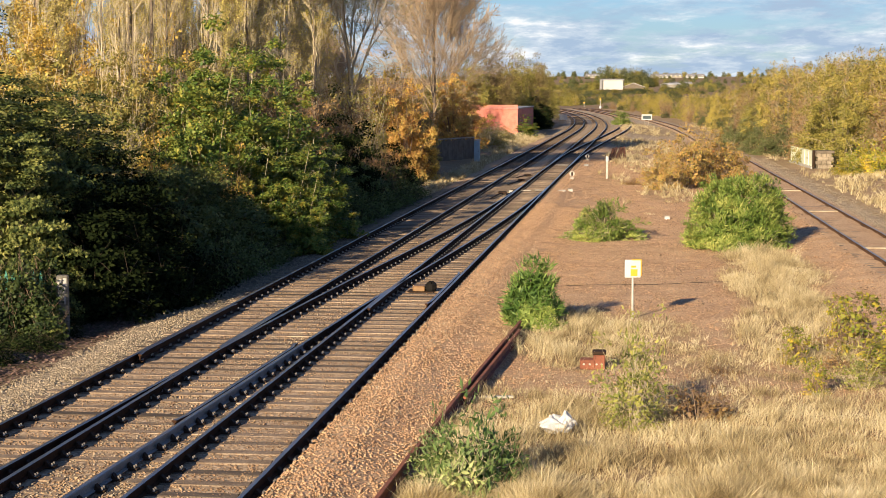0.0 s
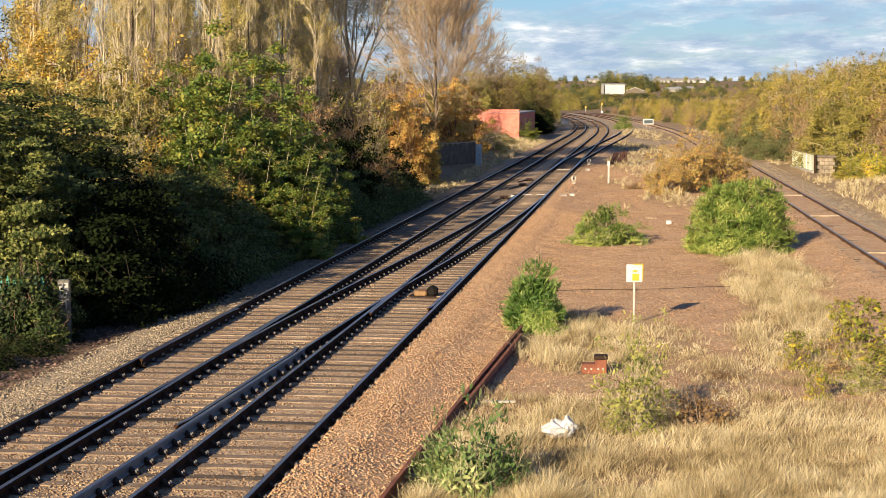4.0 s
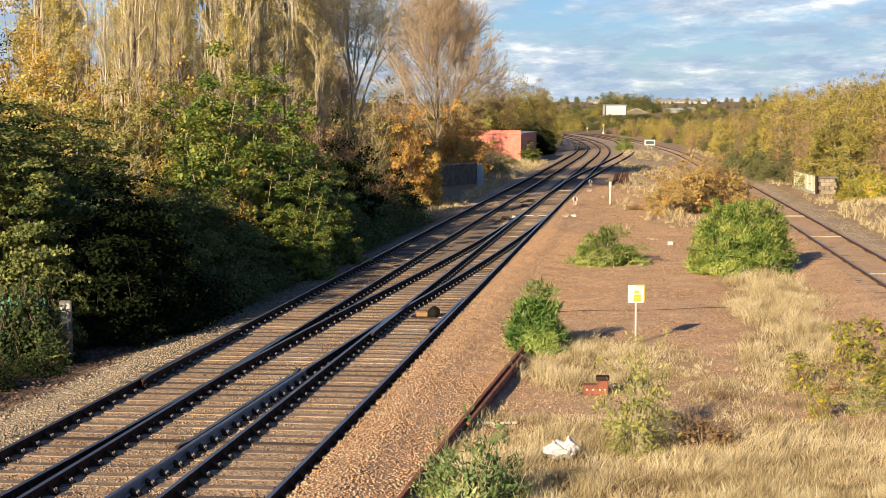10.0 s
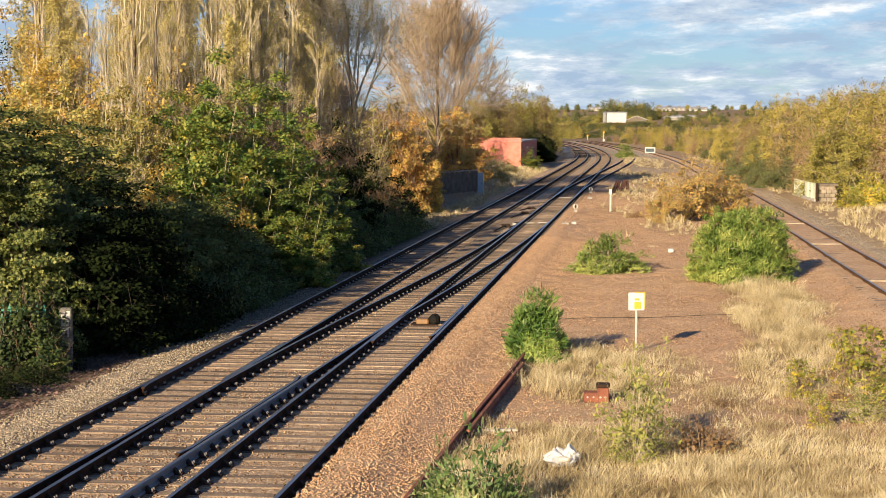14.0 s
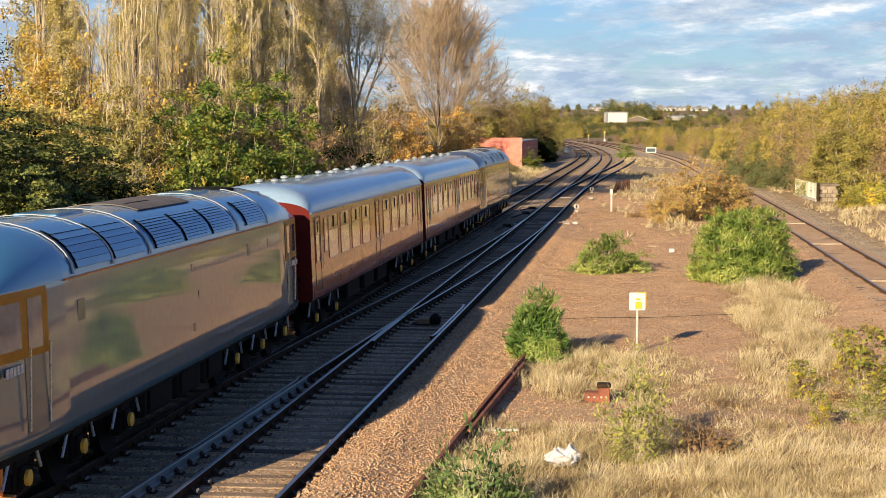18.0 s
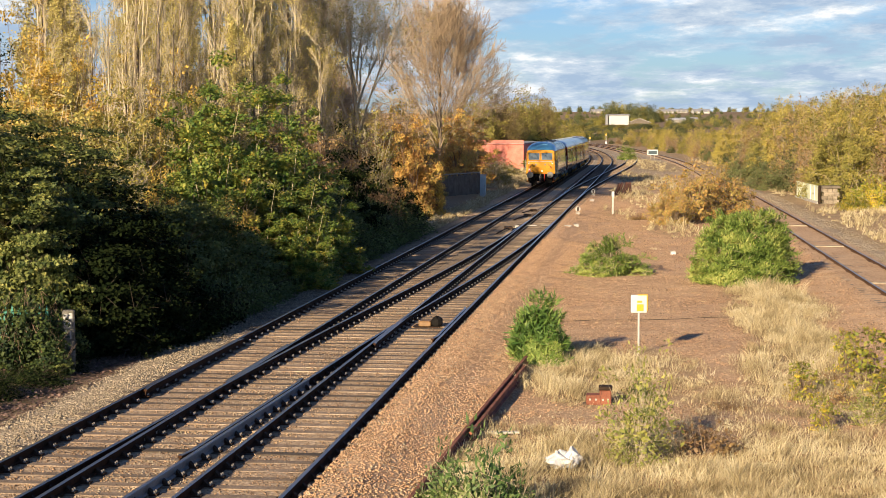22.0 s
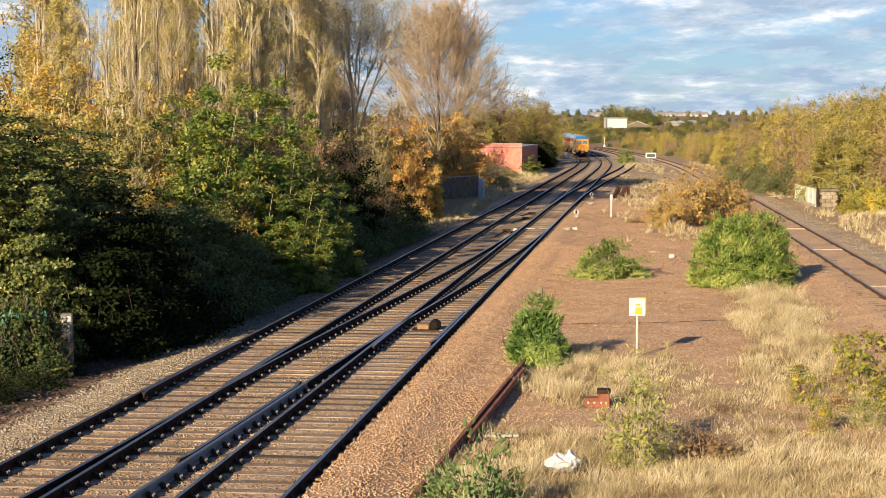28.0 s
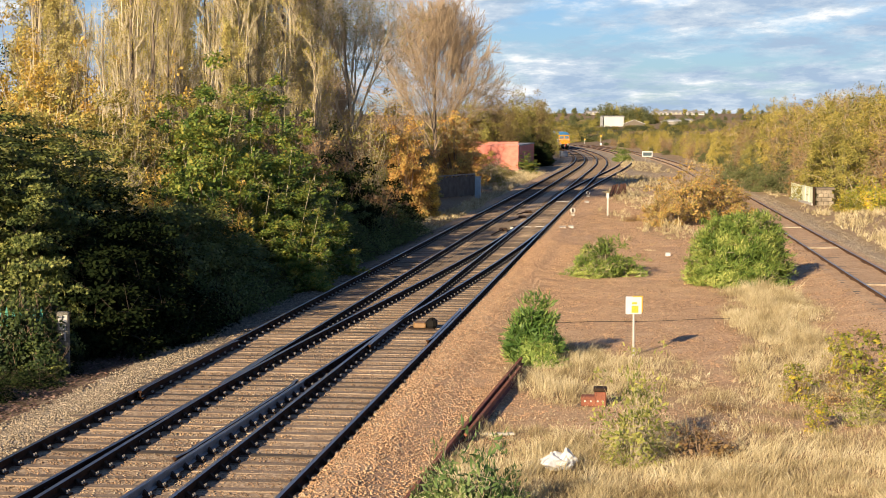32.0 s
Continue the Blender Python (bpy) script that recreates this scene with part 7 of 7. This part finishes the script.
L_LITTER = foliage("fallen_leaves", ((0.06, 0.04, 0.035), (0.16, 0.10, 0.08), (0.30, 0.20, 0.15)), 0.05, 0.8)


def far_signals():
    t = thing("speed_sign", "small yellow speed board on a white post", "sign", "distant signs", m=stand(43.8, 455.0))
    part("post", Geo().tube((0, 0, -0.2), (0, 0, 2.4), 0.10, 0.08, 8), M_PALE, t)
    part("board", Geo().lathe(((0.27, -0.03), (0.27, 0.03)), 18, 0, Matrix.Translation((0, 0, 2.5)) @ Matrix.Rotation(math.pi / 2, 4, "X")), M_SIGNYELLOW, t, "round yellow board")
    part("foot", Geo().cbox(-0.25, -0.2, -0.1, 0.25, 0.2, 0.6, 0.03), M_WHITE, t)
    copy_thing(t, stand(42.6, 492.0, 0, 1.2))


def house(x, y, w, d, h, pitch, wall_mat, roof_mat, label, turn=0, windows=4, name="house", base=None):
    t = thing(name, label, "building", m=Matrix.Translation((x, y, land(x, y) - 0.3 if base is None else base)) @ Matrix.Rotation(radians(turn), 4, "Z"))
    part("wall_front", Geo().box(-w / 2, -d / 2, 0, w / 2, -d / 2 + 0.4, h), wall_mat, t)
    part("wall_back", Geo().box(-w / 2, d / 2 - 0.4, 0, w / 2, d / 2, h), wall_mat, t)
    for k in (-1, 1):
        x0 = k * w / 2
        g = Geo()
        v = [(x0, -d / 2, 0), (x0, d / 2, 0), (x0, d / 2, h), (x0, 0, h + pitch), (x0, -d / 2, h)]
        v += [(x0 - k * 0.4, q[1], q[2]) for q in v]
        g.add(v, ((0, 1, 2, 3, 4), (9, 8, 7, 6, 5), (0, 5, 6, 1), (1, 6, 7, 2), (2, 7, 8, 3), (3, 8, 9, 4), (4, 9, 5, 0)))
        part("gable_wall", g, wall_mat, t)
    for k in (-1, 1):
        g = Geo()
        y0 = k * (d / 2 + 0.4)
        v = [(-w / 2 - 0.3, y0, h - 0.1), (w / 2 + 0.3, y0, h - 0.1), (w / 2 + 0.3, 0, h + pitch + 0.15), (-w / 2 - 0.3, 0, h + pitch + 0.15)]
        v += [(q[0], q[1], q[2] - 0.15) for q in v]
        g.add(v, ((0, 1, 2, 3), (7, 6, 5, 4), (0, 4, 5, 1), (1, 5, 6, 2), (2, 6, 7, 3), (3, 7, 4, 0)))
        part("roof_slope", g, roof_mat, t)
    for k in range(windows):
        xw = -w / 2 + w * (k + 0.5) / windows
        win = part("window", Geo().box(xw - 0.6, -d / 2 - 0.06, h * 0.45, xw + 0.6, -d / 2 - 0.01, h * 0.45 + 1.3), M_WHITE, t)
        part("pane", Geo().box(xw - 0.5, -d / 2 - 0.08, h * 0.45 + 0.1, xw + 0.5, -d / 2 - 0.065, h * 0.45 + 1.2), M_PANE, win)


def far_buildings():
    house(82.4, 800, 10.2, 14, 4.9, 0.3, M_RENDER, M_SLATE, "long white-clad warehouse on the far slope", 0, 0, "warehouse", 5.6)
    house(89.6, 770, 14, 9.6, 2.4, 1.7, M_DARKWOOD, M_PALEROOF, "low dark-walled shed with a pale gabled roof", 82, 0, "shed", 4.6)
    house(109.5, 790, 7.0, 12, 3.2, 0.6, M_CONCRETE, M_PALEROOF, "pale-roofed workshop on the far slope", 8, 0, "workshop", 5.0)
    house(134, 930, 12.0, 10, 2.0, 1.0, M_RENDER, M_SLATE, "pale flat-roofed hall among trees", 0, 4, "hall")
    for x, y, w in ((108, 1190, 8), (116, 1195, 9), (157, 1195, 11), (169, 1205, 10), (182, 1190, 12)):
        house(x, y, w, 9, 1.6, 1.6, M_RENDER if w > 10 else M_CONCRETE, M_SLATE, "distant house with a grey roof on the ridge", 6, 3)


def ground_cable():
    t = thing("ground_cable", "thin black cable lying across the gravel", "cable")
    g = Geo()
    rings = []
    for k in range(31):
        f = k / 30
        x, y = 3.3 + 5.4 * f, 47.5 + 1.1 * f + 0.12 * math.sin(9 * f)
        z = land(x, y) + 0.035
        rings.append([(x, y + 0.008 * math.cos(2 * math.pi * i / 6), z + 0.008 * math.sin(2 * math.pi * i / 6)) for i in range(6)])
    g.sweep(rings)
    part("sheath", g, M_BLACK, t)


marker_sign()
ground_cable()
plastic_sack()
rusty_machine()
gate_post()
white_post()
ground_signals()
timber_stack()
stop_board()
small_bits()
brick_building()
lineside_left()
bridge_parapet()
far_signals()
wooden_post()
lineside_box()
point_rods()
leaf_litter()
far_buildings()

# ---------------------------------------------------------------- plants on the strip between the lines


def strip_plants():
    kinds = {
        "tuft": make_shrub(61, "green_shrub", "bright green leafy shrub at the gravel edge", "shrubs between the lines", 0.80, 0.80, 1.7, 170, 40, 0.20, L_TUFT, M_TWIG, stem=0.5, stems=40, clump=0.12, width=0.20, up=0.6, level=0.2, taper=0.25, lump=0.14),
        "low": make_shrub(62, "green_shrub", "low spreading green shrub on the gravel", "shrubs between the lines", 1.35, 1.2, 1.5, 100, 34, 0.17, L_LIME, M_TWIG, stems=50, clump=0.14, width=0.28, up=0.4, level=0.2, taper=0.3),
        "dome": make_shrub(63, "large_shrub", "dense domed green shrub on the gravel", "shrubs between the lines", 2.25, 2.1, 2.95, 560, 52, 0.175, L_LIME, M_TWIG, stems=60, clump=0.15, width=0.22, up=0.8, level=0.2, hollow=0.7, lump=0.07, core=500),
        "rust": make_shrub(64, "orange_shrub", "half-bare orange-leaved shrub between the lines", "shrubs between the lines", 2.6, 2.2, 3.0, 150, 44, 0.13, L_MIXED, M_TWIG_RED, stems=120, clump=0.2),
        "weed": make_shrub(65, "weedy_sapling", "sparse yellow-green sapling in dry grass", "shrubs between the lines", 0.80, 0.75, 1.8, 85, 12, 0.10, L_WEED, M_TWIG, stem=0.22, stems=50, clump=0.12, level=0.2, hollow=0.3, up=0.3, width=0.4),
        "front": make_shrub(66, "flowering_shrub", "loose green shrub with long pale stems", "shrubs between the lines", 0.85, 0.7, 1.15, 85, 22, 0.13, L_GREYLIME, M_TWIG, stem=0.45, stems=34, clump=0.13, level=0.1, width=0.3, up=0.2),
        "yellow": make_shrub(67, "yellow_sapling", "thin sapling with bright yellow and green leaves", "shrubs between the lines", 0.60, 0.55, 1.5, 60, 13, 0.10, L_YELLOW, M_TWIG_DARK, stem=0.4, stems=36, clump=0.13),
        "dead": make_shrub(68, "withered_plant", "dark withered plant in dry grass", "shrubs between the lines", 0.5, 0.45, 0.5, 40, 16, 0.06, L_BROWN, M_TWIG_DARK, stem=0.4, stems=34, clump=0.12),
        "bramble": make_shrub(69, "yellow_bramble", "yellow and green bramble beside the parapet", "shrubs between the lines", 2.1, 1.9, 2.2, 190, 34, 0.14, L_YELLOW, M_TWIG, stems=60, clump=0.26),
    }
    places = [("tuft", 2.25, 39.6, 1.0, 1.0), ("low", 2.55, 39.0, 0.42, 0.45), ("low", 6.2, 63.0, 0.9, 1.15), ("low", 5.5, 62.6, 0.75, 0.7), ("low", 7.1, 63.2, 0.75, 0.6),
              ("dome", 10.75, 59.6, 0.96, 1.0), ("rust", 14.4, 98, 1.0, 1.22), ("rust", 17.0, 101, 0.95, 1.1), ("rust", 12.9, 95, 0.7, 0.7), ("rust", 18.3, 116, 0.8, 0.9),
              ("weed", 3.2, 27.4, 1.05, 1.05), ("weed", 3.45, 28.6, 0.75, 1.25), ("weed", 3.0, 27.4, 0.5, 0.45), ("front", 0.42, 22.7, 0.85, 1.35), ("front", 0.80, 23.3, 0.6, 1.05), ("front", 0.05, 23.3, 0.6, 1.0),
              ("yellow", 8.8, 34.6, 1.1, 1.2), ("yellow", 9.0, 37.2, 0.7, 0.9), ("yellow", 7.4, 34.0, 0.7, 0.7), ("yellow", 8.6, 32.6, 0.8, 0.6), ("yellow", 9.4, 34.0, 0.8, 0.9), ("yellow", 7.0, 30.4, 0.5, 0.6),
              ("dead", 4.45, 28.3, 1.3, 1.5), ("dead", 8.1, 33.2, 0.9, 1.0), ("dead", 9.3, 33.0, 1.1, 1.1), ("dead", 5.6, 32.8, 0.8, 0.6), ("dead", 8.5, 36.0, 0.8, 0.9), ("weed", 8.0, 31.2, 0.7, 0.6), ("weed", 9.2, 31.0, 0.8, 0.7),
              ("bramble", 28.9, 110.5, 1.0, 1.15), ("bramble", 31.0, 107.5, 0.9, 0.9), ("bramble", 26.8, 109.0, 0.6, 0.5), ("bramble", 32.4, 112.0, 1.1, 1.3), ("low", 30.3, 102, 0.8, 0.6), ("low", 28.3, 259, 1.4, 1.6), ("rust", 20.5, 128, 0.7, 0.6), ("dead", 11.5, 100, 1.2, 1.0)]
    scatter(kinds, places)


L_TUFT = foliage("deep_green_pointed_leaves", ((0.04, 0.09, 0.018), (0.12, 0.20, 0.042), (0.34, 0.40, 0.11)), 0.3)
L_WEED = foliage("yellow_green_weed_leaves", ((0.13, 0.155, 0.04), (0.29, 0.295, 0.07), (0.54, 0.48, 0.13)), 0.3)
L_YELLOW = foliage("bright_yellow_leaves", ((0.12, 0.17, 0.03), (0.30, 0.28, 0.04), (0.66, 0.46, 0.05)))
L_GREYLIME = foliage("grey_green_narrow_leaves", ((0.03, 0.07, 0.02), (0.11, 0.165, 0.05), (0.38, 0.40, 0.16)))
strip_plants()

# ---------------------------------------------------------------- loose stones, grass


def faces_mesh(name, verts, faces, mat):
    """A mesh from an array of corners and an array of three-cornered faces."""
    me = bpy.data.meshes.new(name)
    me.vertices.add(len(verts))
    me.vertices.foreach_set("co", np.asarray(verts, dtype=np.float32).ravel())
    n = len(faces)
    me.loops.add(n * 3)
    me.loops.foreach_set("vertex_index", np.asarray(faces, dtype=np.int32).ravel())
    me.polygons.add(n)
    me.polygons.foreach_set("loop_start", np.arange(0, n * 3, 3, dtype=np.int32))
    me.polygons.foreach_set("loop_total", np.full(n, 3, dtype=np.int32))
    me.materials.append(mat)
    me.update()
    return me


OCTA = np.array([(1, 0, 0), (0, 1, 0), (-1, 0, 0), (0, -1, 0), (0, 0, 1), (0, 0, -1)], dtype=float)
OCTA_F = np.array([(0, 1, 4), (1, 2, 4), (2, 3, 4), (3, 0, 4), (1, 0, 5), (2, 1, 5), (3, 2, 5), (0, 3, 5)])


def stones(name, label, mat, s, o, size, seed):
    rng = np.random.default_rng(seed)
    n = len(s)
    x, y, _z = at(s, o)
    z = ground_z(s, o) + rise(s) + size * rng.uniform(0.0, 0.35, n)
    sc = size[:, None, None] * rng.uniform(0.6, 1.3, (n, 6, 1)) * np.array([1, 1, 0.75])
    a = rng.uniform(0, 6.28, n)
    b = OCTA[None] * sc
    t = rng.normal(0, 0.35, (n, 2))
    bx = b[:, :, 0] * np.cos(a)[:, None] - b[:, :, 1] * np.sin(a)[:, None]
    by = b[:, :, 0] * np.sin(a)[:, None] + b[:, :, 1] * np.cos(a)[:, None]
    bz = b[:, :, 2] + bx * t[:, :1] + by * t[:, 1:]
    v = np.stack([bx + x[:, None], by + y[:, None], bz + z[:, None]], -1).reshape(-1, 3)
    f = (OCTA_F[None] + 6 * np.arange(n)[:, None, None]).reshape(-1, 3)
    tagged(new(name, faces_mesh(name, v, f, mat)), label, "gravel", kind="stuff")


def lay_stones():
    rng = np.random.default_rng(77)

    def patch(n, s0, s1, o0, o1, lo, hi):
        u = rng.uniform(size=n) ** 1.6
        s = s0 + (s1 - s0) * u
        return s, rng.uniform(o0, o1, n), rng.uniform(lo, hi, n)
    a = [patch(15000, 21, 80, 4.30, 6.2, 0.016, 0.034)]
    edge = 6.0 + np.abs(rng.normal(0, 0.9, 7000))
    a.append((patch(7000, 21, 80, 0, 1, 0.016, 0.032)[0], edge, rng.uniform(0.016, 0.032, 7000)))
    d = [patch(6500, 21, 62, 0.95, 2.5, 0.014, 0.030), patch(5500, 21, 62, -0.60, 0.65, 0.012, 0.026), patch(5500, 21, 62, 2.75, 4.0, 0.012, 0.026)]
    stones("track_ballast", "oil-stained brown ballast between the rails", M_STONE_DIRTY, *(np.concatenate([q[k] for q in d]) for k in range(3)), 3)
    n = 18000
    s = 27 + 90 * rng.uniform(size=n) ** 1.7
    stones("gravel", "small dull brown stones strewn over the bare ground", M_STONE_DIRTY, s, 5.9 + 10.3 * rng.uniform(size=n), rng.uniform(0.014, 0.028, n) * (1 + (s - 27) / 80), 4)
    n = 52000
    s = 27 + 110 * rng.uniform(size=n) ** 1.9
    stones("strewn_ballast", "small earthy ballast stones pressed into the ground", M_STONE_SOIL, s, 4.4 + 11.6 * rng.uniform(size=n), rng.uniform(0.013, 0.025, n) * (1 + (s - 27) / 85), 6)
    stones("ballast", "loose reddish-brown ballast stones", M_STONE, *(np.concatenate([q[k] for q in a]) for k in range(3)), 1)
    b = [patch(13000, 24, 62, -2.6, -0.88, 0.016, 0.036), patch(3000, 21, 50, 0.95, 2.5, 0.014, 0.030), patch(2500, 21, 60, 4.3, 6.0, 0.014, 0.03)]
    n = 9000
    s = 45 + 95 * rng.uniform(size=n) ** 1.4
    b.append((s, OFF_D(s) + rng.uniform(1.15, 2.9, n), rng.uniform(0.016, 0.032, n)))
    stones("pale_ballast", "loose pale grey-tan ballast stones", M_STONE_PALE, *(np.concatenate([q[k] for q in b]) for k in range(3)), 2)


def lay_grass():
    rng = np.random.default_rng(5)
    base, tall = [], []
    tries = 0
    while len(base) < 15500 and tries < 130000:
        tries += 1
        y = 22 + 60 * rng.uniform() ** 2.2 if tries % 3 else rng.uniform(80, 260)
        x = rng.uniform(-0.5, 0.30 * y + 2)
        s, o = along(x, y)
        if o < 5.9 or -2.4 < o - OFF_D(s) < 3.0:
            continue
        if 24.5 < x < 29.5 and 110 < y < 131:
            continue
        g = grass_cover(x, y, s, o)
        if rng.uniform() < g ** 1.5:
            base.append((x, y, float(ground_z(s, np.float64(o)) + rise(s)) - 0.02))
            tall.append((0.35 + 0.65 * g) * (0.8 if y < 70 else 1.15))
    for s0, s1, o0, o1, n, hh in ((84, 118, -3.4, -1.8, 520, 0.8), (146, 196, -5.2, -2.3, 520, 1.3), (118, 146, -3.6, -2.2, 240, 0.9)):
        for _k in range(n):
            s, o = rng.uniform(s0, s1), rng.uniform(o0, o1)
            x, y, _z = at(s, o)
            base.append((float(x), float(y), float(ground_z(s, np.float64(o)) + rise(s)) - 0.02))
            tall.append(hh * rng.uniform(0.6, 1.1))
    # thick stands of tall grass along the bare gravel
    for cx, cy, rx, ry, n, hh in ((10.7, 54.5, 1.0, 5.5, 620, 1.15), (9.3, 45.5, 0.85, 5.5, 480, 1.0), (3.3, 37.6, 1.3, 3.2, 260, 0.9)):
        for _k in range(n):
            a, q = rng.uniform(0, 2 * math.pi), math.sqrt(rng.uniform())
            x, y = cx + rx * q * math.cos(a), cy + ry * q * math.sin(a)
            base.append((x, y, land(x, y) - 0.02))
            tall.append(hh * rng.uniform(0.7, 1.1))
    base, tall = np.array(base), np.array(tall)
    per = 20
    m = len(base)
    patch = np.array([fbm(x, y, 0.9, 11) + 0.6 * fbm(x, y, 2.7, 12) for x, y, _z in base])
    tall = tall * np.clip(0.80 + 0.9 * patch, 0.40, 1.45) * rng.uniform(0.5, 1.15, m) * np.where(base[:, 1] < 70, 0.82, 1.0)
    p = np.repeat(base, per, 0)
    h = np.repeat(tall, per) * rng.uniform(0.10, 0.58, len(p))
    p[:, :2] += rng.normal(0, 1, (len(p), 2)) * np.repeat(rng.uniform(0.035, 0.13, m), per)[:, None]
    lean = rng.normal(0, 0.38, (len(p), 2)) + np.repeat(rng.normal(0, 0.32, (m, 2)), per, 0) + np.array([0.08, 0.05])
    tip = p + np.stack([lean[:, 0] * h, lean[:, 1] * h, h], 1)
    mid = p * 0.5 + tip * 0.5 - np.stack([lean[:, 0] * h * 0.14, lean[:, 1] * h * 0.14, -h * 0.05], 1)
    a = rng.uniform(0, 3.14, len(p))
    w = np.stack([np.cos(a), np.sin(a), np.zeros(len(p))], 1) * (np.where(p[:, 1:2] > 70, 0.014, 0.0043) * rng.uniform(0.7, 1.5, (len(p), 1)))
    v = np.stack([p, mid + w, tip, mid - w], 1).reshape(-1, 3)
    tagged(new("dry_grass", quads_mesh("dry_grass", v, L_GRASS)), "tall dry straw-coloured grass in tufts", "grass", kind="stuff")


lay_stones()
lay_grass()

motions()
